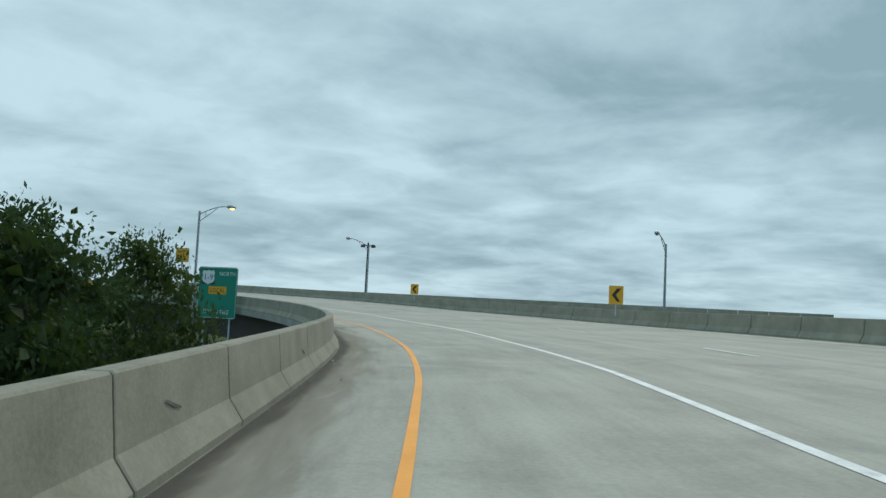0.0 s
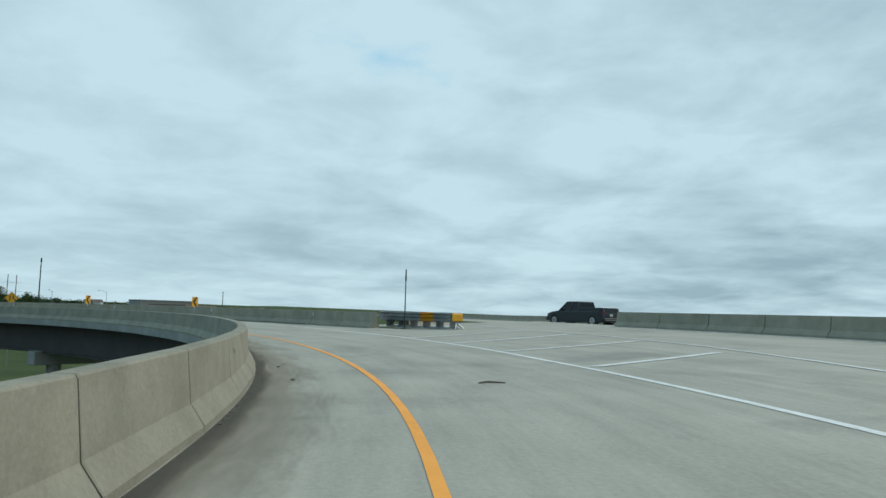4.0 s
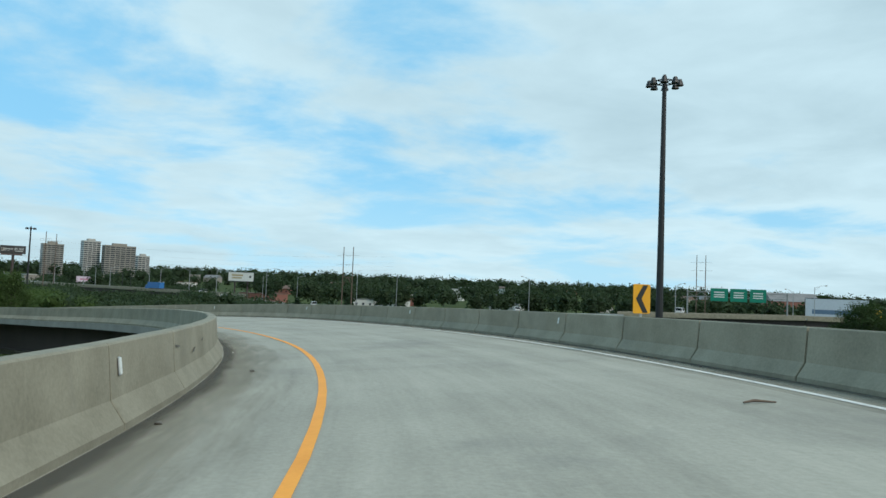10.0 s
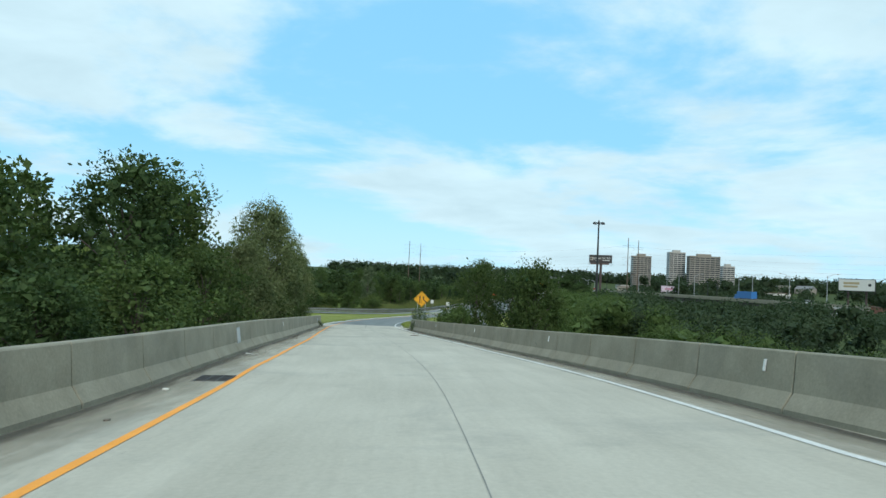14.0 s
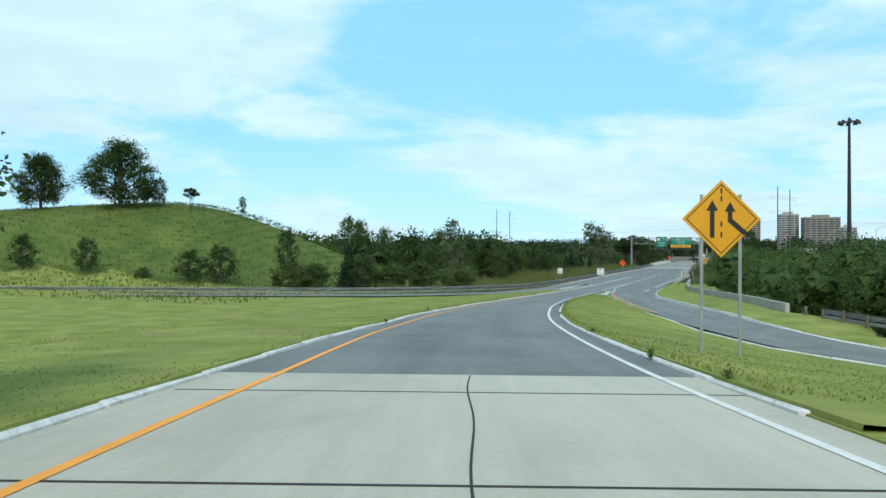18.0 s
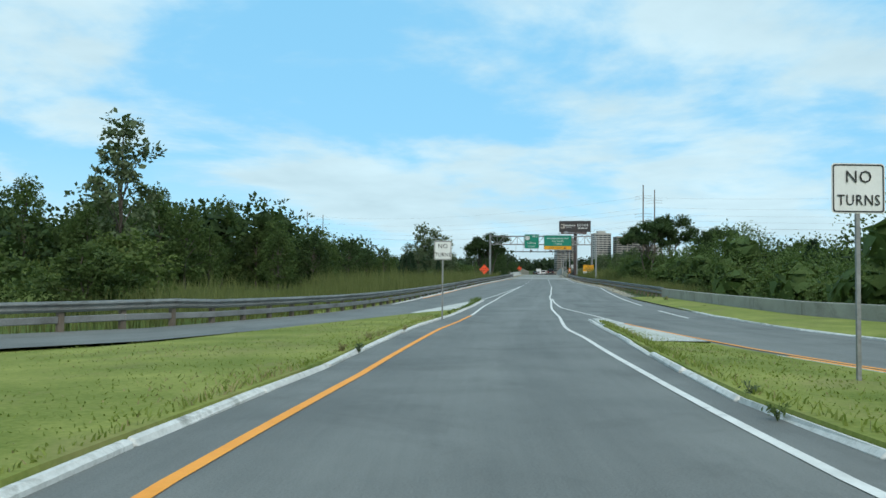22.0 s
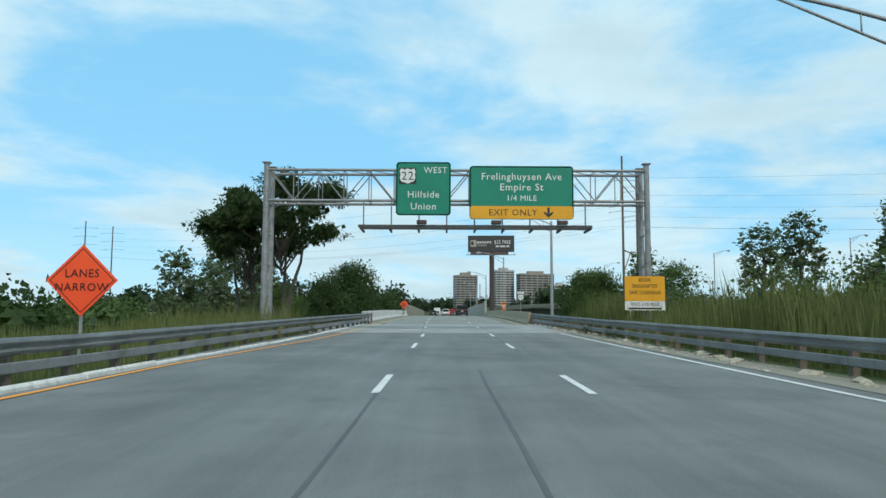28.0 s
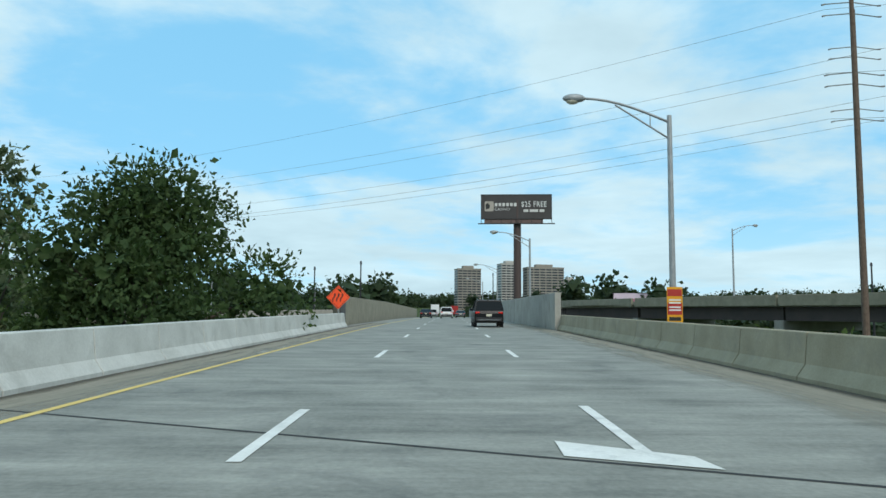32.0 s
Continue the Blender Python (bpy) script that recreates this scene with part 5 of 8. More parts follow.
def guardrail(name, label, pts, side, zfun):
    """side +1: the rail's face looks to the right of its run."""
    root = new(name)
    tagged(root, label, "guardrail", kind="structure")
    xy = path_points(pts, 1.905)
    post = None
    for i in range(0, len(xy) - 2, 2):
        bm = bmesh.new()
        rings = []
        for j in range(3):
            a = xy[i + j]
            t = xy[min(i + j + 1, len(xy) - 1)] - xy[max(i + j - 1, 0)]
            t /= np.linalg.norm(t)
            n = np.array((t[1], -t[0])) * side
            z0 = zfun(a[0], a[1])
            rings.append([bm.verts.new((a[0] + n[0] * d, a[1] + n[1] * d, z0 + z)) for d, z in W_BEAM])
        for ra, rb in zip(rings, rings[1:]):
            for k in range(len(W_BEAM) - 1):
                bm.faces.new((ra[k], ra[k + 1], rb[k + 1], rb[k]))
        bmesh.ops.solidify(bm, geom=bm.faces[:], thickness=0.004)
        part("rail_panel", bm, rail_steel, root)
        a, b = xy[i], xy[i + 2]
        d = b - a
        bm = bmesh.new()
        box(bm, (0.07, float(np.linalg.norm(d)), 0.19), (0, 0, 0.27), bevel=0.02)
        rub = part("rub_rail", bm, rub_steel, root)
        za, zb = zfun(a[0], a[1]), zfun(b[0], b[1])
        rub.matrix_local = pose((a[0] + b[0]) / 2, (a[1] + b[1]) / 2, (za + zb) / 2, math.degrees(math.atan2(zb - za, float(np.linalg.norm(d)))), 0, math.degrees(math.atan2(-d[0], d[1])))
    for i in range(len(xy)):
        a = xy[i]
        if post is None:
            bm = bmesh.new()
            box(bm, (0.15, 0.15, 1.5), (0, 0, -0.02))
            post = part("rail_post", bm, post_mat, root)
        else:
            o = new("rail_post", post.data)
            o.parent = root
            post = o
        t = xy[min(i + 1, len(xy) - 1)] - xy[max(i - 1, 0)]
        n = np.array((t[1], -t[0])) / np.linalg.norm(t) * side
        post.matrix_local = pose(a[0] - n[0] * 0.09, a[1] - n[1] * 0.09, zfun(a[0], a[1]), 0, 0, math.degrees(math.atan2(-t[0], t[1])))
    return root


def ground_z(x, y):
    return float(land(np.array([x]), np.array([y]))[0]) - 0.12


def road_z(x, y):
    k = int(np.argmin(np.hypot(RP[:, 0] - x, RP[:, 1] - y)))
    return float(np.interp(RS[k], fine_s, fine_z))


guardrail("guardrail_west", "long weathered steel guardrail on timber posts", RAIL_LEFT, 1, lambda x, y: road_z(x, y) if y > -160 else -0.02)
guardrail("guardrail_east", "weathered steel guardrail beside tall grass", [(11.6, -117), (10.6, -100), (8.9, -75), (7.7, -60), (7.0, -45), (6.6, -27), (6.2, -15.5)], -1, road_z)


# ---------- kerbs, islands, walls ----------
def kerb_row(root, fn, n, width=0.13, height=0.075, seed=1):
    rng = random.Random(seed)
    for i in range(n):
        a, b = fn(i / n), fn((i + 1) / n)
        a, b = Vector(a), Vector(b)
        bm = bmesh.new()
        ln = (b - a).length - 0.02
        box(bm, (width, ln, height + 0.2), (0, 0, height / 2 - 0.1), bevel=0.035)
        for v in bm.verts:
            v.co.x += rng.uniform(-0.012, 0.012)
            v.co.z += rng.uniform(-0.014, 0.010) - (0.0 if rng.random() > 0.12 else 0.03)
        ob = part("kerb_stone", bm, kerb_concrete, root)
        d = b - a
        h = math.degrees(math.atan2(-d.x, d.y))
        ob.matrix_local = Matrix.Translation((a + b) / 2) @ pose(0, 0, rng.uniform(-0.02, 0.01), math.degrees(math.atan2(d.z, math.hypot(d.x, d.y))), rng.uniform(-3, 3), h + rng.uniform(-0.5, 0.5))


def route_kerb(name, label, table, s0, s1, side, step=3.0, seed=1):
    root = new(name)
    tagged(root, label, "kerb", kind="structure")
    n = round((s1 - s0) / step)
    kerb_row(root, lambda k: surf(s0 + (s1 - s0) * k, tab(table, s0 + (s1 - s0) * k) + side * 0.1), n, seed=seed)


route_kerb("kerb_median", "pale weathered kerb along the grass median", KERB_L, 250, 364, -1, seed=2)
route_kerb("kerb_island", "broken pale kerb along the grass island", KERB_R, 253, 343, 1, seed=3)


def poly_kerb(name, label, pts, seed, step=3.0):
    root = new(name)
    tagged(root, label, "kerb", kind="structure")
    p = np.array(pts, float)
    d = np.concatenate([[0], np.cumsum(np.linalg.norm(np.diff(p, axis=0), axis=1))])
    kerb_row(root, lambda k: tuple(float(np.interp(k * d[-1], d, p[:, i])) for i in range(3)), max(1, round(d[-1] / step)), seed=seed)


poly_kerb("kerb_merge", "pale kerb on the far side of the median", [(x + 0.1, y, -0.05 if y < -170 else -0.17) for x, y in MEDIAN_EDGE[8:-1]], 5)
def beside(off, first, last):
    """Points beside the side ramp's middle, with its height."""
    p = np.array(SIDE_LINE)
    g = np.gradient(p, axis=0)
    g /= np.linalg.norm(g, axis=1)[:, None]
    q = p + np.stack([g[:, 1], -g[:, 0]], 1) * off
    return [(float(x), float(y), SIDE_Z[i]) for i, (x, y) in enumerate(q)][first:last]


poly_kerb("kerb_side_ramp", "pale kerb along the outer edge of the side ramp", beside(2.85, 1, 12) + [(9.0, -117.9, -0.1), (8.7, -95, 0.2)], 6)
poly_kerb("kerb_gore", "pale kerb between the island and the side ramp", beside(-2.6, 2, 11), 7)
for k, off, paint, name in ((0, 2.2, white_paint, "white"), (1, -2.1, yellow_paint, "yellow")):
    pts = beside(off, 7 * k, 10)
    ob = ribbon(name + "_side_line", [q[:2] for q in pts], 0.06, 0.06, [q[2] for q in pts], paint, dz=0.012)
    marking(ob, name + " edge line of the side ramp")
FOOT = [(25.8, -200.5), (22.0, -193.4), (19.8, -177), (15.8, -160), (12.9, -148), (11.8, -135), (11.2, -119)]


def verge():
    edge = np.array(beside(2.9, 4, 13))
    ys = np.linspace(-209, -119, 46)
    order = np.argsort(edge[:, 1])
    verts, uvs = [], []
    for y in ys:
        ex, ez = (float(np.interp(y, edge[order, 1], edge[order, i])) for i in (0, 2))
        fy = y if y > -200 else -200 + (y + 200) * 0.1
        fx = float(np.interp(fy, [q[1] for q in FOOT], [q[0] for q in FOOT]))
        for k in (0.0, 0.35, 0.7, 1.0):
            verts.append((ex + (fx + 0.3 - ex) * k, y + (fy - y) * k, ez + 0.05 + 0.10 * math.sin(k * 2.4)))
            uvs.append((y, k))
    faces = [(4 * i + j, 4 * i + j + 1, 4 * i + j + 5, 4 * i + j + 4) for i in range(len(ys) - 1) for j in range(3)]
    tagged(mesh_ob("ramp_verge", verts, faces, grass_mat, None, uvs, True), "rough grass verge between the side ramp and the wall", "verge", kind="structure")


verge()
guardrail("guardrail_side", "weathered steel guardrail beyond the side ramp", [(90, -230.5), (58, -221), (40, -213.5), (31, -207), (25.5, -200.5), (22.6, -194.6)], 1, lambda x, y: float(np.interp(y, [q[1] for q in SIDE_LINE], SIDE_Z)) - 0.05)
poly_kerb("kerb_west_foot", "low broken kerb at the foot of the guardrail", [(-7.5, -140, -0.2), (-7.6, -120, 0.02), (-7.2, -75, 0.7), (-6.1, -45, 1.15), (-5.75, -25, 1.5)], 8)
poly_kerb("kerb_east_foot", "crumbling kerb below the eastern guardrail", [(9.3, -95, 0.25), (8.3, -75, 0.6), (7.1, -60, 0.8), (6.4, -45, 1.1), (6.1, -28, 1.4), (6.0, -20, 1.55)], 9)

island_concrete = surface("island_concrete", (0.42, 0.43, 0.40), (0.66, 0.67, 0.63), scale=0.8, rough=0.9, bump=0.3, soil=((0.12, 0.12, 0.09), 0.7, 1.6))
isl = sweep("median_island", lambda s: [(tab(KERB_L, s) - 0.1, 0.062), (min(tab(((346, -3.6), (354, -3.0), (363, -2.35)), s), tab(KERB_L, s) - 0.25), 0.062)], 345.5, 363.5, 1.0, island_concrete)
tagged(isl, "pale cracked concrete tip of the median", "traffic island", kind="structure")
isl2 = sweep("gore_island", lambda s: [(tab(KERB_R, s) + 0.12, -0.1), (tab(KERB_R, s) + 0.2, 0.09), (max(side_u(s) - 0.1, tab(KERB_R, s) + 0.25), side_z(at(s)[1]) - at(s)[2] + 0.10), (max(side_u(s), tab(KERB_R, s) + 0.3), side_z(at(s)[1]) - at(s)[2] - 0.2)], 331, 342.5, 1.0, island_concrete)
tagged(isl2, "pale cracked concrete tip of the grass island", "traffic island", kind="structure")


def low_wall(name, label, pts, h, thick, mat, pitch=6.0):
    root = new(name)
    tagged(root, label, "wall", kind="structure")
    p = np.array(pts, float)
    d = np.concatenate([[0], np.cumsum(np.hypot(*np.diff(p[:, :2], axis=0).T))])
    n = max(1, round(d[-1] / pitch))
    for i in range(n):
        a, b = (Vector([float(np.interp(k * d[-1] / n, d, p[:, c])) for c in range(3)]) for k in (i, i + 1))
        bm = bmesh.new()
        box(bm, (thick, (b - a).length - 0.03, h + 0.6), (0, 0, h / 2 - 0.3), bevel=0.02)
        ob = part("wall_panel", bm, mat, root)
        dd = b - a
        ob.matrix_local = Matrix.Translation((a + b) / 2) @ pose(0, 0, 0, math.degrees(math.atan2(dd.z, math.hypot(dd.x, dd.y))), 0, math.degrees(math.atan2(-dd.x, dd.y)))
    return root


wall_mat = surface("old_wall_concrete", (0.27, 0.26, 0.23), (0.42, 0.41, 0.37), scale=0.7, rough=0.9, bump=0.2, soil=((0.13, 0.125, 0.11), 0.6, 0.6))
low_wall("wall_side_ramp", "low grey concrete wall above the side ramp", [(x, y, side_z(y) - 0.05) for x, y in ((22.0, -193.4), (19.8, -177), (15.8, -160), (12.9, -148), (11.8, -135), (11.2, -119))], 0.8, 0.3, wall_mat)
low_wall("wall_bridge_west", "tall smooth concrete wall beside the bridge lanes", [(-6.85, 47.3, 2.4), (-7.0, 90, 2.75), (-7.2, 200, 2.85)], 2.1, 0.35, barrier_concrete)
low_wall("wall_bridge_east", "tall stained concrete wall beside the bridge lanes", [(6.5, 42, 2.4), (6.7, 90, 2.75), (7.2, 200, 2.85)], 2.2, 0.35, wall_mat)
low_wall("wall_far_west", "long grey concrete wall beyond the trees", [(-60, 62, 1.0), (-24, 62, 1.4), (-10, 75, 1.8)], 2.0, 0.4, wall_mat)
dark_patch = surface("tar_patch", (0.05, 0.05, 0.05), (0.09, 0.09, 0.09), scale=1.0)
bmx = bmesh.new()
box(bmx, (0.03, 2.6, 1.7), (-6.64, 49.2, 3.5))
tagged(part("wall_patch", bmx, dark_patch), "dark repair patch at the end of the wall", "patch", kind="structure")

# ---------- fittings on the ramp ----------
grate_mat = plain("cast_iron", (0.045, 0.042, 0.04), 0.7)


def drain(s, u):
    x, y, z, h, b = at(s)
    root = thing("drain_grate", "dark cast-iron drain grate set in the deck", "drain", Matrix.Translation(surf(s, u, 0.006)) @ pose(0, 0, 0, 0, -math.degrees(b), math.degrees(h)), "drains along the ramp")
    bm = bmesh.new()
    box(bm, (0.62, 0.9, 0.006), (0, 0, -0.002))
    part("pit", bm, dark_gap, root)
    for k in range(9):
        bm = bmesh.new()
        box(bm, (0.62, 0.035, 0.012), (0, -0.4 + 0.1 * k, 0.008))
        part("bar", bm, grate_mat, root)
    for k in (-0.3, -0.1, 0.1, 0.3):
        bm = bmesh.new()
        box(bm, (0.03, 0.9, 0.014), (k, 0, 0.008))
        part("bar", bm, grate_mat, root)


for s, u in ((11.0, -1.2), (81.5, -1.65), (156.3, -2.15), (173.0, -2.9), (196.3, -3.65)):
    drain(s, u)


def on_barrier(table, s, side, z):
    """A pose on the barrier's sloping face that looks at the road."""
    x, y, zz, h, b = at(s)
    inset = float(np.interp(z, (0.075, 0.30, 0.84), (0.0, 0.15, 0.205)))
    p = surf(s, tab(table, s) + side * (inset - 0.004), z)
    return Matrix.Translation(p) @ pose(0, 0, 0, 0, 0, math.degrees(h) + (90 if side < 0 else -90)) @ pose(0, 0, 0, -8, 0, 0)


def plate(table, s, side, w, h, z):
    root = thing("access_plate", "pale metal access plate on the barrier face", "plate", on_barrier(table, s, side, z))
    flat("frame", [(-w / 2, -h / 2), (w / 2, -h / 2), (w / 2, h / 2), (-w / 2, h / 2)], galv, root, y=-0.012, depth=0.012)
    flat("cover", [(-w / 2 + 0.05, -h / 2 + 0.05), (w / 2 - 0.05, -h / 2 + 0.05), (w / 2 - 0.05, h / 2 - 0.05), (-w / 2 + 0.05, h / 2 - 0.05)], surface("plate_zinc", (0.42, 0.44, 0.44), (0.56, 0.58, 0.58), scale=4, rough=0.5, metal=0.3), root, y=-0.022, depth=0.010)


for s, w in ((9.0, 0.56), (116.0, 0.56), (159.9, 0.56), (204.7, 0.56), (244.3, 0.3)):
    plate(LTOE, s, -1, w, 0.46 if w > 0.4 else 0.3, 0.50)


def reflector(table, s, side):
    root = thing("reflector", "small white reflector fixed to the barrier", "reflector", on_barrier(table, s, side, 0.62), "barrier reflectors")
    flat("lens", rounded(0.06, 0.17, 0.01, 2), sign_white, root, y=-0.02, depth=0.012)
    flat("base", rounded(0.08, 0.19, 0.01, 2), galv, root, y=-0.008, depth=0.008)


for s in (-4.4, 18.3, 59.4, 73.0, 107.0, 132.3, 144.1, 179.8, 216.0):
    reflector(LTOE, s, -1)
for k in range(14):
    reflector(RTOE, 83.9 + 12.1 * k, 1)
scuff_mat = surface("tyre_scuff", (0.07, 0.065, 0.055), (0.16, 0.15, 0.125), scale=6.0, rough=0.9, grain=40)
rngs = random.Random(11)
for k in range(34):
    side = rngs.choice((-1, 1))
    s = rngs.uniform(-24, 246) if side < 0 else rngs.uniform(82, 246)
    root = thing("scuff_mark", "dark rubber scuff on the concrete barrier", "scuff mark", on_barrier(LTOE if side < 0 else RTOE, s, side, rngs.uniform(0.38, 0.66)), "scuffs on the barriers")
    ln, tilt = rngs.uniform(0.12, 0.55), rngs.uniform(-0.35, 0.35)
    flat("smear", [(-ln / 2, -tilt * ln / 2), (0, -0.015), (ln / 2, tilt * ln / 2), (ln / 2 - 0.03, tilt * ln / 2 + 0.025), (0, 0.02), (-ln / 2 + 0.02, -tilt * ln / 2 + 0.02)], scuff_mat, root, y=-0.003, depth=0.002)

# grime and dust that gather along the foot of the barriers, ragged towards the lane
def stain(name, colour, most, reach):
    mat = bpy.data.materials.new(name)
    mat.use_nodes = True
    nt = mat.node_tree
    link = nt.links.new
    bsdf = nt.nodes["Principled BSDF"]
    bsdf.inputs["Roughness"].default_value = 0.95
    uv = nt.nodes.new("ShaderNodeTexCoord").outputs["UV"]
    sep = nt.nodes.new("ShaderNodeSeparateXYZ")
    link(uv, sep.inputs[0])
    long_map = nt.nodes.new("ShaderNodeMapping")
    long_map.inputs["Scale"].default_value = (0.35, 2.2, 1.0)
    link(uv, long_map.inputs[0])
    n1 = nd(nt, "ShaderNodeTexNoise", Scale=1.0, Detail=7.0, Roughness=0.65, Distortion=0.4)
    link(long_map.outputs[0], n1.inputs["Vector"])
    n2 = nd(nt, "ShaderNodeTexNoise", Scale=9.0, Detail=3.0, Roughness=0.6)
    link(uv, n2.inputs["Vector"])
    add = nt.nodes.new("ShaderNodeMath")
    add.operation = "MULTIPLY_ADD"
    add.inputs[1].default_value = 1.5
    link(n1.outputs[0], add.inputs[0])
    edge = nt.nodes.new("ShaderNodeMapRange")
    edge.inputs[1].default_value, edge.inputs[2].default_value = 0.0, reach
    edge.inputs[3].default_value, edge.inputs[4].default_value = 0.35, -1.0
    link(sep.outputs[1], edge.inputs[0])
    link(edge.outputs[0], add.inputs[2])
    cut = nt.nodes.new("ShaderNodeMapRange")
    cut.interpolation_type = "SMOOTHSTEP"
    cut.inputs[1].default_value, cut.inputs[2].default_value, cut.inputs[4].default_value = 0.1, 0.95, most
    link(add.outputs[0], cut.inputs[0])
    col = nt.nodes.new("ShaderNodeMix")
    col.data_type = "RGBA"
    col.inputs[6].default_value = (*[c * 0.7 for c in colour], 1)
    col.inputs[7].default_value = (*colour, 1)
    link(n2.outputs[0], col.inputs[0])
    link(col.outputs[2], bsdf.inputs["Base Color"])
    link(cut.outputs[0], bsdf.inputs["Alpha"])
    return mat


def gutter(name, label, table, way, s0, s1, wide, mat, dz):
    ss = np.arange(s0, s1, 1.0)
    verts, uvs = [], []
    for s in ss:
        u = tab(table, s)
        for k in (0.01, 1.0):
            verts.append(surf(s, u + way * wide * k, dz))
            uvs.append((s, wide * k))
    faces = [(2 * i, 2 * i + 1, 2 * i + 3, 2 * i + 2) for i in range(len(ss) - 1)]
    tagged(mesh_ob(name, verts, faces, mat, None, uvs), label, "grime", kind="structure")


grime_mat = stain("gutter_grime", (0.10, 0.09, 0.07), 0.72, 0.5)
dust_mat = stain("shoulder_dust", (0.34, 0.30, 0.22), 0.5, 1.9)
for tb, way, sa, sb, w1, w2 in ((LTOE, 1, -90, 248, 0.8, 1.75), (RTOE, -1, 84, 247, 0.6, 1.0)):
    gutter("shoulder_dust", "tan dust spread over the ramp's shoulder", tb, way, sa, sb, w2, dust_mat, 0.0025)
    gutter("gutter_grime", "dark grime along the foot of the barrier", tb, way, sa, sb, w1, grime_mat, 0.0045)
silt_mat = stain("bridge_silt", (0.36, 0.33, 0.26), 0.85, 2.6)
for tb, way, w1 in ((BRL, 1, 1.35), (BRR, -1, 1.6)):
    gutter("bridge_silt", "tan silt spread over the bridge shoulder", tb, way, 474, 560, w1, silt_mat, 0.0025)
    gutter("gutter_grime", "dark grime along the foot of the parapet", tb, way, 474, 560, 0.4, grime_mat, 0.0045)

VERGE = ((377, 8.85), (404, 8.8), (420, 7.7), (432, 6.7), (447, 6.15), (470, 6.0))
gutter("verge_silt", "sandy silt washed along the broken kerb", VERGE, 1, 377, 468, 1.3, silt_mat, 0.012)


def rubble():
    rng = np.random.default_rng(77)
    V, F, off = [], [], 0
    for k in range(420):
        q = rng.uniform(378, 466)
        c = np.array(surf(q, tab(VERGE, q) + rng.uniform(0.05, 0.95), 0.01))
        r = rng.uniform(0.02, 0.06) if rng.random() < 0.8 else rng.uniform(0.07, 0.17)
        V.append(ICO_V * r * rng.uniform(0.6, 1.4, (len(ICO_V), 1)) * (rng.uniform(1.0, 1.9), 1.0, 0.6) + c)
        F += [tuple(int(i) + off for i in f) for f in ICO_F]
        off += len(ICO_V)
    ob = mesh_ob("kerb_rubble", [tuple(v) for v in np.vstack(V)], F, surface("kerb_rubble", (0.20, 0.185, 0.14), (0.48, 0.45, 0.36), scale=5.0, rough=0.95, island=0.25))
    return tagged(ob, "broken tan kerb stones and grit below the guardrail", "rubble", kind="stuff")


def ico():
    bm = bmesh.new()
    bmesh.ops.create_icosphere(bm, subdivisions=1, radius=1.0)
    bm.verts.index_update()
    v = np.array([tuple(q.co) for q in bm.verts])
    f = np.array([[q.index for q in face.verts] for face in bm.faces])
    bm.free()
    return v, f


ICO_V, ICO_F = ico()
rubble()

# debris
paper = plain("torn_paper", (0.75, 0.75, 0.71), 0.9)
stone = surface("grit", (0.08, 0.07, 0.06), (0.2, 0.18, 0.15), scale=9)
for k in range(60):
    s = rngs.uniform(-20, 248)
    side = rngs.choice((-1, -1, 1)) if s > 82 else -1
    u = (tab(LTOE, s) + rngs.uniform(0.05, 0.7)) if side < 0 else (tab(RTOE, s) - rngs.uniform(0.05, 0.8))
    bm = bmesh.new()
    r = rngs.uniform(0.02, 0.06)
    bmesh.ops.create_icosphere(bm, subdivisions=1, radius=r)
    for v in bm.verts:
        v.co *= rngs.uniform(0.6, 1.3)
        v.co.z *= 0.5
    ob = part("debris", bm, paper if k % 9 == 0 else stone)
    ob.matrix_basis = Matrix.Translation(surf(s, u, r * 0.3)) @ pose(0, 0, 0, 0, 0, rngs.uniform(0, 360))
    tagged(ob, "small piece of roadside grit and litter", "debris", "litter along the barrier")
for s, u, ln in ((116.6, 0.95, 0.36), (52.3, 1.9, 0.5), (133, 4.6, 0.5), (226, 2.6, 0.6), (231, 3.5, 0.5)):
    bm = bmesh.new()
    tube(bm, [(-ln / 2, 0, 0.02), (-0.05, 0.04, 0.035), (ln / 2, -0.03, 0.02)], [0.012, 0.02, 0.01], 5)
    ob = part("stick", bm, wood_pole)
    ob.matrix_basis = Matrix.Translation(surf(s, u, 0.0)) @ pose(0, 0, 0, 0, 0, math.degrees(at(s)[3]) + 15)
    tagged(ob, "broken stick lying on the road deck", "stick", "sticks on the road")


for k, (s, u, w) in enumerate(((88.7, -1.55, 0.36), (89.2, -1.85, 0.26), (9.5, -1.3, 0.2), (203.5, -4.1, 0.25))):
    bm = bmesh.new()
    ring_pts = [bm.verts.new((math.cos(a) * w * rngs.uniform(0.5, 1.0), math.sin(a) * w * 0.55 * rngs.uniform(0.5, 1.0), rngs.uniform(0.004, 0.05))) for a in np.linspace(0, 2 * math.pi, 9, endpoint=False)]
    mid = bm.verts.new((0, 0, 0.03))
    for j in range(9):
        bm.faces.new((ring_pts[j], ring_pts[(j + 1) % 9], mid))
    bmesh.ops.solidify(bm, geom=bm.faces[:], thickness=0.004)
    ob = part("torn_sheet", bm, paper)
    ob.matrix_basis = Matrix.Translation(surf(s, u, 0.008))
    tagged(ob, "crumpled pale paper sheet lying by the barrier", "litter", "litter along the barrier")


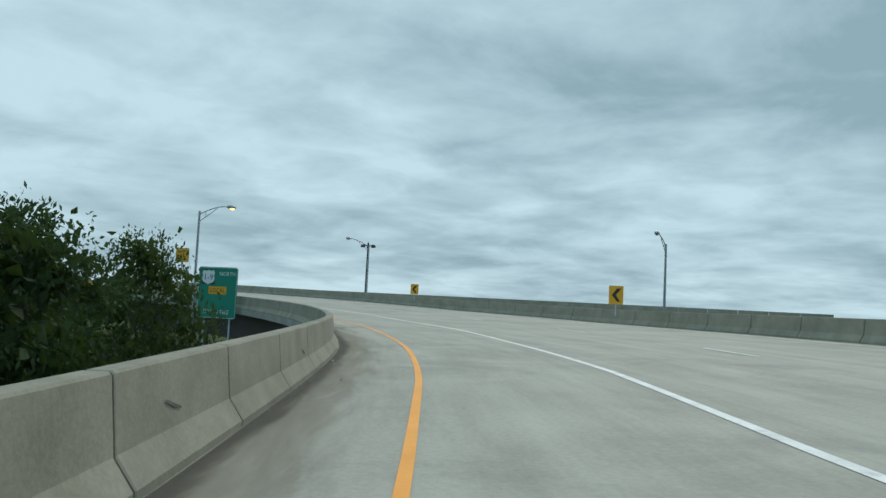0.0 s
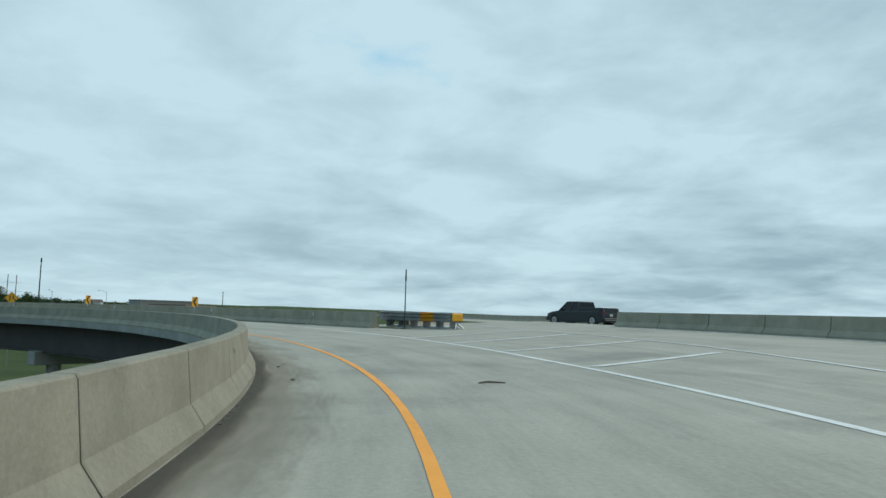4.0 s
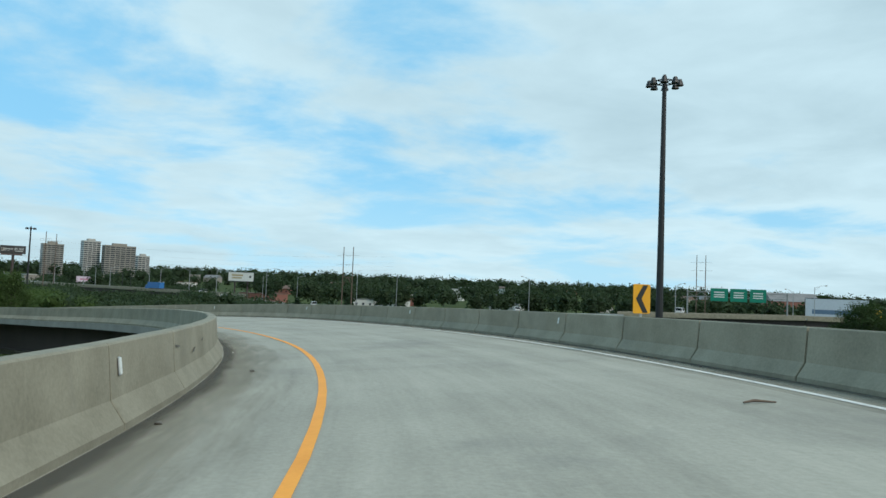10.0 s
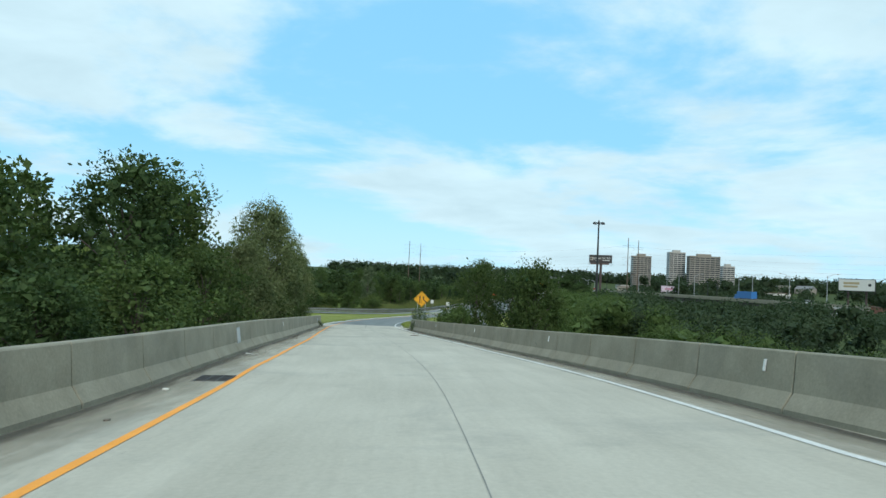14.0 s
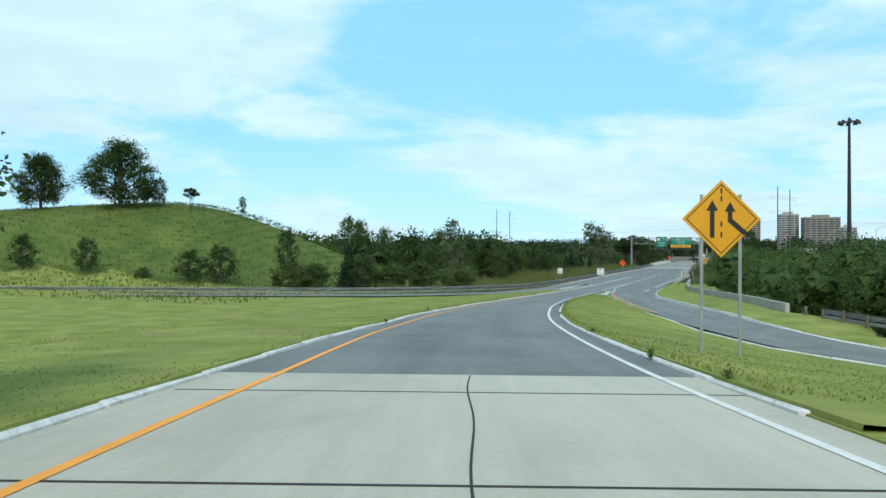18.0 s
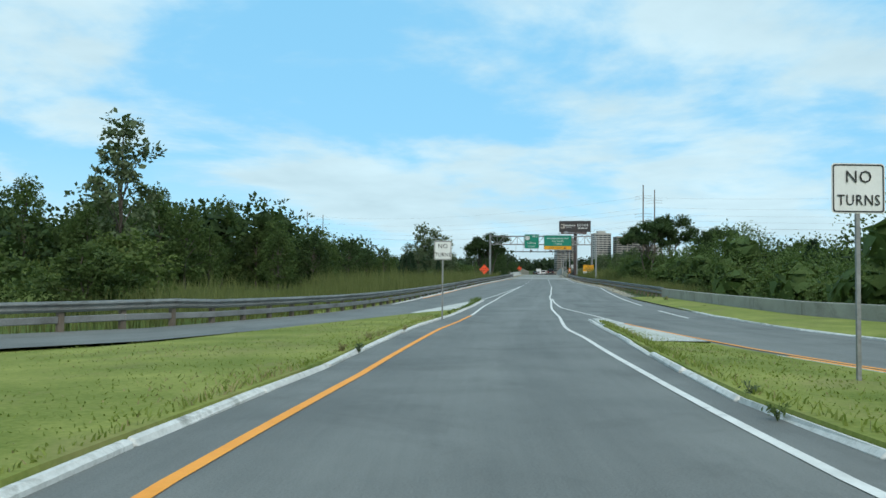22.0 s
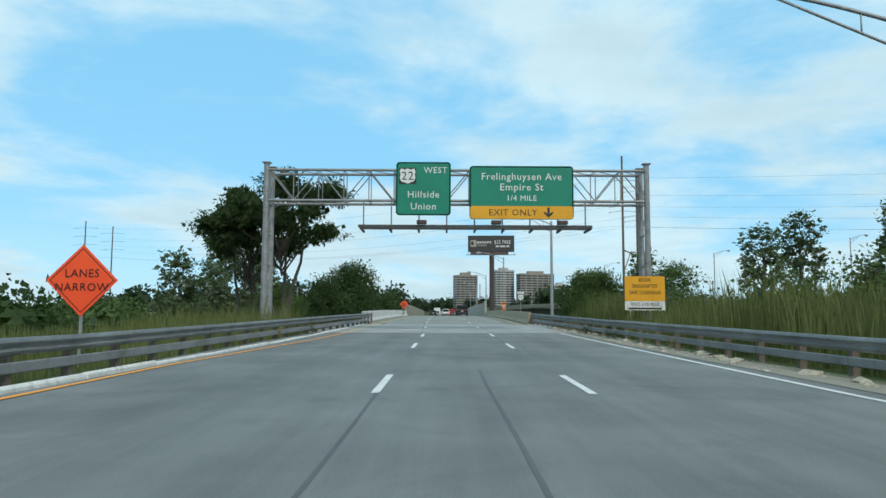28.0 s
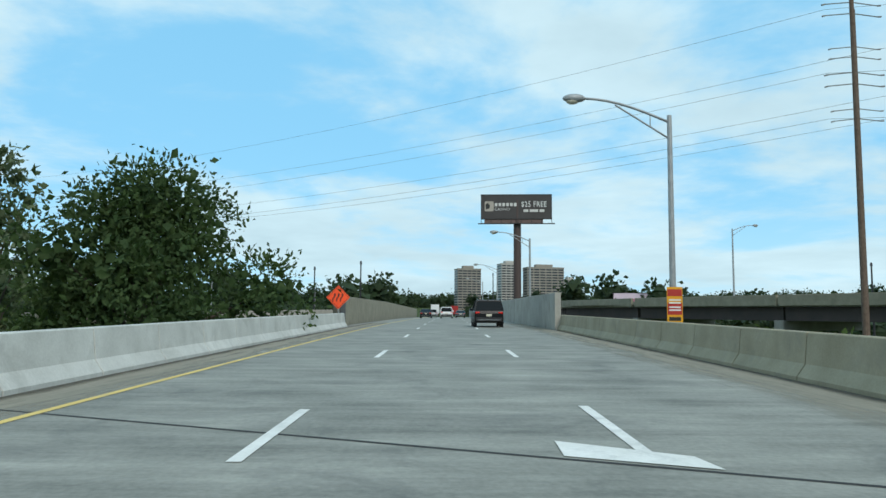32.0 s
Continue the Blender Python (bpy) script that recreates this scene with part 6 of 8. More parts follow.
def crash_cushion():
    s0 = 70.5
    a, b = Vector(surf(74.9, 10.9, 0.0)), Vector(surf(79.8, 9.75, 0.0))
    d = b - a
    root = thing("crash_cushion", "ribbed steel crash cushion with yellow nose panels", "crash cushion", Matrix.Translation(a) @ pose(0, 0, 0, 0, 0, math.degrees(math.atan2(-d.x, d.y))))
    L = d.length
    bays = ((0.02, 0.30, 0.36, 0), (0.25, 0.43, 0.385, 1), (0.40, 0.72, 0.37, 0), (0.68, 1.04, 0.385, 0))
    for y0, y1, w, gold in bays:
        for sx in (-1, 1):
            bm = bmesh.new()
            prof = [(w + dd, z) for dd, z in ((0.0, 0.86), (0.07, 0.83), (0.075, 0.78), (0.0, 0.72), (0.0, 0.69), (0.07, 0.64), (0.075, 0.59), (0.0, 0.53), (0.0, 0.50), (0.07, 0.45), (0.075, 0.40), (0.0, 0.36))]
            rings = [[bm.verts.new((sx * x, y * L, z)) for x, z in prof] for y in (y0, y1)]
            for j in range(len(prof) - 1):
                bm.faces.new((rings[0][j], rings[0][j + 1], rings[1][j + 1], rings[1][j]))
            bmesh.ops.solidify(bm, geom=bm.faces[:], thickness=0.006)
            part("side_panel", bm, sign_yellow if gold else rail_steel, root, "yellow ribbed panel" if gold else "")
    bm = bmesh.new()
    box(bm, (0.66, L - 0.3, 0.04), (0, L / 2, 0.83))
    part("top_cover", bm, old_steel, root)
    bm = bmesh.new()
    box(bm, (0.78, 0.10, 0.42), (0, 0.02, 0.62), bevel=0.045)
    part("nose", bm, sign_yellow, root, "yellow nose plate")
    bm = bmesh.new()
    box(bm, (0.12, L, 0.08), (0, L / 2, 0.05))
    part("ground_rail", bm, galv, root)
    for k in range(6):
        bm = bmesh.new()
        box(bm, (0.5, 0.08, 0.7), (0, 0.3 + k * (L - 0.5) / 5, 0.4))
        part("diaphragm", bm, old_steel, root)
    for sx in (-1, 1):
        bm = bmesh.new()
        rod(bm, (0, 0.1, 0.35), (sx * 0.3, -0.15, 0.02), 0.04, seg=6)
        part("skid_leg", bm, galv, root)


crash_cushion()


# ---------- piers below the ramp ----------
def pier(s):
    x, y, z, h, b = at(s)
    mid = (tab(LTOE, s) + (tab(RTOE, s) if s > 76 else 8.5)) / 2
    c = surf(s, mid, 0)
    top = c[2] - 2.46
    if top < 1.2:
        return
    root = thing("bridge_pier", "grey concrete bridge pier with a broad cap", "pier", Matrix.Translation((c[0], c[1], 0)) @ pose(0, 0, 0, 0, 0, math.degrees(h)), "piers under the ramp")
    bm = bmesh.new()
    box(bm, (8.6, 1.1, 1.0), (0, 0, top - 0.5), bevel=0.06)
    part("cap", bm, pier_concrete, root)
    for dx in (-2.6, 2.6):
        bm = bmesh.new()
        rod(bm, (dx, 0, -0.6), (dx, 0, top - 0.9), 0.5, 0.5, 16)
        part("column", bm, pier_concrete, root)


for s in range(-78, 235, 26):
    pier(s)


# ---------- viaduct and far roads ----------
def elevated(name, label, pts, half, zs, piers=True, parapet=True):
    deck = ribbon(name, pts, half, half, zs, bridge_concrete)
    tagged(deck, label, "road", kind="structure")
    p = np.array(pts, float)
    d = np.concatenate([[0], np.cumsum(np.hypot(*np.diff(p, axis=0).T))])
    for k in range(int(d[-1] / 24)):
        q0, q1 = k * 24.0, k * 24.0 + 24.0
        a, b = (Vector([float(np.interp(q, d, p[:, 0])), float(np.interp(q, d, p[:, 1])), float(np.interp(q, d, zs))]) for q in (q0, q1))
        dd = b - a
        m = Matrix.Translation((a + b) / 2) @ pose(0, 0, 0, math.degrees(math.atan2(dd.z, math.hypot(dd.x, dd.y))), 0, math.degrees(math.atan2(-dd.x, dd.y)))
        root = thing("viaduct_span", "elevated highway span with a pale parapet and dark girders", "viaduct", m, "spans of the viaducts")
        for sx in (-1, 1):
            bm = bmesh.new()
            box(bm, (0.35, 24.0, 1.15), (sx * (half + 0.1), 0, 0.32), bevel=0.03)
            part("parapet", bm, barrier_concrete, root)
            bm = bmesh.new()
            box(bm, (0.35, 24.0, 1.5), (sx * (half - 0.9), 0, -1.05))
            part("girder", bm, steel_girder, root)
        bm = bmesh.new()
        box(bm, (2 * half - 0.4, 24.0, 0.28), (0, 0, -0.22))
        part("slab", bm, pier_concrete, root)
        if piers and a.z > 1.5:
            bm = bmesh.new()
            box(bm, (2 * half - 1.0, 1.3, 1.1), (0, -11.5, -2.3), bevel=0.08)
            part("pier_cap", bm, pier_concrete, root)
            for sx in (-0.55, 0.55):
                bm = bmesh.new()
                rod(bm, (sx * half, -11.5, -2.4 - a.z - 4.5), (sx * half, -11.5, -2.6), 0.6, 0.6, 12)
                part("pier_column", bm, pier_concrete, root)


VIA = [(103, -50), (92, -27), (62, 35), (43, 75), (28, 112), (20, 170), (18, 300)]
elevated("viaduct_deck", "grey elevated highway beyond the trees", VIA, 6.5, [4.0, 4.3, 4.6, 4.7, 4.9, 5.0, 5.0])
for x, y, h in ((98, -40, -65), (80, -2, -65), (61, 36, -65), (50, 62, -65), (36.5, 93, -70), (90, -20, 115), (76, 6, 115), (55, 50, 115)):
    street_lamp(x, y, 4.8, 14.4, 3.4, h, "grey street lamp standing on the viaduct")
far_hw = ribbon("far_highway", [(420, -330), (300, -262), (205, -200), (160, -120), (138, -30), (128, 80), (140, 260)], 13, 13, [4.5, 5.0, 5.0, 1.5, 0.1, 0.1, 0.1], bridge_concrete, dz=0.05)
tagged(far_hw, "wide pale highway in the distance", "road", kind="structure")
elevated("far_viaduct_deck", "distant elevated highway with signs and traffic", [(430, -345), (310, -278), (222, -222), (170, -185)], 9.0, [4.6, 5.2, 5.4, 4.0], piers=True)
for k, (x, y) in enumerate(((196, -205), (228, -226), (262, -238), (300, -262), (176, -160), (150, -70), (142, -10), (320, -285), (350, -300), (240, -210), (155, -100), (118, -45), (135, 30))):
    street_lamp(x, y, 0.5, 13.5 + (k % 3), 3.2, (k * 70) % 360 - 180, "distant grey street lamp beside the highway")


def far_gantry():
    root = thing("sign_gantry", "distant gantry with three green signs over the highway", "gantry", pose(207, -217, 5, 0, 0, -48))
    for x in (-13, 13):
        bm = bmesh.new()
        rod(bm, (x, 0, -4), (x, 0, 7.4), 0.25, 0.2, 8)
        part("post", bm, old_steel, root)
    for z in (7.0, 5.6):
        bm = bmesh.new()
        rod(bm, (-13, 0, z), (13, 0, z), 0.1, seg=6)
        part("chord", bm, old_steel, root)
    bm = bmesh.new()
    for k in range(14):
        rod(bm, (-13 + k * 26 / 14, 0, 5.6 if k % 2 else 7.0), (-13 + (k + 1) * 26 / 14, 0, 7.0 if k % 2 else 5.6), 0.05, seg=5)
    part("lattice", bm, old_steel, root)
    for x, w in ((-4.5, 4.6), (0.6, 4.4), (5.6, 4.2)):
        flat("sign_panel", rounded(w, 3.6, 0.2), green, root, x, 6.3, -0.3, 0.06)
        for z in (7.0, 6.3, 5.7):
            bar(root, w * 0.6, 0.3, x, z, sign_white, -0.32)


far_gantry()


# ---------- buildings ----------
def tower(x, y, z0, w, d, h, floors, wall, band, label, bays=1):
    root = thing("apartment_tower", label, "building", pose(x, y, z0, 0, 0, 12), "towers on the skyline")
    bm = bmesh.new()
    box(bm, (w, d, h), (0, 0, h / 2))
    part("wall", bm, wall, root)
    bm = bmesh.new()
    box(bm, (w * 0.45, d * 0.5, 4.0), (0, 0, h + 2.0))
    part("roof_plant", bm, wall, root)
    bm = bmesh.new()
    box(bm, (w + 0.6, d + 0.6, 0.9), (0, 0, h + 0.1))
    part("cornice", bm, wall, root)
    fh = h / floors
    for f in range(1, floors):
        for b in range(bays):
            bw = w / bays
            bm = bmesh.new()
            box(bm, (bw * 0.84, 0.3, fh * 0.52), (-w / 2 + bw * (b + 0.5), -d / 2 - 0.06, f * fh + fh * 0.2))
            part("window", bm, band, root)
        bm = bmesh.new()
        box(bm, (0.3, d * 0.8, fh * 0.52), (-w / 2 - 0.06, 0, f * fh + fh * 0.2))
        part("window", bm, band, root)


glass_dark = plain("window_dark", (0.05, 0.06, 0.07), 0.25)
tan_wall = surface("tan_brick", (0.22, 0.20, 0.17), (0.33, 0.30, 0.26), scale=0.05, rough=0.9)
pale_wall = surface("pale_panel", (0.36, 0.35, 0.32), (0.48, 0.47, 0.44), scale=0.05, rough=0.9)
tower(28, 850, 0, 27, 18, 56, 19, tan_wall, glass_dark, "tan brick apartment tower on the skyline", 5)
tower(80, 905, 0, 24, 20, 66, 21, pale_wall, glass_dark, "pale slab tower on the skyline", 4)
tower(119, 880, 0, 45, 18, 60, 19, tan_wall, glass_dark, "broad brown slab tower on the skyline", 6)
tower(158, 930, 0, 18, 16, 48, 15, pale_wall, glass_dark, "low pale tower on the skyline", 3)
rngb = random.Random(5)
roof_mats = [surface("roof_grey", (0.16, 0.16, 0.16), (0.26, 0.26, 0.26), scale=0.2), surface("roof_brown", (0.14, 0.09, 0.07), (0.22, 0.15, 0.12), scale=0.2)]
house_walls = [pale_wall, tan_wall, surface("white_wall", (0.55, 0.55, 0.52), (0.7, 0.7, 0.67), scale=0.1), surface("red_wall", (0.22, 0.09, 0.07), (0.30, 0.13, 0.10), scale=0.1)]


def low_building(x, y, w, d, h, k, gable):
    z0 = float(land(np.array([x]), np.array([y]))[0]) - 0.5
    root = thing("low_building", ("pale", "tan", "white", "red brick")[k] + " low building among far trees", "building", pose(x, y, z0, 0, 0, rngb.uniform(0, 180)), "buildings in the distance")
    bm = bmesh.new()
    box(bm, (w, d, h), (0, 0, h / 2))
    part("wall", bm, house_walls[k], root)
    bm = bmesh.new()
    if gable:
        v = [bm.verts.new(c) for c in ((-w / 2 - 0.4, -d / 2 - 0.4, h), (w / 2 + 0.4, -d / 2 - 0.4, h), (w / 2 + 0.4, d / 2 + 0.4, h), (-w / 2 - 0.4, d / 2 + 0.4, h), (-w / 2 - 0.4, 0, h + d * 0.35), (w / 2 + 0.4, 0, h + d * 0.35))]
        for f in ((0, 1, 5, 4), (2, 3, 4, 5), (0, 4, 3), (1, 2, 5), (3, 2, 1, 0)):
            bm.faces.new([v[i] for i in f])
    else:
        box(bm, (w + 0.4, d + 0.4, 0.5), (0, 0, h + 0.2))
    part("roof", bm, rngb.choice(roof_mats), root)
    for i in range(max(2, int(w / 5))):
        for sy in (-1, 1):
            bm = bmesh.new()
            box(bm, (1.6, 0.12, 1.5), (-w / 2 + w * (i + 0.5) / max(2, int(w / 5)), sy * (d / 2 + 0.03), h * 0.55))
            part("window", bm, glass_dark, root)


for k in range(46):
    az = radians(rngb.uniform(-5, 100))
    dist = rngb.uniform(420, 1250)
    low_building(60 + math.sin(az) * dist, -230 + math.cos(az) * dist, rngb.uniform(12, 38), rngb.uniform(9, 16), rngb.uniform(6, 13), rngb.randrange(4), rngb.random() < 0.35)
for x, y, w, h, k in ((296, -345, 40, 10, 2), (330, -330, 26, 12, 1), (455, 420, 34, 14, 2), (420, -372, 30, 8, 0), (250, 140, 40, 7, 2), (180, 210, 36, 8, 3)):
    low_building(x, y, w, 14, h, k, False)


# ---------- trees ----------
bark = surface("bark", (0.055, 0.045, 0.036), (0.13, 0.11, 0.09), scale=6.0, rough=0.95, bump=0.5, grain=40)
pale_bark = surface("pale_dead_wood", (0.16, 0.14, 0.12), (0.28, 0.25, 0.22), scale=6.0, rough=0.95, bump=0.4, grain=40)


def leaf_mat(name, low, high, scale=0.6):
    mat = surface(name, low, high, scale=scale, rough=0.75, bump=0.0, grain=5.0, fine=0.4, island=0.45, spec=0.18)
    bsdf = mat.node_tree.nodes["Principled BSDF"]
    out = mat.node_tree.nodes["Material Output"]
    tr = mat.node_tree.nodes.new("ShaderNodeBsdfTranslucent")
    mix = mat.node_tree.nodes.new("ShaderNodeMixShader")
    tr.inputs[0].default_value = (high[0] * 1.25, high[1] * 1.3, high[2] * 0.7, 1)
    mix.inputs[0].default_value = 0.22
    mat.node_tree.links.new(bsdf.outputs[0], mix.inputs[1])
    mat.node_tree.links.new(tr.outputs[0], mix.inputs[2])
    mat.node_tree.links.new(mix.outputs[0], out.inputs[0])
    return mat


leaf_dark = leaf_mat("leaf_dark", (0.020, 0.042, 0.016), (0.062, 0.098, 0.034))
leaf_mid = leaf_mat("leaf_mid", (0.034, 0.062, 0.020), (0.095, 0.140, 0.045))
leaf_fresh = leaf_mat("leaf_fresh", (0.055, 0.090, 0.026), (0.140, 0.185, 0.060))
leaf_grey = leaf_mat("leaf_grey", (0.060, 0.085, 0.045), (0.130, 0.165, 0.095))
leaf_ash = leaf_mat("leaf_ash", (0.075, 0.104, 0.046), (0.160, 0.192, 0.090))
needle_mat = leaf_mat("needles", (0.014, 0.034, 0.020), (0.040, 0.070, 0.036))
# darker, bluer than leaf_dark: shade and distance haze are put into the leaf colour
wood_far_shaded = leaf_mat("far_leaf_shaded", (0.019, 0.036, 0.019), (0.052, 0.076, 0.038), 0.05)


def leaves(rng, pts, outward, size, droop=0.0, slim=0.5):
    """Folded leaf blades at the points given: arrays of vertices and faces."""
    n = len(pts)
    d = outward * 0.7 + rng.normal(0, 0.6, (n, 3))
    d[:, 2] -= droop
    d /= np.linalg.norm(d, axis=1)[:, None] + 1e-9
    ref = rng.normal(0, 1, (n, 3))
    w = np.cross(d, ref)
    w /= np.linalg.norm(w, axis=1)[:, None] + 1e-9
    up = np.cross(w, d)
    ln = (size * rng.uniform(0.6, 1.35, n))[:, None]
    half = ln * slim * 0.5
    v = np.stack([pts, pts + d * ln * 0.5 + w * half + up * half * 0.35, pts + d * ln, pts + d * ln * 0.5 - w * half + up * half * 0.35], 1).reshape(-1, 3)
    k = np.arange(n) * 4
    f = np.stack([k, k + 1, k + 2, k, k + 2, k + 3], 1).reshape(-1, 3)
    return v, f


def raw_mesh(name, v, f, mat, parent=None):
    me = bpy.data.meshes.new(name)
    nv, nf = len(v), len(f)
    me.vertices.add(nv)
    me.vertices.foreach_set("co", np.asarray(v, np.float32).ravel())
    me.loops.add(nf * 3)
    me.loops.foreach_set("vertex_index", np.asarray(f, np.int32).ravel())
    me.polygons.add(nf)
    me.polygons.foreach_set("loop_start", np.arange(0, nf * 3, 3, dtype=np.int32))
    me.update(calc_edges=True)
    me.materials.append(mat)
    ob = new(name, me)
    if parent:
        ob.parent = parent
    return ob


def lobe_leaves(rng, centre, radius, count, size, droop=0.0, slim=0.5, squash=0.75, fill=0.35):
    """Small leaves gathered in tufts over the lobe, and a few large inner ones that close it."""
    tufts = max(8, count // 26)
    g = rng.normal(0, 1, (tufts, 3))
    g /= np.linalg.norm(g, axis=1)[:, None]
    g *= rng.uniform(0.62, 1.08, tufts)[:, None]
    pick = rng.integers(0, tufts, count)
    p = g[pick] + rng.normal(0, 0.17, (count, 3))
    inner = rng.normal(0, 0.36, (max(8, count // 5), 3))
    out = p / (np.linalg.norm(p, axis=1)[:, None] + 1e-6)
    p, inner = p * radius * (1, 1, squash), inner * radius * (1, 1, squash)
    v1, f1 = leaves(rng, p + centre, out, size, droop, slim)
    v2, f2 = leaves(rng, inner + centre, rng.normal(0, 1, inner.shape), size * 1.7, droop, 0.75)
    return np.vstack([v1, v2]), np.vstack([f1, f2 + len(v1)])


BALL_T = ICO_V[ICO_F]
BALL_C = BALL_T.mean(1, keepdims=True)


def clump(rng, centre, radius, squash, more=1):
    """A ragged heart of inner foliage behind the outer leaves: loose tilted blades."""
    n = len(BALL_T) * more
    k = 0.62 if more > 1 else 0.46
    mid = np.repeat(BALL_C, more, 0) * rng.uniform(0.35, 1.0, (n, 1, 1)) + rng.normal(0, 0.1, (n, 1, 3)) * (more > 1)
    blade = np.repeat(BALL_T - BALL_C, more, 0) * rng.uniform(0.7, 1.25, (n, 3, 1)) * k + rng.normal(0, 0.16 * k, (n, 3, 3))
    v = ((mid + blade) * radius * (1, 1, squash)).reshape(-1, 3) + centre
    return v, np.arange(3 * n).reshape(-1, 3)


def make_tree(kind, seed, height, spread, lobes, per_lobe, size, mat, label, base=0.3, trunk=0.16, droop=0.1, slim=0.5, lobe_r=None, flat_top=False, squash=0.75, stems=1):
    """A tapered trunk with limbs that reach into lobes of leaves."""
    rng = np.random.default_rng(seed)
    root = new("shrub" if kind == "shrub" else "tree")
    tagged(root, label, "shrub" if kind == "shrub" else "tree")
    centres = []
    for k in range(lobes):
        a = k * 2.39996 + rng.uniform(-0.4, 0.4)
        f = (k + 0.5) / lobes
        if flat_top:
            r, z = spread * math.sqrt(f) * rng.uniform(0.75, 1.0), height * rng.uniform(0.64, 0.94) - 0.06 * height * f
        elif kind == "slim":
            z = height * (base + (0.95 - base) * f)
            r = spread * (0.25 + 0.75 * math.sin(math.pi * min(1, 0.15 + 0.85 * f))) * rng.uniform(0.3, 0.9)
        else:
            z = height * (base + (0.9 - base) * f)
            r = spread * math.sin(math.pi * (0.28 + 0.66 * f)) ** 0.8 * rng.uniform(0.35, 0.95)
        centres.append(np.array((math.cos(a) * r, math.sin(a) * r, z)))
    V, F, off = [], [], 0
    for c in centres:
        lr = (lobe_r or spread * 0.42) * rng.uniform(0.75, 1.25)
        v, f = lobe_leaves(rng, c, lr, int(per_lobe * rng.uniform(0.8, 1.2)), size, droop, slim, squash)
        V.append(v)
        F.append(f + off)
        off += len(v)
        if kind != "slim":
            v, f = clump(rng, c, lr * (0.36 if flat_top else 0.6), squash)
            V.append(v)
            F.append(f + off)
            off += len(v)
    V = np.vstack(V)
    over = float(np.percentile(V[:, 2], 99.7)) / height
    V[:, 2] /= over
    centres = [c * (1, 1, 1 / over) for c in centres]
    raw_mesh("crown", V, np.vstack(F), mat, root)
    bm = bmesh.new()
    top = height * (0.8 if not flat_top else 0.62)
    for st in range(stems):
        a = st * 2.1
        lean = (0.0 if stems == 1 else spread * 0.35)
        pts = [(math.cos(a) * lean * k + rng.normal(0, 0.05) * k * 2, math.sin(a) * lean * k + rng.normal(0, 0.05) * k * 2, -0.6 + (top + 0.6) * k) for k in np.linspace(0, 1, 6)]
        tube(bm, pts, [trunk * (1.25 - 0.95 * k) for k in np.linspace(0, 1, 6)], 7)
    for c in centres:
        z0 = min(max(0.25 * height, c[2] * 0.62), top * 0.95)
        mid = (c[0] * 0.45, c[1] * 0.45, z0 + (c[2] - z0) * 0.6)
        tube(bm, [(0, 0, z0), mid, tuple(c)], [trunk * 0.42, trunk * 0.26, trunk * 0.08], 5)
    part("trunk", bm, bark, root)
    return root


def make_conifer(seed, height, spread):
    rng = np.random.default_rng(seed)
    root = new("conifer")
    tagged(root, "dark green conifer with drooping tiers", "conifer")
    V, F, off = [], [], 0
    tiers = 13
    for k in range(tiers):
        f = k / (tiers - 1)
        r = spread * (1 - f) ** 0.9 + 0.12
        n = int(60 + 260 * (1 - f))
        a = rng.uniform(0, 2 * math.pi, n)
        q = np.sqrt(rng.uniform(0.1, 1, n)) * r * (0.8 + 0.25 * np.sin(a * (5 + k % 3) + k))
        p = np.stack([np.cos(a) * q, np.sin(a) * q, height * (0.10 + 0.86 * f) - q * 0.28 + rng.normal(0, 0.08, n)], 1)
        o = np.stack([np.cos(a), np.sin(a), np.full(n, -0.25)], 1)
        v, fc = leaves(rng, p, o, 0.42, 0.15, 0.34)
        V.append(v)
        F.append(fc + off)
        off += len(v)
    raw_mesh("crown", np.vstack(V), np.vstack(F), needle_mat, root)
    bm = bmesh.new()
    rod(bm, (0, 0, -0.4), (0, 0, height * 0.95), 0.14, 0.02, 7)
    part("trunk", bm, bark, root)
    return root


def make_dead(seed, height):
    rng = random.Random(seed)
    root = new("dead_tree")
    tagged(root, "bare dead tree with a few crooked branches", "tree")
    bm = bmesh.new()

    def limb(p, d, ln, r, deep):
        pts = [p]
        for k in range(4):
            d = (d + Vector((rng.uniform(-0.22, 0.22), rng.uniform(-0.22, 0.22), rng.uniform(-0.02, 0.16)))).normalized()
            pts.append(pts[-1] + d * ln / 4)
        tube(bm, pts, [r, r * 0.85, r * 0.7, r * 0.5, r * 0.25], 5)
        if deep:
            for k in (2, 3, 4):
                if rng.random() < 0.8:
                    limb(pts[k], (d + Vector((rng.uniform(-0.9, 0.9), rng.uniform(-0.9, 0.9), 0.2))).normalized(), ln * rng.uniform(0.35, 0.6), r * 0.42, deep - 1)

    limb(Vector((0, 0, -0.4)), Vector((0.05, 0.0, 1)), height * 0.72, 0.1, 3)
    part("trunk", bm, pale_bark, root)
    return root


def off_road(x, y, gap=11.0):
    d = np.hypot(RP[:, 0] - x, RP[:, 1] - y)
    return float(d.min()) > gap


def ground_at(x, y):
    return float(land(np.array([x]), np.array([y]))[0]) - 0.16


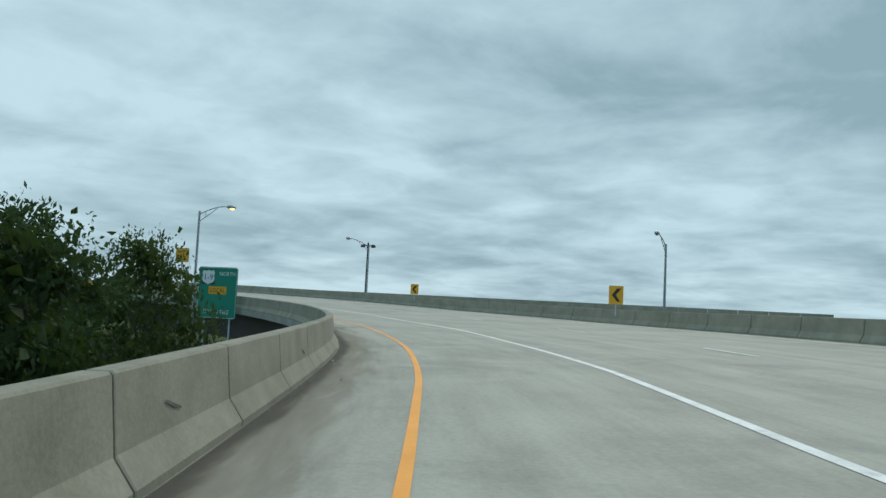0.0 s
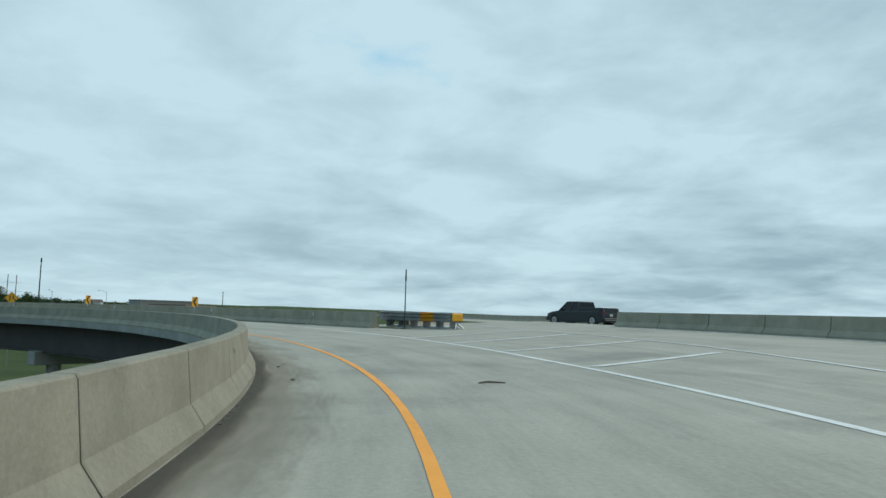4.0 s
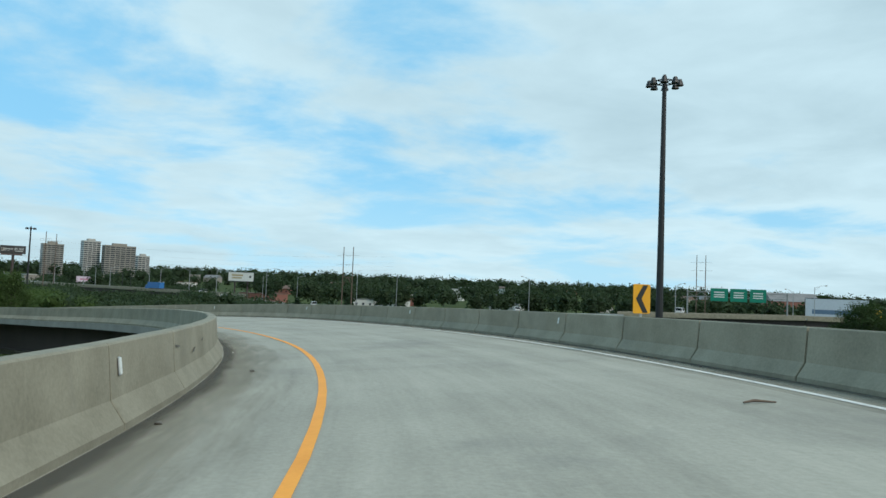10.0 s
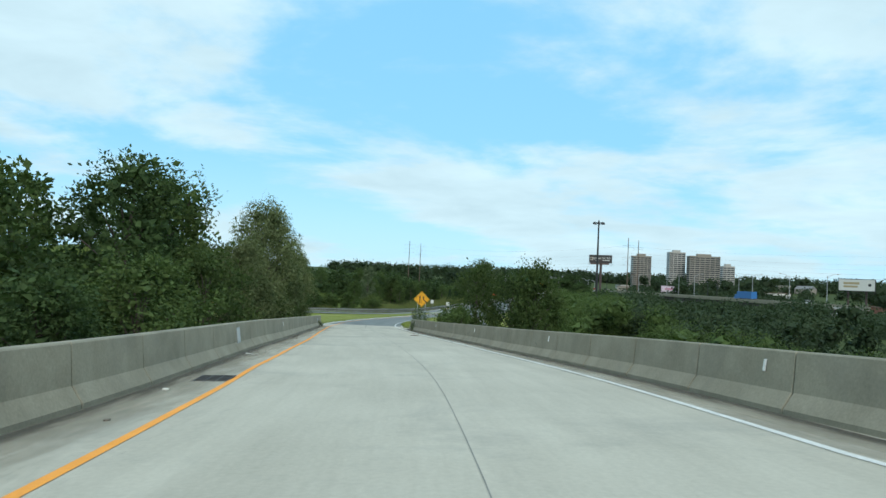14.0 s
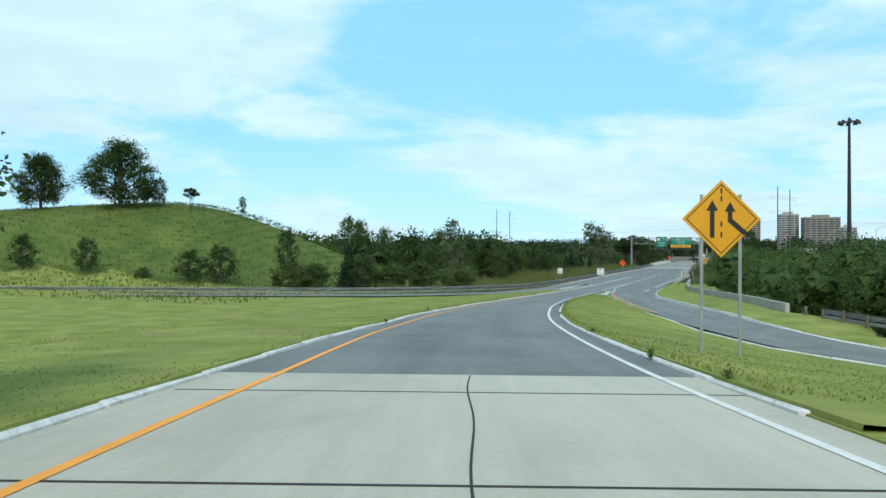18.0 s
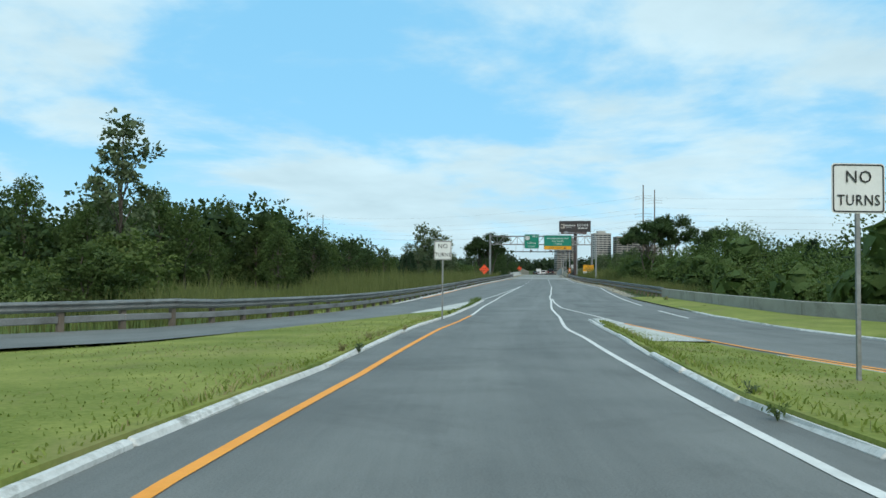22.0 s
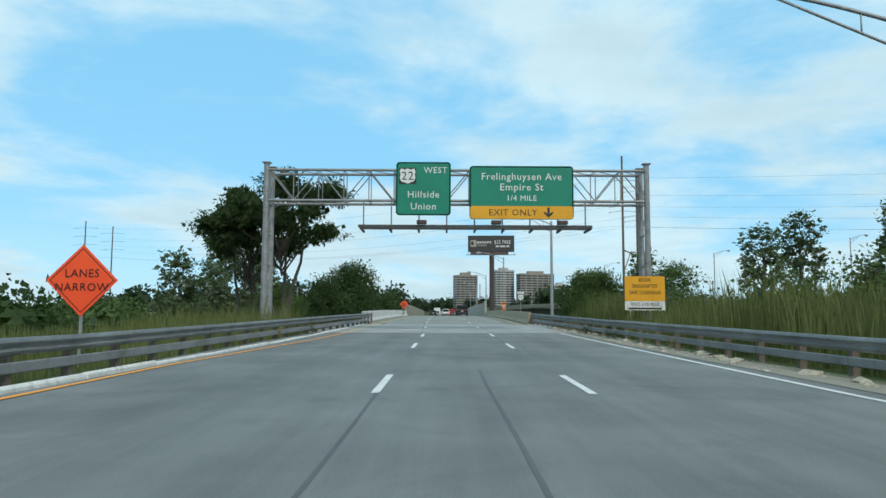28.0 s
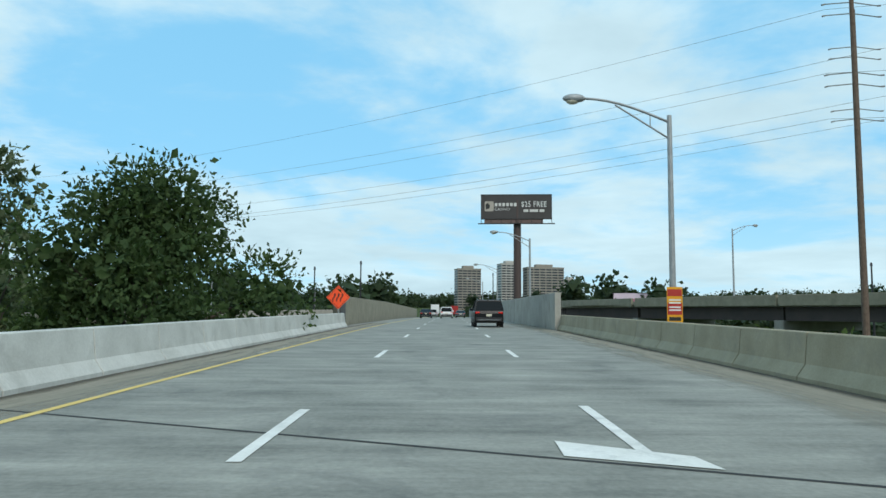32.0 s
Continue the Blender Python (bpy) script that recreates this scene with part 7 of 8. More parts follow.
TREES = {
    "broad": (make_tree("broad", 1, 12.0, 3.6, 22, 500, 0.20, leaf_dark, "broad dark green deciduous tree with dense foliage", base=0.16, trunk=0.2), 12.0),
    "broad_b": (make_tree("broad", 2, 12.0, 3.9, 21, 500, 0.20, leaf_mid, "leafy green deciduous tree with uneven crown", base=0.2, trunk=0.18), 12.0),
    "broad_c": (make_tree("broad", 3, 12.0, 3.3, 22, 480, 0.195, leaf_mid, "tall green deciduous tree with pointed tufts", base=0.25, trunk=0.18, squash=1.0), 12.0),
    "ashen": (make_tree("broad", 14, 12.0, 3.7, 24, 900, 0.15, leaf_ash, "tall grey-green tree leaning over the barrier", base=0.14, trunk=0.18, droop=0.25), 12.0),
    "round": (make_tree("broad", 9, 10.0, 4.6, 30, 720, 0.19, leaf_dark, "round dark green tree with dense crown", base=0.12, trunk=0.25, lobe_r=1.6), 10.0),
    "umbrella": (make_tree("umbrella", 4, 10.0, 4.2, 20, 440, 0.25, leaf_dark, "open umbrella-shaped tree with many bare limbs", trunk=0.16, droop=0.35, slim=0.32, lobe_r=1.15, flat_top=True, squash=0.5, stems=3), 10.0),
    "slim": (make_tree("slim", 5, 9.0, 1.7, 16, 170, 0.20, leaf_grey, "slim young tree with sparse grey-green leaves", base=0.25, trunk=0.09, lobe_r=0.6, squash=1.1), 9.0),
    "lite": (make_tree("broad", 12, 12.0, 3.8, 20, 190, 0.30, leaf_dark, "dark green tree in the wood line", base=0.14, trunk=0.18), 12.0),
    "lite_b": (make_tree("broad", 13, 12.0, 3.6, 19, 190, 0.30, leaf_mid, "mid green tree in the wood line", base=0.16, trunk=0.18, squash=0.95), 12.0),
    "shrub": (make_tree("shrub", 6, 3.4, 1.7, 14, 300, 0.16, leaf_mid, "dense green roadside shrub", base=0.05, trunk=0.05, lobe_r=0.75, stems=3), 3.4),
    "shrub_b": (make_tree("shrub", 7, 3.4, 1.9, 13, 300, 0.17, leaf_fresh, "bushy fresh green shrub on rough ground", base=0.02, trunk=0.05, lobe_r=0.8, stems=3), 3.4),
    "conifer": (make_conifer(8, 6.0, 1.9), 6.0),
    "dead": (make_dead(10, 9.0), 9.0),
}
USED = set()
rngt = random.Random(21)


def plant(kind, x, y, top, wide=1.0, base_z=None, group="trees beside the road", turn=None):
    """A tree of the kind named whose crown ends at height top."""
    z0 = ground_at(x, y) if base_z is None else base_z
    if kind.startswith("shrub") and top - z0 > 4.8:
        kind, wide = ("broad_b" if kind == "shrub" else "broad"), wide * 1.25
    if kind.startswith("broad") and off_road(x, y, 16) and y < -30:
        kind = "lite" if kind == "broad" else "lite_b"
    root, full = TREES[kind]
    k = (top - z0) / full
    m = pose(x, y, z0, 0, 0, rngt.uniform(0, 360) if turn is None else turn) @ Matrix.Diagonal((k * wide, k * wide, k, 1))
    if kind in USED:
        ob = copy_thing(root, m @ Matrix.Diagonal((1 / root.scale.x, 1 / root.scale.y, 1 / root.scale.z, 1)))
    else:
        USED.add(kind)
        root.matrix_basis = m
        ob = root
    tagged(ob, group=group)
    return ob


# inside the loop, near its start
for kind, x, y, top, wide in (("broad", -66.4, -369.2, 10.1, 0.8), ("umbrella", -69.0, -365.4, 10.0, 0.9), ("broad_b", -62.9, -374.4, 9.9, 0.72), ("broad", -60.8, -370.6, 10.0, 0.7), ("broad_c", -70.8, -363.6, 9.8, 0.8),
                              ("broad", -62.6, -365.5, 10.1, 0.8), ("shrub", -58.5, -370, 5.0, 1.3), ("shrub_b", -64, -362, 6.0, 1.4), ("broad_b", -70, -355, 9.8, 0.8)):
    plant(kind, x, y, top, wide, group="trees inside the loop")
# left of the ramp where it comes down
for kind, x, y, top, wide in (("broad", 13.6, -271.5, 13.6, 1.05), ("broad_b", 11.6, -279.5, 12.4, 1.0), ("broad_c", 10.4, -263.0, 13.8, 1.0), ("broad", 15.0, -285.5, 11.4, 1.05), ("broad_c", 6.0, -272, 13.0, 1.1),
                              ("ashen", 13.5, -253.6, 11.6, 0.8), ("ashen", 12.4, -248.2, 9.2, 0.75), ("ashen", 14.3, -257.6, 12.6, 0.85), ("broad_b", 10.8, -244.2, 7.6, 0.8), ("broad_c", 8.5, -249.0, 9.6, 0.9), ("broad_c", 4.0, -258, 12.5, 1.0), ("broad_b", 18.6, -291.5, 9.8, 0.9), ("broad", 8.5, -290, 11.6, 1.1), ("broad_b", 20.5, -303.0, 8.2, 1.0),
                              ("ashen", 15.6, -262.5, 9.6, 0.9), ("shrub_b", 13.0, -254.0, 6.2, 1.0), ("shrub", 10.8, -248.4, 5.4, 0.95), ("broad_b", 17.6, -269.5, 8.6, 0.95), ("shrub", 20.4, -279.0, 7.8, 1.0), ("shrub_b", 23.0, -287.0, 7.0, 1.0),
                              ("shrub", 14.6, -258.4, 6.4, 1.1), ("shrub", 25.5, -297.0, 6.6, 1.1), ("shrub_b", 28.5, -306.0, 5.8, 1.1), ("broad_b", 20.0, -314, 7.4, 1.1), ("broad_c", -4, -270, 11.5, 1.2), ("broad", -2, -285, 11, 1.3)):
    plant(kind, x, y, top, wide, group="trees left of the ramp")
plant("dead", 11.2, -243.8, 7.9, 0.95, group="trees left of the ramp", turn=200)
plant("dead", 13.2, -258.0, 11.8, 0.8, group="trees left of the ramp", turn=30)
# right of the ramp's foot
for kind, x, y, top, wide in (("broad_b", 26.9, -240.4, 9.1, 0.85), ("broad", 29.2, -235.0, 8.4, 1.0), ("broad_c", 32.5, -242.0, 9.4, 0.9), ("shrub_b", 24.6, -240.0, 4.6, 1.1), ("shrub", 26.0, -244.6, 5.0, 1.0),
                              ("shrub", 33.6, -262.5, 3.4, 1.2), ("shrub_b", 37.5, -270.5, 3.6, 1.2)):
    plant(kind, x, y, top, wide, group="trees right of the ramp")
# on and round the grassy mound
for kind, x, y, top, wide in (("round", -70, -161, 22.0, 1.1), ("broad_c", -76, -150, 17.6, 1.0), ("broad", -66, -157, 16.6, 0.85), ("umbrella", -61.5, -155, 14.9, 0.8), ("round", -81, -166, 19.8, 1.0), ("broad", -90, -172, 19.0, 1.1), ("slim", -57, -148, 13.9, 1.3),
                              ("slim", -20.4, -147.2, 9.7, 1.1), ("broad", -37.5, -164, 8.0, 0.7), ("shrub", -27, -163, 4.3, 1.5), ("conifer", -27.5, -165, 5.8, 0.9), ("shrub", -20.5, -158, 3.6, 1.2), ("shrub", -14.5, -158.5, 2.6, 1.2), ("shrub", -23.5, -160.5, 3.4, 1.2), ("shrub_b", -17.5, -152, 3.4, 1.2),
                              ("broad", -40.5, -174, 5.6, 1.5), ("broad", -44, -175.5, 5.0, 1.5), ("broad", -55, -181, 6.4, 1.1), ("broad", -61.5, -184.5, 6.8, 1.1), ("broad", -68, -187, 7.6, 1.2), ("broad", -75, -189, 8.4, 1.3), ("broad", -83, -193, 9.0, 1.3), ("shrub_b", -33.5, -169, 3.6, 1.3), ("shrub", -30.5, -168, 3.4, 1.2), ("shrub_b", -49, -178, 2.8, 1.3), ("broad", -24.5, -166.5, 4.0, 1.3)):
    plant(kind, x, y, top, wide, group="trees on the mound")
# wood line behind the guardrail
for k in range(26):
    y = -146 + k * 3.6 + rngt.uniform(-1.2, 1.2)
    x = -19.5 - rngt.uniform(0, 9) - max(0, (-120 - y)) * 0.16
    plant(rngt.choice(("broad", "broad_b", "broad_c", "broad_c")), x, y, rngt.uniform(5.0, 6.9) - 1.0 * (y > -84) - 0.8 * (y > -70), rngt.uniform(0.9, 1.2), group="trees behind the guardrail")
for x, y, top in ((-33, -121, 9.4), (-26, -112, 7.8), (-42, -126, 9.6), (-37, -104, 8.4), (-29, -116, 8.8), (-46, -128, 11.0), (-54, -118, 12.4)):
    plant("broad_c", x, y, top, 0.9, group="trees behind the guardrail")
for x, y, top in ((-16.5, -88, 4.6), (-18.5, -74, 5.2), (-15.5, -66, 4.2), (-19, -60, 5.0), (-24, -52, 5.4)):
    plant("conifer", x, y, top, 1.0, group="trees behind the guardrail")
for kind, x, y, top, wide in (("umbrella", -9.9, -30.6, 10.6, 1.0), ("umbrella", -12.4, -28.0, 9.4, 0.9), ("slim", -21.0, -62.0, 7.0, 1.5), ("slim", -19.2, -63.5, 6.2, 1.4), ("broad_b", -13.4, -16.0, 4.6, 0.9), ("round", -12.6, 2.0, 6.2, 0.7), ("slim", -22.5, -12.0, 7.6, 1.2), ("slim", -20.5, -9.0, 7.0, 1.2),
                              ("round", -13.7, 33.9, 10.1, 0.95), ("broad_b", -17.6, 35.5, 6.2, 0.8), ("slim", -33.0, 48.0, 16.6, 1.1), ("slim", -37.5, 52.0, 18.2, 1.05), ("slim", -30.4, 50.0, 14.4, 1.0), ("broad_b", -18.5, 21.0, 4.6, 1.2), ("broad_b", -20.5, 26.0, 5.0, 1.2), ("broad_c", -22.8, 23.0, 5.4, 1.2), ("broad", -24.8, 29.0, 5.8, 1.1)):
    plant(kind, x, y, top, wide, group="trees beside the bridge")
# right of the highway
for kind, x, y, top, wide in (("shrub", 13.6, -82, 3.2, 1.3), ("shrub_b", 14.4, -70, 3.4, 1.3), ("shrub", 16.4, -76, 4.4, 1.3), ("umbrella", 15.4, -79.0, 9.4, 1.0), ("umbrella", 18.8, -75.0, 10.6, 0.9), ("broad_b", 21.5, -82.0, 7.4, 1.0), ("umbrella", 22.5, -88.0, 8.0, 0.8), ("broad", 19.5, -95.0, 5.6, 1.1), ("broad_c", 17.0, -66.0, 6.2, 0.9), ("broad_b", 14.8, -57.0, 4.8, 1.0),
                              ("slim", 16.5, -48.0, 6.6, 1.4), ("slim", 14.8, -40.0, 6.4, 1.5), ("slim", 18.5, -36.0, 7.6, 1.3), ("broad_b", 12.6, -15.5, 5.8, 0.9), ("broad_b", 15.9, 7.5, 7.4, 0.8), ("broad_b", 16.6, -20.0, 6.2, 1.0), ("round", 16.6, 9.0, 7.3, 1.0), ("broad", 21.0, 16.0, 5.4, 0.9), ("slim", 13.2, -26.0, 6.4, 1.3),
                              ("broad", 22.5, -104, 5.4, 1.1), ("broad_b", 24.0, -114, 5.2, 1.2), ("conifer", 22.0, -122, 4.8, 1.0), ("broad", 27.0, -125, 5.4, 1.2), ("broad_b", 27.5, -136, 4.8, 1.2), ("broad", 29.5, -147, 4.6, 1.2), ("conifer", 33, -141, 4.8, 1.0), ("broad_b", 33, -160, 4.4, 1.3), ("broad_c", 36, -172, 4.4, 1.3),
                              ("shrub", 18.5, -110, 2.2, 1.2), ("shrub_b", 20.5, -128, 2.0, 1.2), ("shrub", 23.0, -143, 1.9, 1.3), ("shrub_b", 26.5, -158, 1.8, 1.3), ("shrub", 31, -178, 1.6, 1.4), ("shrub_b", 36, -192, 1.6, 1.4), ("shrub", 42, -206, 1.6, 1.4)):
    plant(kind, x, y, top, wide, group="trees right of the highway")
for x, y, top in ((66, -300, 5.2), (70, -292, 4.6), (60, -285, 4.4), (78, -305, 5.6), (61, -310, 4.9), (104, -140, 5.6), (113, -146, 5.0), (121, -138, 6.0)):
    plant("conifer", x, y, top, 1.2, group="conifers beside the ramp")
for kind, x, y, top, wide in (("round", 205, -305, 13.5, 1.2), ("round", 196, -298, 11.5, 1.2), ("broad", 215, -312, 12.0, 1.3), ("round", 175, -275, 10.0, 1.2), ("broad_b", 186, -286, 9.6, 1.3)):
    plant(kind, x, y, top, wide, group="dark trees beyond the ramp")
# kinds that were not used stay nowhere
for key, (root, _) in TREES.items():
    if key not in USED:
        for o in [*root.children, root]:
            bpy.data.objects.remove(o)


# ---------- woods, reeds, grass ----------
def wood(name, label, spots, per, size, mat, seed, squash=0.8):
    """Many crowns in one: spots are (x, y, z of the top, radius)."""
    rng = np.random.default_rng(seed)
    V, F, off = [], [], 0
    for x, y, top, r in spots:
        for k in range(2):
            rr = r * (1.0 if k == 0 else 0.8)
            c = np.array((x + (0 if k == 0 else rng.uniform(-0.5, 0.5) * r), y + (0 if k == 0 else rng.uniform(-0.5, 0.5) * r), top - rr * squash if k == 0 else top - rr * squash * 2.1))
            n = per if k == 0 else per // 2
            g = rng.normal(0, 1, (n, 3))
            g[:, 2] += 0.35
            g /= np.linalg.norm(g, axis=1)[:, None]
            bump = 1 + 0.25 * np.sin(g[:, 0] * 4 + x) * np.sin(g[:, 1] * 4 + y)
            p = g * ((rng.uniform(0.7, 1.1, n) if size < 0.9 else rng.uniform(0.55, 0.9, n)) * bump)[:, None] * rr
            p[:, 2] *= squash
            v, f = leaves(rng, p + c, g, size, 0.1, 0.75)
            V.append(v)
            F.append(f + off)
            off += len(v)
            v, f = clump(rng, c, rr * (0.74 if size < 0.9 else 0.85), squash, 3 if size < 0.5 else 2)
            V.append(v)
            F.append(f + off)
            off += len(v)
    ob = raw_mesh(name, np.vstack(V), np.vstack(F), mat)
    return tagged(ob, label, "woodland", kind="stuff")


rngw = random.Random(31)


def spots_in(x0, x1, y0, y1, pitch, top, r, keep=lambda x, y: True):
    out = []
    y = y0
    while y < y1:
        x = x0
        while x < x1:
            px, py = x + rngw.uniform(-0.45, 0.45) * pitch, y + rngw.uniform(-0.45, 0.45) * pitch
            if keep(px, py):
                tz = top(px, py) if callable(top) else top
                out.append((px, py, tz + rngw.uniform(-1.8, 1.7), r * rngw.uniform(0.8, 1.25)))
            x += pitch
        y += pitch
    return out


def side_clear(x, y):
    """Clear of the side ramp and its wall."""
    line_x = float(np.interp(y, (-300, -262, -236, -215, -205, -195, -178, -165, -148, -119, -60), (98, 96, 92, 52, 40, 30, 25.5, 21, 18, 16, 14)))
    return x > line_x


EAST = spots_in(14, 72, -262, -40, 4.6, lambda x, y: 3.4 + 0.03 * (x - 14) + (-0.8 if y < -200 else 0.8) - (2.4 if x > 44 else 0.0) + 0.7 * math.sin(x * 0.21 + 1) * math.sin(y * 0.13), 2.9, side_clear)
wood("wood_east", "dense low green wood beside the side ramp", [q for q in EAST if not side_clear(q[0] - 11, q[1])], 900, 0.19, leaf_mid, 41)
wood("wood_east_far", "low green tree tops behind the side ramp", [q for q in EAST if side_clear(q[0] - 11, q[1]) and math.sin(q[0] * 0.5) * math.sin(q[1] * 0.37) < 0.45], 130, 0.5, wood_far_shaded, 49)
wood("wood_viaduct", "green trees before the viaduct's end", spots_in(76, 124, -122, -48, 6.0, lambda x, y: 5.4 if 78 < x < 94 and y > -105 else 3.0, 3.6, lambda x, y: math.sin(x * 0.3) * math.sin(y * 0.25) < 0.5 and (x > 88 or y > -100)), 130, 0.6, wood_far_shaded, 50)
wood("wood_west", "dense green wood behind the highway guardrail", spots_in(-75, -24, -140, -15, 5.2, lambda x, y: 6.6 + (1.4 if y < -95 else 0.0) - 0.012 * (y + 140) - (2.0 if y > -60 else 0.0), 3.2, lambda x, y: x < -24 - max(0, -118 - y) * 1.1), 190, 0.5, leaf_dark, 42)
wood("wood_loop", "thick green scrub below the loop ramp", spots_in(52, 150, -335, -255, 5.6, lambda x, y: 2.0 + 0.01 * (x - 52) + 0.9 * math.sin(x * 0.17) * math.sin(y * 0.12), 3.4, lambda x, y: off_road(x, y, 15) and math.sin(x * 0.4) * math.sin(y * 0.31) < 0.4), 170, 0.65, wood_far_shaded, 43)
wood("wood_bridge", "low green trees beside the bridge", [s for s in spots_in(-70, -26, 5, 60, 5.6, 3.2, 3.4)] + spots_in(17, 48, -28, 40, 5.6, lambda x, y: 1.6 - 0.02 * y, 3.0, lambda x, y: x < 62 - 0.52 * (y + 40)), 300, 0.45, leaf_mid, 44)
wood("wood_ramp_west", "dark green wood west of the ramp", spots_in(-60, 2, -300, -240, 5.8, 8.4, 3.6), 230, 0.6, leaf_dark, 45)
wood("wood_ahead", "distant green trees along the highway", spots_in(-130, -30, 150, 420, 13, lambda x, y: 5.0 + 0.006 * y, 6.5) + spots_in(30, 150, 190, 700, 15, lambda x, y: 4.0 + 0.012 * y, 7.5), 90, 1.6, wood_far_shaded, 46)


def belt():
    out = []
    for k in range(620):
        az = rngw.uniform(-25, 112)
        f = rngw.random()
        dist = 290 + 900 * f ** 1.3
        x, y = 60 + math.sin(radians(az)) * dist, -230 + math.cos(radians(az)) * dist
        if -18 < x < 20 or (abs(x - 140) < 16 and y < 260) or (y > 0 and x < 150 and dist < 420):
            continue
        # the ridge is highest to the north and sinks towards the east
        slope = float(np.interp(az, (-25, 40, 70, 90, 112), (0.024, 0.024, 0.018, 0.007, 0.002)))
        out.append((x, y, 7.0 + dist * slope * rngw.uniform(0.35, 1.0), 8.5 * (0.7 + 0.6 * f)))
    return out


wood("far_woodland", "far wooded ridge along the skyline", belt(), 120, 1.6, wood_far_shaded, 47)


def ridge():
    out = []
    for k in range(420):
        az = -26 + 140 * k / 420
        dist = 1250 + 260 * rngw.random()
        slope = float(np.interp(az, (-25, 20, 45, 70, 85, 114), (0.022, 0.026, 0.025, 0.016, 0.006, 0.002)))
        out.append((60 + math.sin(radians(az)) * dist, -230 + math.cos(radians(az)) * dist, 8 + dist * slope * rngw.uniform(0.88, 1.04), 17 * rngw.uniform(0.8, 1.3)))
    return out


wood("far_ridge", "soft green hill crest far on the skyline", ridge(), 80, 2.8, wood_far_shaded, 48)


def blades(name, label, spots, mat, seed, lean=0.25, category="grass"):
    """Grass blades: spots are (x, y, z, height, width)."""
    rng = np.random.default_rng(seed)
    s = np.array(spots, float)
    n = len(s)
    a = rng.uniform(0, 2 * math.pi, n)
    side = np.stack([np.cos(a), np.sin(a), np.zeros(n)], 1) * s[:, 4:5] / 2
    b = rng.uniform(0, 2 * math.pi, n)
    tilt = np.stack([np.cos(b), np.sin(b), np.zeros(n)], 1) * (s[:, 3] * lean * rng.uniform(0.2, 1.4, n))[:, None]
    p = s[:, :3]
    up = np.zeros((n, 3))
    up[:, 2] = s[:, 3]
    v = np.stack([p - side, p + side, p + up * 0.6 + tilt * 0.35 + side * 0.7, p + up * 0.6 + tilt * 0.35 - side * 0.7, p + up + tilt], 1).reshape(-1, 3)
    k = np.arange(n) * 5
    f = np.stack([k, k + 1, k + 2, k, k + 2, k + 3, k + 3, k + 2, k + 4], 1).reshape(-1, 3)
    ob = raw_mesh(name, v, f, mat)
    return tagged(ob, label, category, kind="stuff")


reed_mat = leaf_mat("reed", (0.085, 0.110, 0.036), (0.205, 0.225, 0.088), 0.5)
grass_leaf = leaf_mat("grass_blade", (0.130, 0.185, 0.036), (0.290, 0.330, 0.090), 0.35)
dry_leaf = leaf_mat("dry_grass", (0.20, 0.175, 0.085), (0.34, 0.30, 0.16), 0.4)
hill_leaf = leaf_mat("hill_grass", (0.045, 0.080, 0.017), (0.125, 0.160, 0.044), 0.3)
LX = np.arange(-70, 60, 2.0)
LY = np.arange(-300, 10, 2.0)
LZ = land(*np.meshgrid(LX, LY)) - 0.15


def quick_z(x, y):
    i = min(max((x - LX[0]) / 2.0, 0), len(LX) - 1.001)
    j = min(max((y - LY[0]) / 2.0, 0), len(LY) - 1.001)
    a, b = int(i), int(j)
    u, w = i - a, j - b
    return (LZ[b, a] * (1 - u) + LZ[b, a + 1] * u) * (1 - w) + (LZ[b + 1, a] * (1 - u) + LZ[b + 1, a + 1] * u) * w


def reeds():
    rail = np.array(RAIL_LEFT)
    out = []
    for k in range(24000):
        y = rngw.uniform(-168, -20)
        x = float(np.interp(y, rail[:, 1], rail[:, 0])) - 0.7 - 11 * rngw.random() ** 1.3
        patch = 0.75 + 0.35 * math.sin(y * 0.21 + x * 0.3) + 0.2 * math.sin(y * 0.9)
        tall = (1.3 if y > -62 else 1.9 if y > -140 else 1.1) * patch * rngw.uniform(0.75, 1.2)
        out.append((x, y, max(quick_z(x, y), road_zs(y) - 0.5), tall, rngw.uniform(0.02, 0.05)))
    for k in range(15000):
        y = rngw.uniform(-118, -24)
        x = float(np.interp(y, (-118, -100, -75, -60, -45, -24), (12.4, 11.4, 9.7, 8.5, 7.8, 7.4))) + 0.5 + 8.5 * rngw.random() ** 1.3
        tall = float(np.interp(y, (-118, -90, -60, -24), (1.0, 1.5, 2.2, 2.4))) * (0.8 + 0.3 * math.sin(y * 0.33)) * rngw.uniform(0.75, 1.2)
        out.append((x, y, max(quick_z(x, y), road_zs(y) - 0.5), tall, rngw.uniform(0.03, 0.07)))
    return out


def road_zs(y):
    return float(np.interp(496 + y, fine_s, fine_z))


blades("reed_bank", "tall pale green reeds behind the guardrails", reeds(), reed_mat, 51, 0.22, "reeds")


def isl_z(s, d):
    """The island's grass from the kerb (d 0) to the side ramp (d 1)."""
    x, y, z, h, b = at(s)
    low = side_z(y + math.sin(h) * side_u(s)) + 0.06
    return (z + 0.10) * (1 - d) + low * d


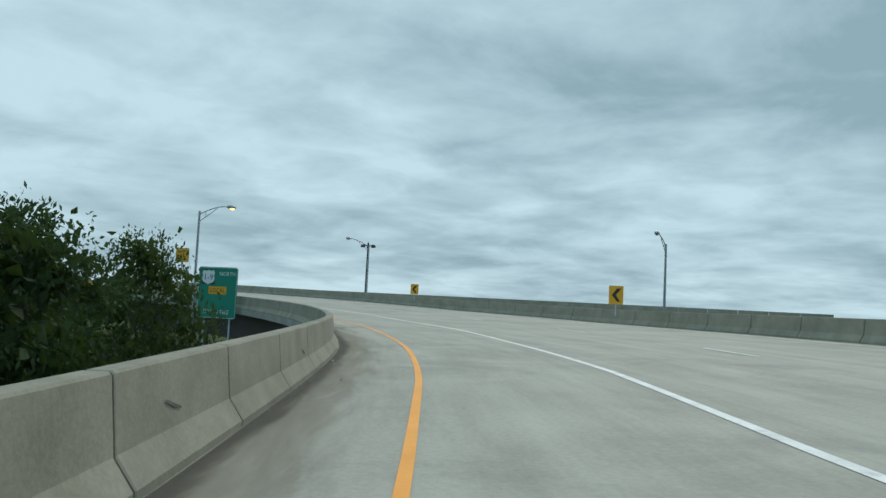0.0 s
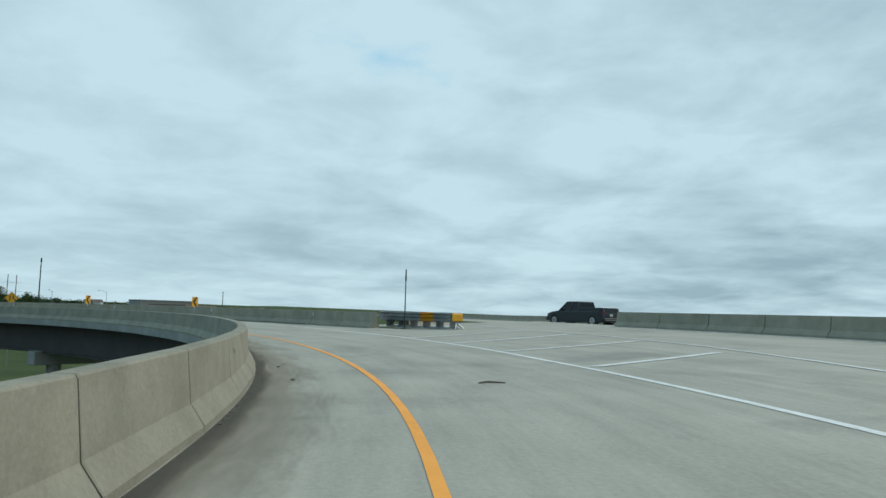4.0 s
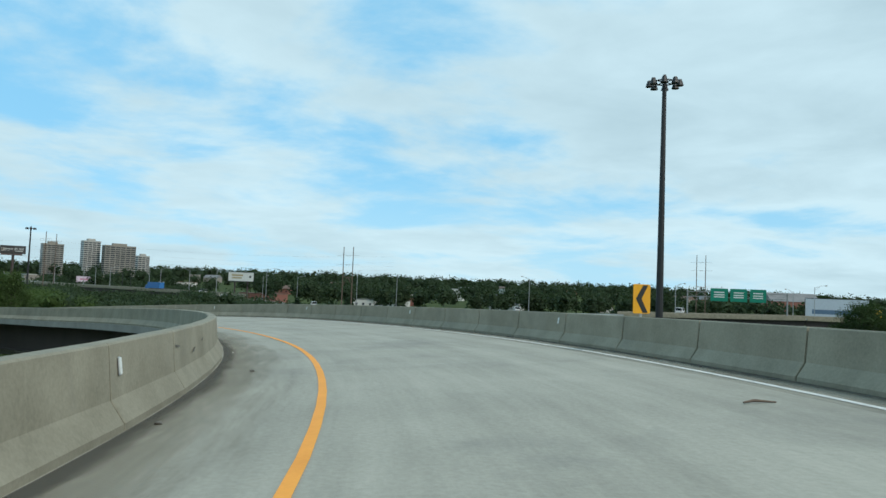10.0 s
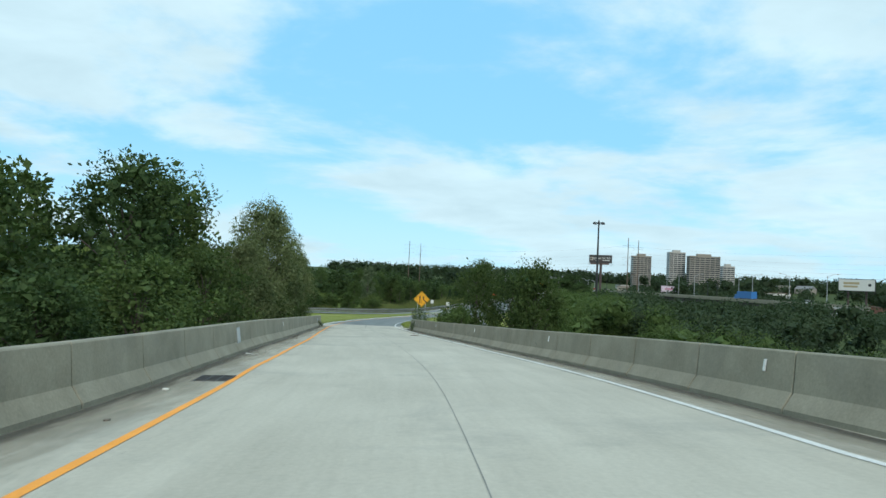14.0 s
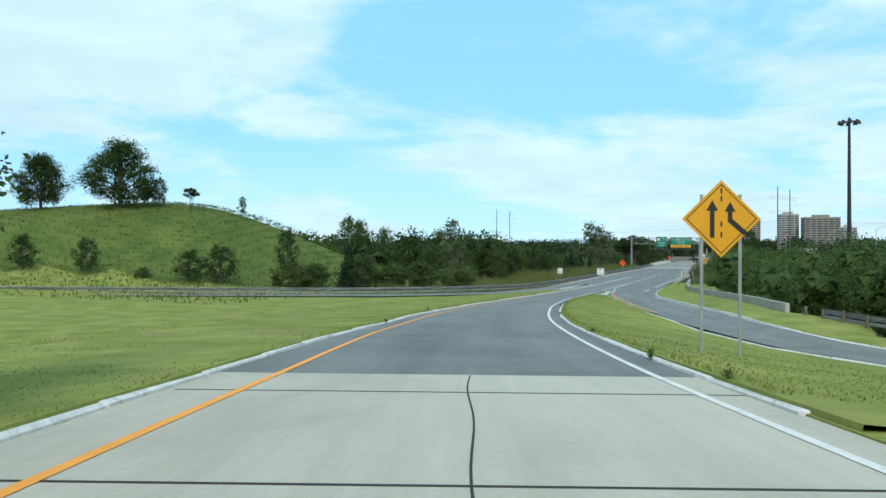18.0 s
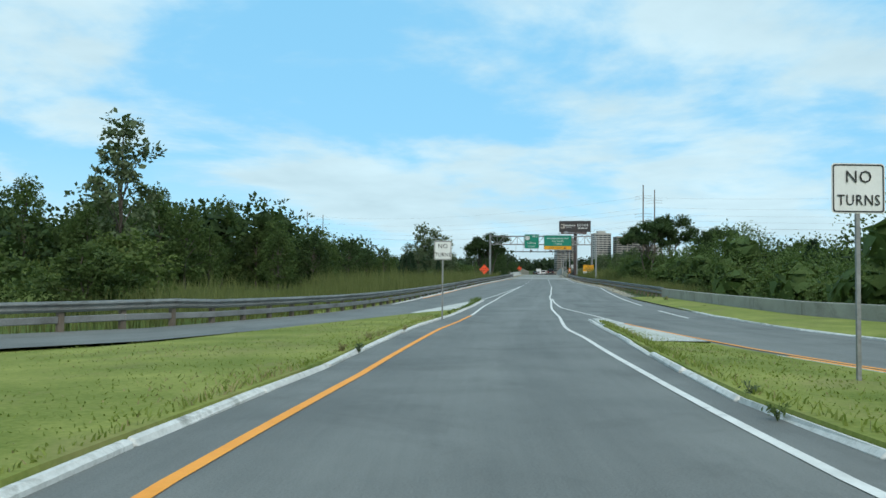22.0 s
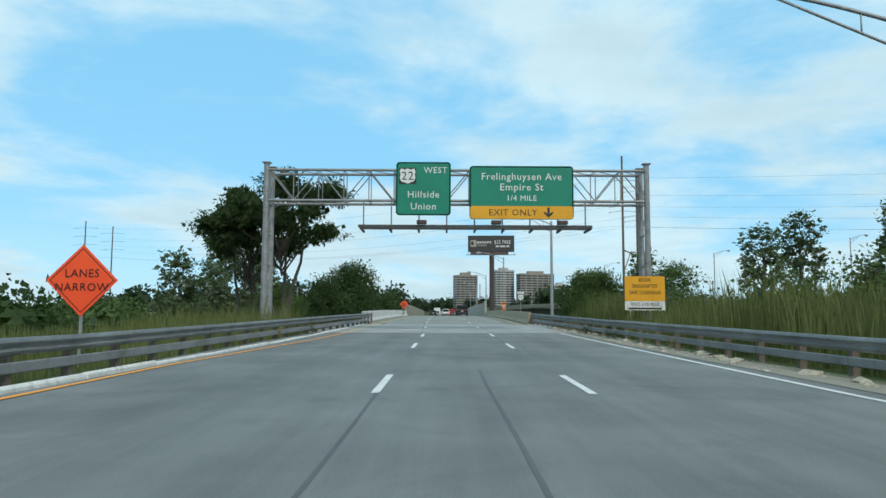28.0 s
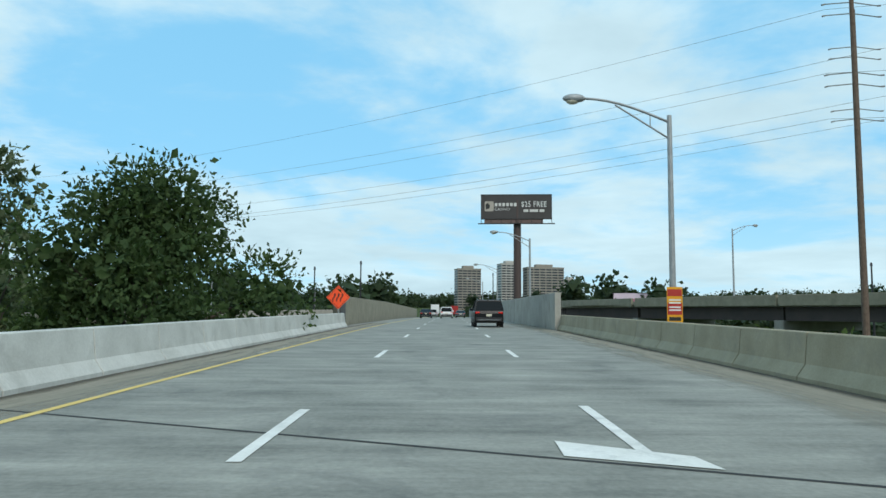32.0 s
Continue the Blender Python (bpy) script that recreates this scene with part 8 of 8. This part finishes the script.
def lawn():
    out, dry = [], []
    med = np.array(MEDIAN_EDGE)
    for k in range(36000):
        s = 250 + 104 * rngw.random() ** 0.9
        u0 = tab(KERB_L, s) - 0.22
        u = u0 - 9.0 * rngw.random() ** 1.7
        x, y, z = surf(s, u)
        if y > -178 and x < float(np.interp(y, med[:, 1], med[:, 0])) + 0.25:
            continue
        z = max(quick_z(x, y), median_z(s, u))
        clump = math.sin(x * 0.8) * math.sin(y * 0.7 + 1)
        h = rngw.uniform(0.02, 0.05) * (1.1 + 0.5 * clump) * (1.7 if u > u0 - 0.2 else 1.0)
        (dry if (clump > 0.45 and rngw.random() < 0.5) or rngw.random() < 0.10 else out).append((x, y, z - 0.01, h, rngw.uniform(0.012, 0.028)))
    for k in range(20000):
        s = 254 + 86 * rngw.random()
        u0 = tab(KERB_R, s) + 0.22
        wide = max(0.3, side_u(s) - u0 - 0.2)
        d = min(0.95, 6.0 / wide) * rngw.random() ** 1.3
        u = u0 + wide * d
        x, y, z = surf(s, u)
        z = isl_z(s, d)
        h = rngw.uniform(0.02, 0.06) * (2.0 if u < u0 + 0.25 else 1.0)
        (dry if rngw.random() < 0.12 else out).append((x, y, z - 0.01, h, rngw.uniform(0.015, 0.035)))
    return out, dry


def median_z(s, u):
    """The grass beside the kerbs lies a hand above the road and settles outward."""
    d = max(0.0, -u - 3.0) if u < 0 else max(0.0, u - 3.8)
    return at(s)[2] + 0.10 - 0.035 * d if u < 0 else at(s)[2] + 0.10 - 0.09 * d


MED_W = ((250, 7.0), (318, 7.0), (323, 8.6), (330, 4.9), (339.5, 2.6), (344, 1.6), (348, 0.5))
med_grass = sweep("median_grass", lambda s: [(tab(KERB_L, s) - 0.12, -0.15), (tab(KERB_L, s) - 0.16, 0.09)] + [(tab(KERB_L, s) - 0.2 - d * tab(MED_W, s), median_z(s, tab(KERB_L, s) - d * tab(MED_W, s)) - at(s)[2]) for d in (0.1, 0.3, 0.6, 1.0)], 250, 348, 2.0, grass_mat)
tagged(med_grass, "mown yellow-green grass of the median", "lawn", kind="structure")


isl_grass = sweep("island_grass", lambda s: [(tab(KERB_R, s) + 0.12, -0.15), (tab(KERB_R, s) + 0.16, 0.09)] + [(tab(KERB_R, s) + 0.2 + d * (side_u(s) - tab(KERB_R, s) - 0.2), isl_z(s, d) - at(s)[2]) for d in (0.1, 0.3, 0.6, 1.0)] + [(side_u(s) + 0.1, isl_z(s, 1.0) - at(s)[2] - 0.3)], 252, 338, 2.0, grass_mat)
tagged(isl_grass, "rough yellow-green grass of the traffic island", "lawn", kind="structure")
shoulder = sweep("barrier_end_earth", lambda s: [(float(np.interp(s, (246, 250.2, 250.8), (tab(RTOE, 246) + 0.6, tab(RTOE, 250) + 0.6, 3.55))), -0.4), (float(np.interp(s, (246, 250.2, 250.8), (tab(RTOE, 246) + 0.62, tab(RTOE, 250) + 0.62, 3.6))), 0.02), (6.5, -0.06), (9.5, -0.5)], 246, 254, 0.5, grass_mat)
tagged(shoulder, "rough grass closing round the end of the barrier", "lawn", kind="structure")
green_blades, dry_blades = lawn()
blades("lawn_blades", "short green grass beside the kerbs", green_blades, grass_leaf, 52, 1.1)
blades("dry_blades", "dry straw-coloured grass in the lawn", dry_blades, dry_leaf, 53, 1.1)


def hill_tufts():
    out = []
    for k in range(26000):
        x, y = rngw.uniform(-125, -24), rngw.uniform(-195, -128)
        z = ground_quick(x, y)
        if z < 0.4 and rngw.random() < 0.6:
            continue
        out.append((x, y, z, rngw.uniform(0.2, 0.5), rngw.uniform(0.06, 0.16)))
    return out


HX, HY = np.arange(-130, -18, 2.0), np.arange(-200, -120, 2.0)
HZ = land(*np.meshgrid(HX, HY)) - 0.16


def ground_quick(x, y):
    return float(HZ[int((y + 200) / 2), int((x + 130) / 2)])


blades("hill_tufts", "long tufted grass on the mound", hill_tufts(), hill_leaf, 54, 0.6)


# weeds at the barrier ends, along the kerbs and on the island tip
def weed(x, y, z, h, spread, mat, label, n=60, seed=0, slim=0.16):
    rng = np.random.default_rng(seed)
    n *= 2
    root = new("weed")
    root.matrix_basis = pose(x, y, z)
    tagged(root, label, "weed", "weeds along the road")
    bm = bmesh.new()
    V, F, off = [], [], 0
    for k in range(6):
        a = rng.uniform(0, 6.28)
        tip = np.array((math.cos(a) * spread * rng.uniform(0.3, 1), math.sin(a) * spread * rng.uniform(0.3, 1), h * rng.uniform(0.65, 1)))
        tube(bm, [(0, 0, -0.05), tuple(tip * (0.4, 0.4, 0.55)), tuple(tip)], [0.006, 0.005, 0.002], 4)
        q = rng.uniform(0.15, 1, n // 6)[:, None]
        pts = tip * q * np.where(q < 0.5, 0.9, 1.0) + rng.normal(0, spread * 0.2, (n // 6, 3)) * (1, 1, 0.5)
        pts[:, 2] = np.maximum(pts[:, 2], 0.02)
        v, f = leaves(rng, pts, rng.normal(0, 1, (n // 6, 3)), 0.05 + h * 0.07, -0.2, slim * 2.4)
        V.append(v)
        F.append(f + off)
        off += len(v)
    tagged(part("stalk", bm, mat, root), kind="stuff")
    raw_mesh("foliage", np.vstack(V), np.vstack(F), mat, root)


WEED_SPOTS = [(244.5, -3.75, 0.5, 0.8), (246, -3.6, 0.35, 0.6), (240.5, 3.7, 0.9, 0.7), (246.5, 4.3, 1.9, 0.7), (248.5, 4.8, 2.2, 0.8), (245, 4.4, 1.3, 0.8), (249.5, 4.4, 1.0, 0.6), (251, 5.4, 1.4, 0.7), (247.5, 5.4, 1.6, 0.8)]
for k, (s, u, h, w) in enumerate(WEED_SPOTS):
    x, y, z = surf(s, u)
    weed(x, y, z, h, w * 0.5, leaf_grey, "wild grey-green weed at the barrier's end", 150, k, 0.14)
for k in range(26):
    s = rngw.uniform(250, 345)
    left = rngw.random() < 0.6
    if not left and s > 341:
        s -= 60
    u = tab(KERB_L, s) - rngw.uniform(-0.05, 0.35) if left else tab(KERB_R, s) + rngw.uniform(-0.05, 0.3)
    x, y, z = surf(s, u, 0.05)
    weed(x, y, z, rngw.uniform(0.08, 0.22), 0.10, (leaf_fresh, leaf_grey, dry_leaf)[k % 3], "small weed growing along the kerb", 36, 100 + k)
def tip_tufts():
    """Coarse grass that grows through the joint between the island and its kerb."""
    out = []
    for k in range(2600):
        q = 347 + 16.5 * rngw.random()
        grow = 0.35 + 0.65 * max(0.0, math.sin(q * 1.1) * math.sin(q * 0.37 + 1.0)) + (0.8 if q > 359 else 0.0)
        u = tab(KERB_L, q) - 0.2 - abs(rngw.gauss(0, 0.10)) * (2.2 if q > 359 else 1.0)
        x, y, z = surf(q, u, 0.06)
        out.append((x, y, z, rngw.uniform(0.06, 0.25) * grow, rngw.uniform(0.008, 0.02)))
    return out


blades("tip_grass", "coarse grass growing in the joint of the concrete island", tip_tufts(), leaf_fresh, 55, 0.7)
for k in range(40):
    y = rngw.uniform(-140, -26)
    left = rngw.random() < 0.5
    x = float(np.interp(y, (-140, -120, -75, -45, -25), (-7.6, -7.7, -7.5, -6.5, -6.0))) if left else float(np.interp(y, (-140, -120, -95, -75, -60, -45, -25), (10.2, 9.6, 9.5, 8.5, 7.3, 6.6, 6.35)))
    weed(x + (-0.25 if left else 0.25) * rngw.random(), y, road_zs(y) + 0.02, rngw.uniform(0.15, 0.5), 0.16, (leaf_fresh, leaf_grey, dry_leaf)[k % 3], "weed at the foot of the guardrail", 42, 300 + k)


# ---------- vehicles ----------
car_black = plain("car_black", (0.006, 0.0065, 0.0075), 0.32, spec=0.3)
car_grey = surface("car_grey", (0.07, 0.075, 0.08), (0.10, 0.105, 0.11), scale=1.0, rough=0.25, metal=0.5, bump=0.0)
car_navy = plain("car_navy", (0.012, 0.02, 0.026), 0.3)
car_white = plain("car_white", (0.75, 0.76, 0.76), 0.25)
car_red = plain("car_red", (0.35, 0.03, 0.025), 0.25)
car_silver = surface("car_silver", (0.42, 0.43, 0.44), (0.5, 0.51, 0.52), scale=1.0, rough=0.28, metal=0.6, bump=0.0)
car_yellow = plain("car_yellow", (0.75, 0.45, 0.03), 0.35)
car_blue = plain("trailer_blue", (0.03, 0.16, 0.42), 0.4)
car_glass = plain("car_glass", (0.006, 0.007, 0.008), 0.12, spec=0.35)
rubber_mat = plain("tyre_rubber", (0.02, 0.02, 0.02), 0.9)
rim_mat = surface("wheel_rim", (0.35, 0.36, 0.37), (0.5, 0.51, 0.52), scale=8.0, rough=0.3, metal=0.8, bump=0.0)
tail_mat = plain("tail_light", (0.30, 0.012, 0.01), 0.2)
tail_on = plain("tail_light_lit", (0.6, 0.03, 0.02), 0.2, glow=0.1)
head_mat = plain("head_light", (0.7, 0.72, 0.74), 0.1)
trim_mat = plain("black_trim", (0.02, 0.02, 0.021), 0.6)
plate_mat = plain("plate_pale", (0.62, 0.60, 0.48), 0.5)


def loft(bm, sections):
    """Skin over closed rings of equal count; the ends are capped."""
    rings = [[bm.verts.new(p) for p in ring] for ring in sections]
    n = len(rings[0])
    for a, b in zip(rings, rings[1:]):
        for j in range(n):
            bm.faces.new((a[j], a[(j + 1) % n], b[(j + 1) % n], b[j]))
    bm.faces.new(rings[0][::-1])
    bm.faces.new(rings[-1])


def ring(y, w, z0, z1, r=0.12):
    """A rounded outline across the car at length y."""
    pts = []
    for cx, cz, a0 in ((w - r, z1 - r, 0), (-w + r, z1 - r, 90), (-w + r * 0.6, z0 + r * 0.6, 180), (w - r * 0.6, z0 + r * 0.6, 270)):
        rr = r if a0 < 180 else r * 0.6
        for k in range(4):
            a = radians(a0 + 30 * k)
            pts.append((cx + rr * math.cos(a), y, cz + rr * math.sin(a)))
    return pts


def wheel(root, x, y, r, side):
    bm = bmesh.new()
    rod(bm, (x - 0.11, y, r), (x + 0.11, y, r), r, r, 20)
    es = [e for e in bm.edges if abs((e.verts[0].co - e.verts[1].co).x) < 1e-4]
    bmesh.ops.bevel(bm, geom=es, offset=0.03, segments=1, affect="EDGES")
    ob = part("wheel", bm, rubber_mat, root, "black rubber tyre on a bright rim")
    bm = bmesh.new()
    rod(bm, (x + side * 0.10, y, r), (x + side * 0.125, y, r), r * 0.66, r * 0.6, 16)
    part("rim", bm, rim_mat, ob)
    for k in range(5):
        a = k * 1.2566
        bm = bmesh.new()
        rod(bm, (x + side * 0.128, y + math.cos(a) * r * 0.15, r + math.sin(a) * r * 0.15), (x + side * 0.128, y + math.cos(a + 0.25) * r * 0.55, r + math.sin(a + 0.25) * r * 0.55), 0.02, seg=4)
        part("spoke", bm, trim_mat, ob)


def car(kind, x, y, z, h, paint, label, lit=False, group="traffic"):
    """kind: suv, sedan, van or pickup; the nose points along +y before turning."""
    L, W, H, belt, wr = dict(suv=(4.8, 0.96, 1.76, 1.08, 0.38), sedan=(4.7, 0.91, 1.45, 0.95, 0.33), van=(5.4, 0.98, 2.1, 1.2, 0.36), pickup=(5.7, 1.0, 1.85, 1.15, 0.40))[kind]
    root = thing("pickup_truck" if kind == "pickup" else "van" if kind == "van" else "car", label, "van" if kind == "van" else "pickup" if kind == "pickup" else "car", pose(x, y, z, 0, 0, h), group)
    f, b = L / 2, -L / 2
    bm = bmesh.new()
    hood = belt - (0.02 if kind == "van" else 0.06)
    loft(bm, [ring(b, W * 0.90, 0.42, belt - 0.22, 0.10), ring(b + 0.06, W * 0.96, 0.34, belt - 0.05, 0.12), ring(b + 0.45, W, 0.26, belt, 0.12), ring(b + L * 0.4, W, 0.24, belt, 0.10),
              ring(f - 1.25, W, 0.25, belt - 0.02, 0.10), ring(f - 0.55, W * 0.98, 0.28, hood - 0.05, 0.14), ring(f - 0.12, W * 0.92, 0.34, hood - 0.16, 0.16), ring(f, W * 0.80, 0.42, hood - 0.30, 0.12)])
    part("body", bm, paint, root, smooth=False)
    # cabin: glass house with pillars and a painted roof
    cb, rb, rf, cf = dict(suv=(b + 0.08, b + 0.42, 0.55, 1.25), sedan=(b + 0.55, b + 1.35, 0.45, 1.25), van=(b + 0.04, b + 0.14, 1.25, 1.95), pickup=(-0.55, -0.45, 0.75, 1.45))[kind]
    tw = W * (0.80 if kind != "van" else 0.90)
    zb, zt = belt - 0.03, H - 0.06

    def house(w_low, w_top, dz):
        return [[(-w_low, cb, zb), (w_low, cb, zb), (w_low, cf, zb), (-w_low, cf, zb)], [(-w_top, rb, zt + dz), (w_top, rb, zt + dz), (w_top, rf, zt + dz), (-w_top, rf, zt + dz)]]

    bm = bmesh.new()
    loft(bm, house(W * 0.95, tw, 0.0))
    part("glasshouse", bm, car_glass, root, "dark tinted glass")
    bm = bmesh.new()
    loft(bm, [[(-tw - 0.01, rb - 0.03, zt - 0.04), (tw + 0.01, rb - 0.03, zt - 0.04), (tw + 0.01, rf + 0.03, zt - 0.04), (-tw - 0.01, rf + 0.03, zt - 0.04)],
              [(-tw + 0.02, rb, H - 0.03), (tw - 0.02, rb, H - 0.03), (tw - 0.02, rf, H - 0.03), (-tw + 0.02, rf, H - 0.03)],
              [(-tw + 0.14, rb + 0.12, H), (tw - 0.14, rb + 0.12, H), (tw - 0.14, rf - 0.16, H), (-tw + 0.14, rf - 0.16, H)]])
    part("roof", bm, paint, root)
    for sx in (-1, 1):
        for ya, yb in ((cb, rb), (cf, rf), ((cb + cf) / 2 - 0.1, (rb + rf) / 2 - 0.1)) + (((cb * 0.75 + cf * 0.25), (rb * 0.75 + rf * 0.25)),) * (kind in ("suv", "van")):
            bm = bmesh.new()
            rod(bm, (sx * (W * 0.95 + 0.003), ya, zb), (sx * (tw + 0.003), yb, zt), 0.055, 0.045, 5)
            part("pillar", bm, paint, root)
        for yy in (f - 0.95, b + 0.95):
            bm = bmesh.new()
            rod(bm, (sx * (W - 0.20), yy, wr), (sx * (W + 0.006), yy, wr), wr + 0.09, wr + 0.07, 20)
            part("wheel_arch", bm, trim_mat, root)
            wheel(root, sx * (W - 0.095), yy, wr, sx)
        bm = bmesh.new()
        box(bm, (0.10, 0.07, 0.34 if kind in ("van", "pickup") else 0.14), (sx * W * 0.86, b - 0.0, belt - 0.16), bevel=0.02)
        box(bm, (0.22 if kind in ("suv", "sedan") else 0.05, 0.07, 0.09), (sx * W * 0.74, b - 0.0, belt - 0.16), bevel=0.02)
        part("tail_light", bm, tail_on if lit else tail_mat, root)
        bm = bmesh.new()
        box(bm, (0.34, 0.10, 0.13), (sx * W * 0.68, f - 0.09, hood - 0.30), bevel=0.03)
        part("head_light", bm, head_mat, root)
        bm = bmesh.new()
        box(bm, (0.2, 0.10, 0.15), (sx * (W + 0.08), cf - 0.35, belt + 0.06), bevel=0.03)
        part("mirror", bm, paint, root)
        bm = bmesh.new()
        box(bm, (0.03, L * 0.56, 0.10), (sx * (W - 0.005), 0, 0.40), bevel=0.01)
        part("sill", bm, trim_mat, root)
        if kind == "suv":
            bm = bmesh.new()
            tube(bm, [(sx * tw * 0.9, rb + 0.25, H - 0.01), (sx * tw * 0.9, rb + 0.4, H + 0.05), (sx * tw * 0.9, rf - 0.4, H + 0.05), (sx * tw * 0.9, rf - 0.2, H - 0.01)], 0.018, 5)
            part("roof_rail", bm, rim_mat, root)
    for yy, dz in ((b - 0.04, 0.0), (f + 0.0, 0.02)):
        bm = bmesh.new()
        box(bm, (W * 1.78, 0.14, 0.26), (0, yy, 0.48 + dz), bevel=0.04)
        part("bumper", bm, trim_mat if kind != "sedan" else paint, root)
    bm = bmesh.new()
    box(bm, (W * 1.5, 0.03, 0.035), (0, b - 0.12, 0.46))
    part("chrome_strip", bm, rim_mat, root)
    bm = bmesh.new()
    box(bm, (0.34, 0.02, 0.16), (0, b - 0.03 if kind != "sedan" else b - 0.015, belt - 0.32 if kind != "sedan" else 0.72))
    part("number_plate", bm, plate_mat, root)
    if kind == "pickup":
        for sx in (-1, 1):
            bm = bmesh.new()
            box(bm, (0.10, 2.1, 0.34), (sx * (W - 0.07), b + 1.15, belt + 0.05), bevel=0.02)
            part("bed_side", bm, paint, root)
        bm = bmesh.new()
        box(bm, (W * 1.8, 0.08, 0.5), (0, b + 0.06, belt - 0.02), bevel=0.02)
        part("tailgate", bm, paint, root)
    return root


def lorry(x, y, z, h, cab, boxm, label, L=8.0, wide=1.22):
    root = thing("lorry", label, "truck", pose(x, y, z, 0, 0, h), "traffic")
    bm = bmesh.new()
    box(bm, (2 * wide, L - 2.4, 2.7), (0, -1.2, 2.35), bevel=0.04)
    part("cargo_box", bm, boxm, root)
    bm = bmesh.new()
    loft(bm, [ring(L / 2 - 2.3, 1.12, 0.55, 2.5, 0.15), ring(L / 2 - 1.0, 1.12, 0.5, 2.5, 0.2), ring(L / 2 - 0.5, 1.1, 0.5, 1.5, 0.2), ring(L / 2, 1.0, 0.5, 1.35, 0.2)])
    part("cab", bm, cab, root)
    bm = bmesh.new()
    box(bm, (1.9, 0.5, 0.75), (0, L / 2 - 0.75, 1.85), turn=None, bevel=0.1)
    part("windscreen", bm, car_glass, root)
    bm = bmesh.new()
    box(bm, (0.9, L - 1.0, 0.22), (0, -0.3, 0.85))
    part("chassis", bm, trim_mat, root)
    for sx in (-1, 1):
        for yy in (L / 2 - 1.2, -L / 2 + 1.0, -L / 2 + 2.2):
            wheel(root, sx * (wide - 0.18), yy, 0.46, sx)
        bm = bmesh.new()
        box(bm, (0.18, 0.04, 0.14), (sx * 0.95, -L / 2 - 0.02, 0.95))
        part("tail_light", bm, tail_mat, root)
    return root


def lane_z(y):
    return float(np.interp(496 + y, fine_s, fine_z)) + 0.005


car("suv", 2.95, 50, lane_z(50), 0, car_black, "black sport utility vehicle with lit tail lights", True, "cars on the bridge")
car("suv", 0.55, 118, lane_z(118), 0, car_white, "white sport utility vehicle driving ahead", True, "cars on the bridge")
car("sedan", -2.7, 119, lane_z(119), 0, car_black, "dark saloon car driving ahead", True, "cars on the bridge")
car("sedan", 3.4, 146, lane_z(146), 0, car_grey, "dark grey saloon car far ahead", True, "cars on the bridge")
car("suv", -2.2, 158, lane_z(158), 0, car_silver, "silver sport utility vehicle far ahead", True, "cars on the bridge")
car("van", 0.3, 190, lane_z(190), 0, car_white, "white van far ahead on the highway", False, "cars on the bridge")
lorry(-2.4, 225, lane_z(225), 0, car_white, car_white, "white box truck far ahead on the highway")
lorry(3.8, 250, lane_z(250), 0, car_red, car_red, "red truck far ahead on the highway")
car("pickup", 21.6, -418.0, 7.88, -62, car_navy, "dark blue-black pickup on the joining roadway", False, "cars on other roads")
lorry(78, 3, 4.45, 26, car_blue, car_blue, "blue trailer truck on the viaduct", 12.0)
car("suv", 94, -31, 4.3, 24, car_white, "white car on the viaduct", False, "cars on other roads")
for k, (x, y, z, h, kind, paint, what) in enumerate(((207, -196, 5.05, -55, "van", car_white, "white van"), (250, -230, 5.05, -57, "lorry", car_yellow, "yellow truck"), (282, -252, 5.05, -58, "suv", car_white, "white car"), (178, -150, 3.2, -28, "suv", car_white, "white car"),
                                                     (150, -90, 1.1, -16, "sedan", car_black, "black car"), (141, -40, 0.3, -10, "van", car_white, "white van"), (134, -8, 0.2, -7, "sedan", car_red, "red car"), (132, 25, 0.2, -5, "suv", car_silver, "silver car"), (305, -258, 5.05, -58, "sedan", car_red, "red car"), (165, -128, 1.8, 152, "sedan", car_silver, "silver car"))):
    if kind == "lorry":
        lorry(x, y, z, h, paint, paint, what + " on the distant highway")
    else:
        car(kind, x, y, z, h, paint, what + " on the distant highway", False, "cars on the distant highway")
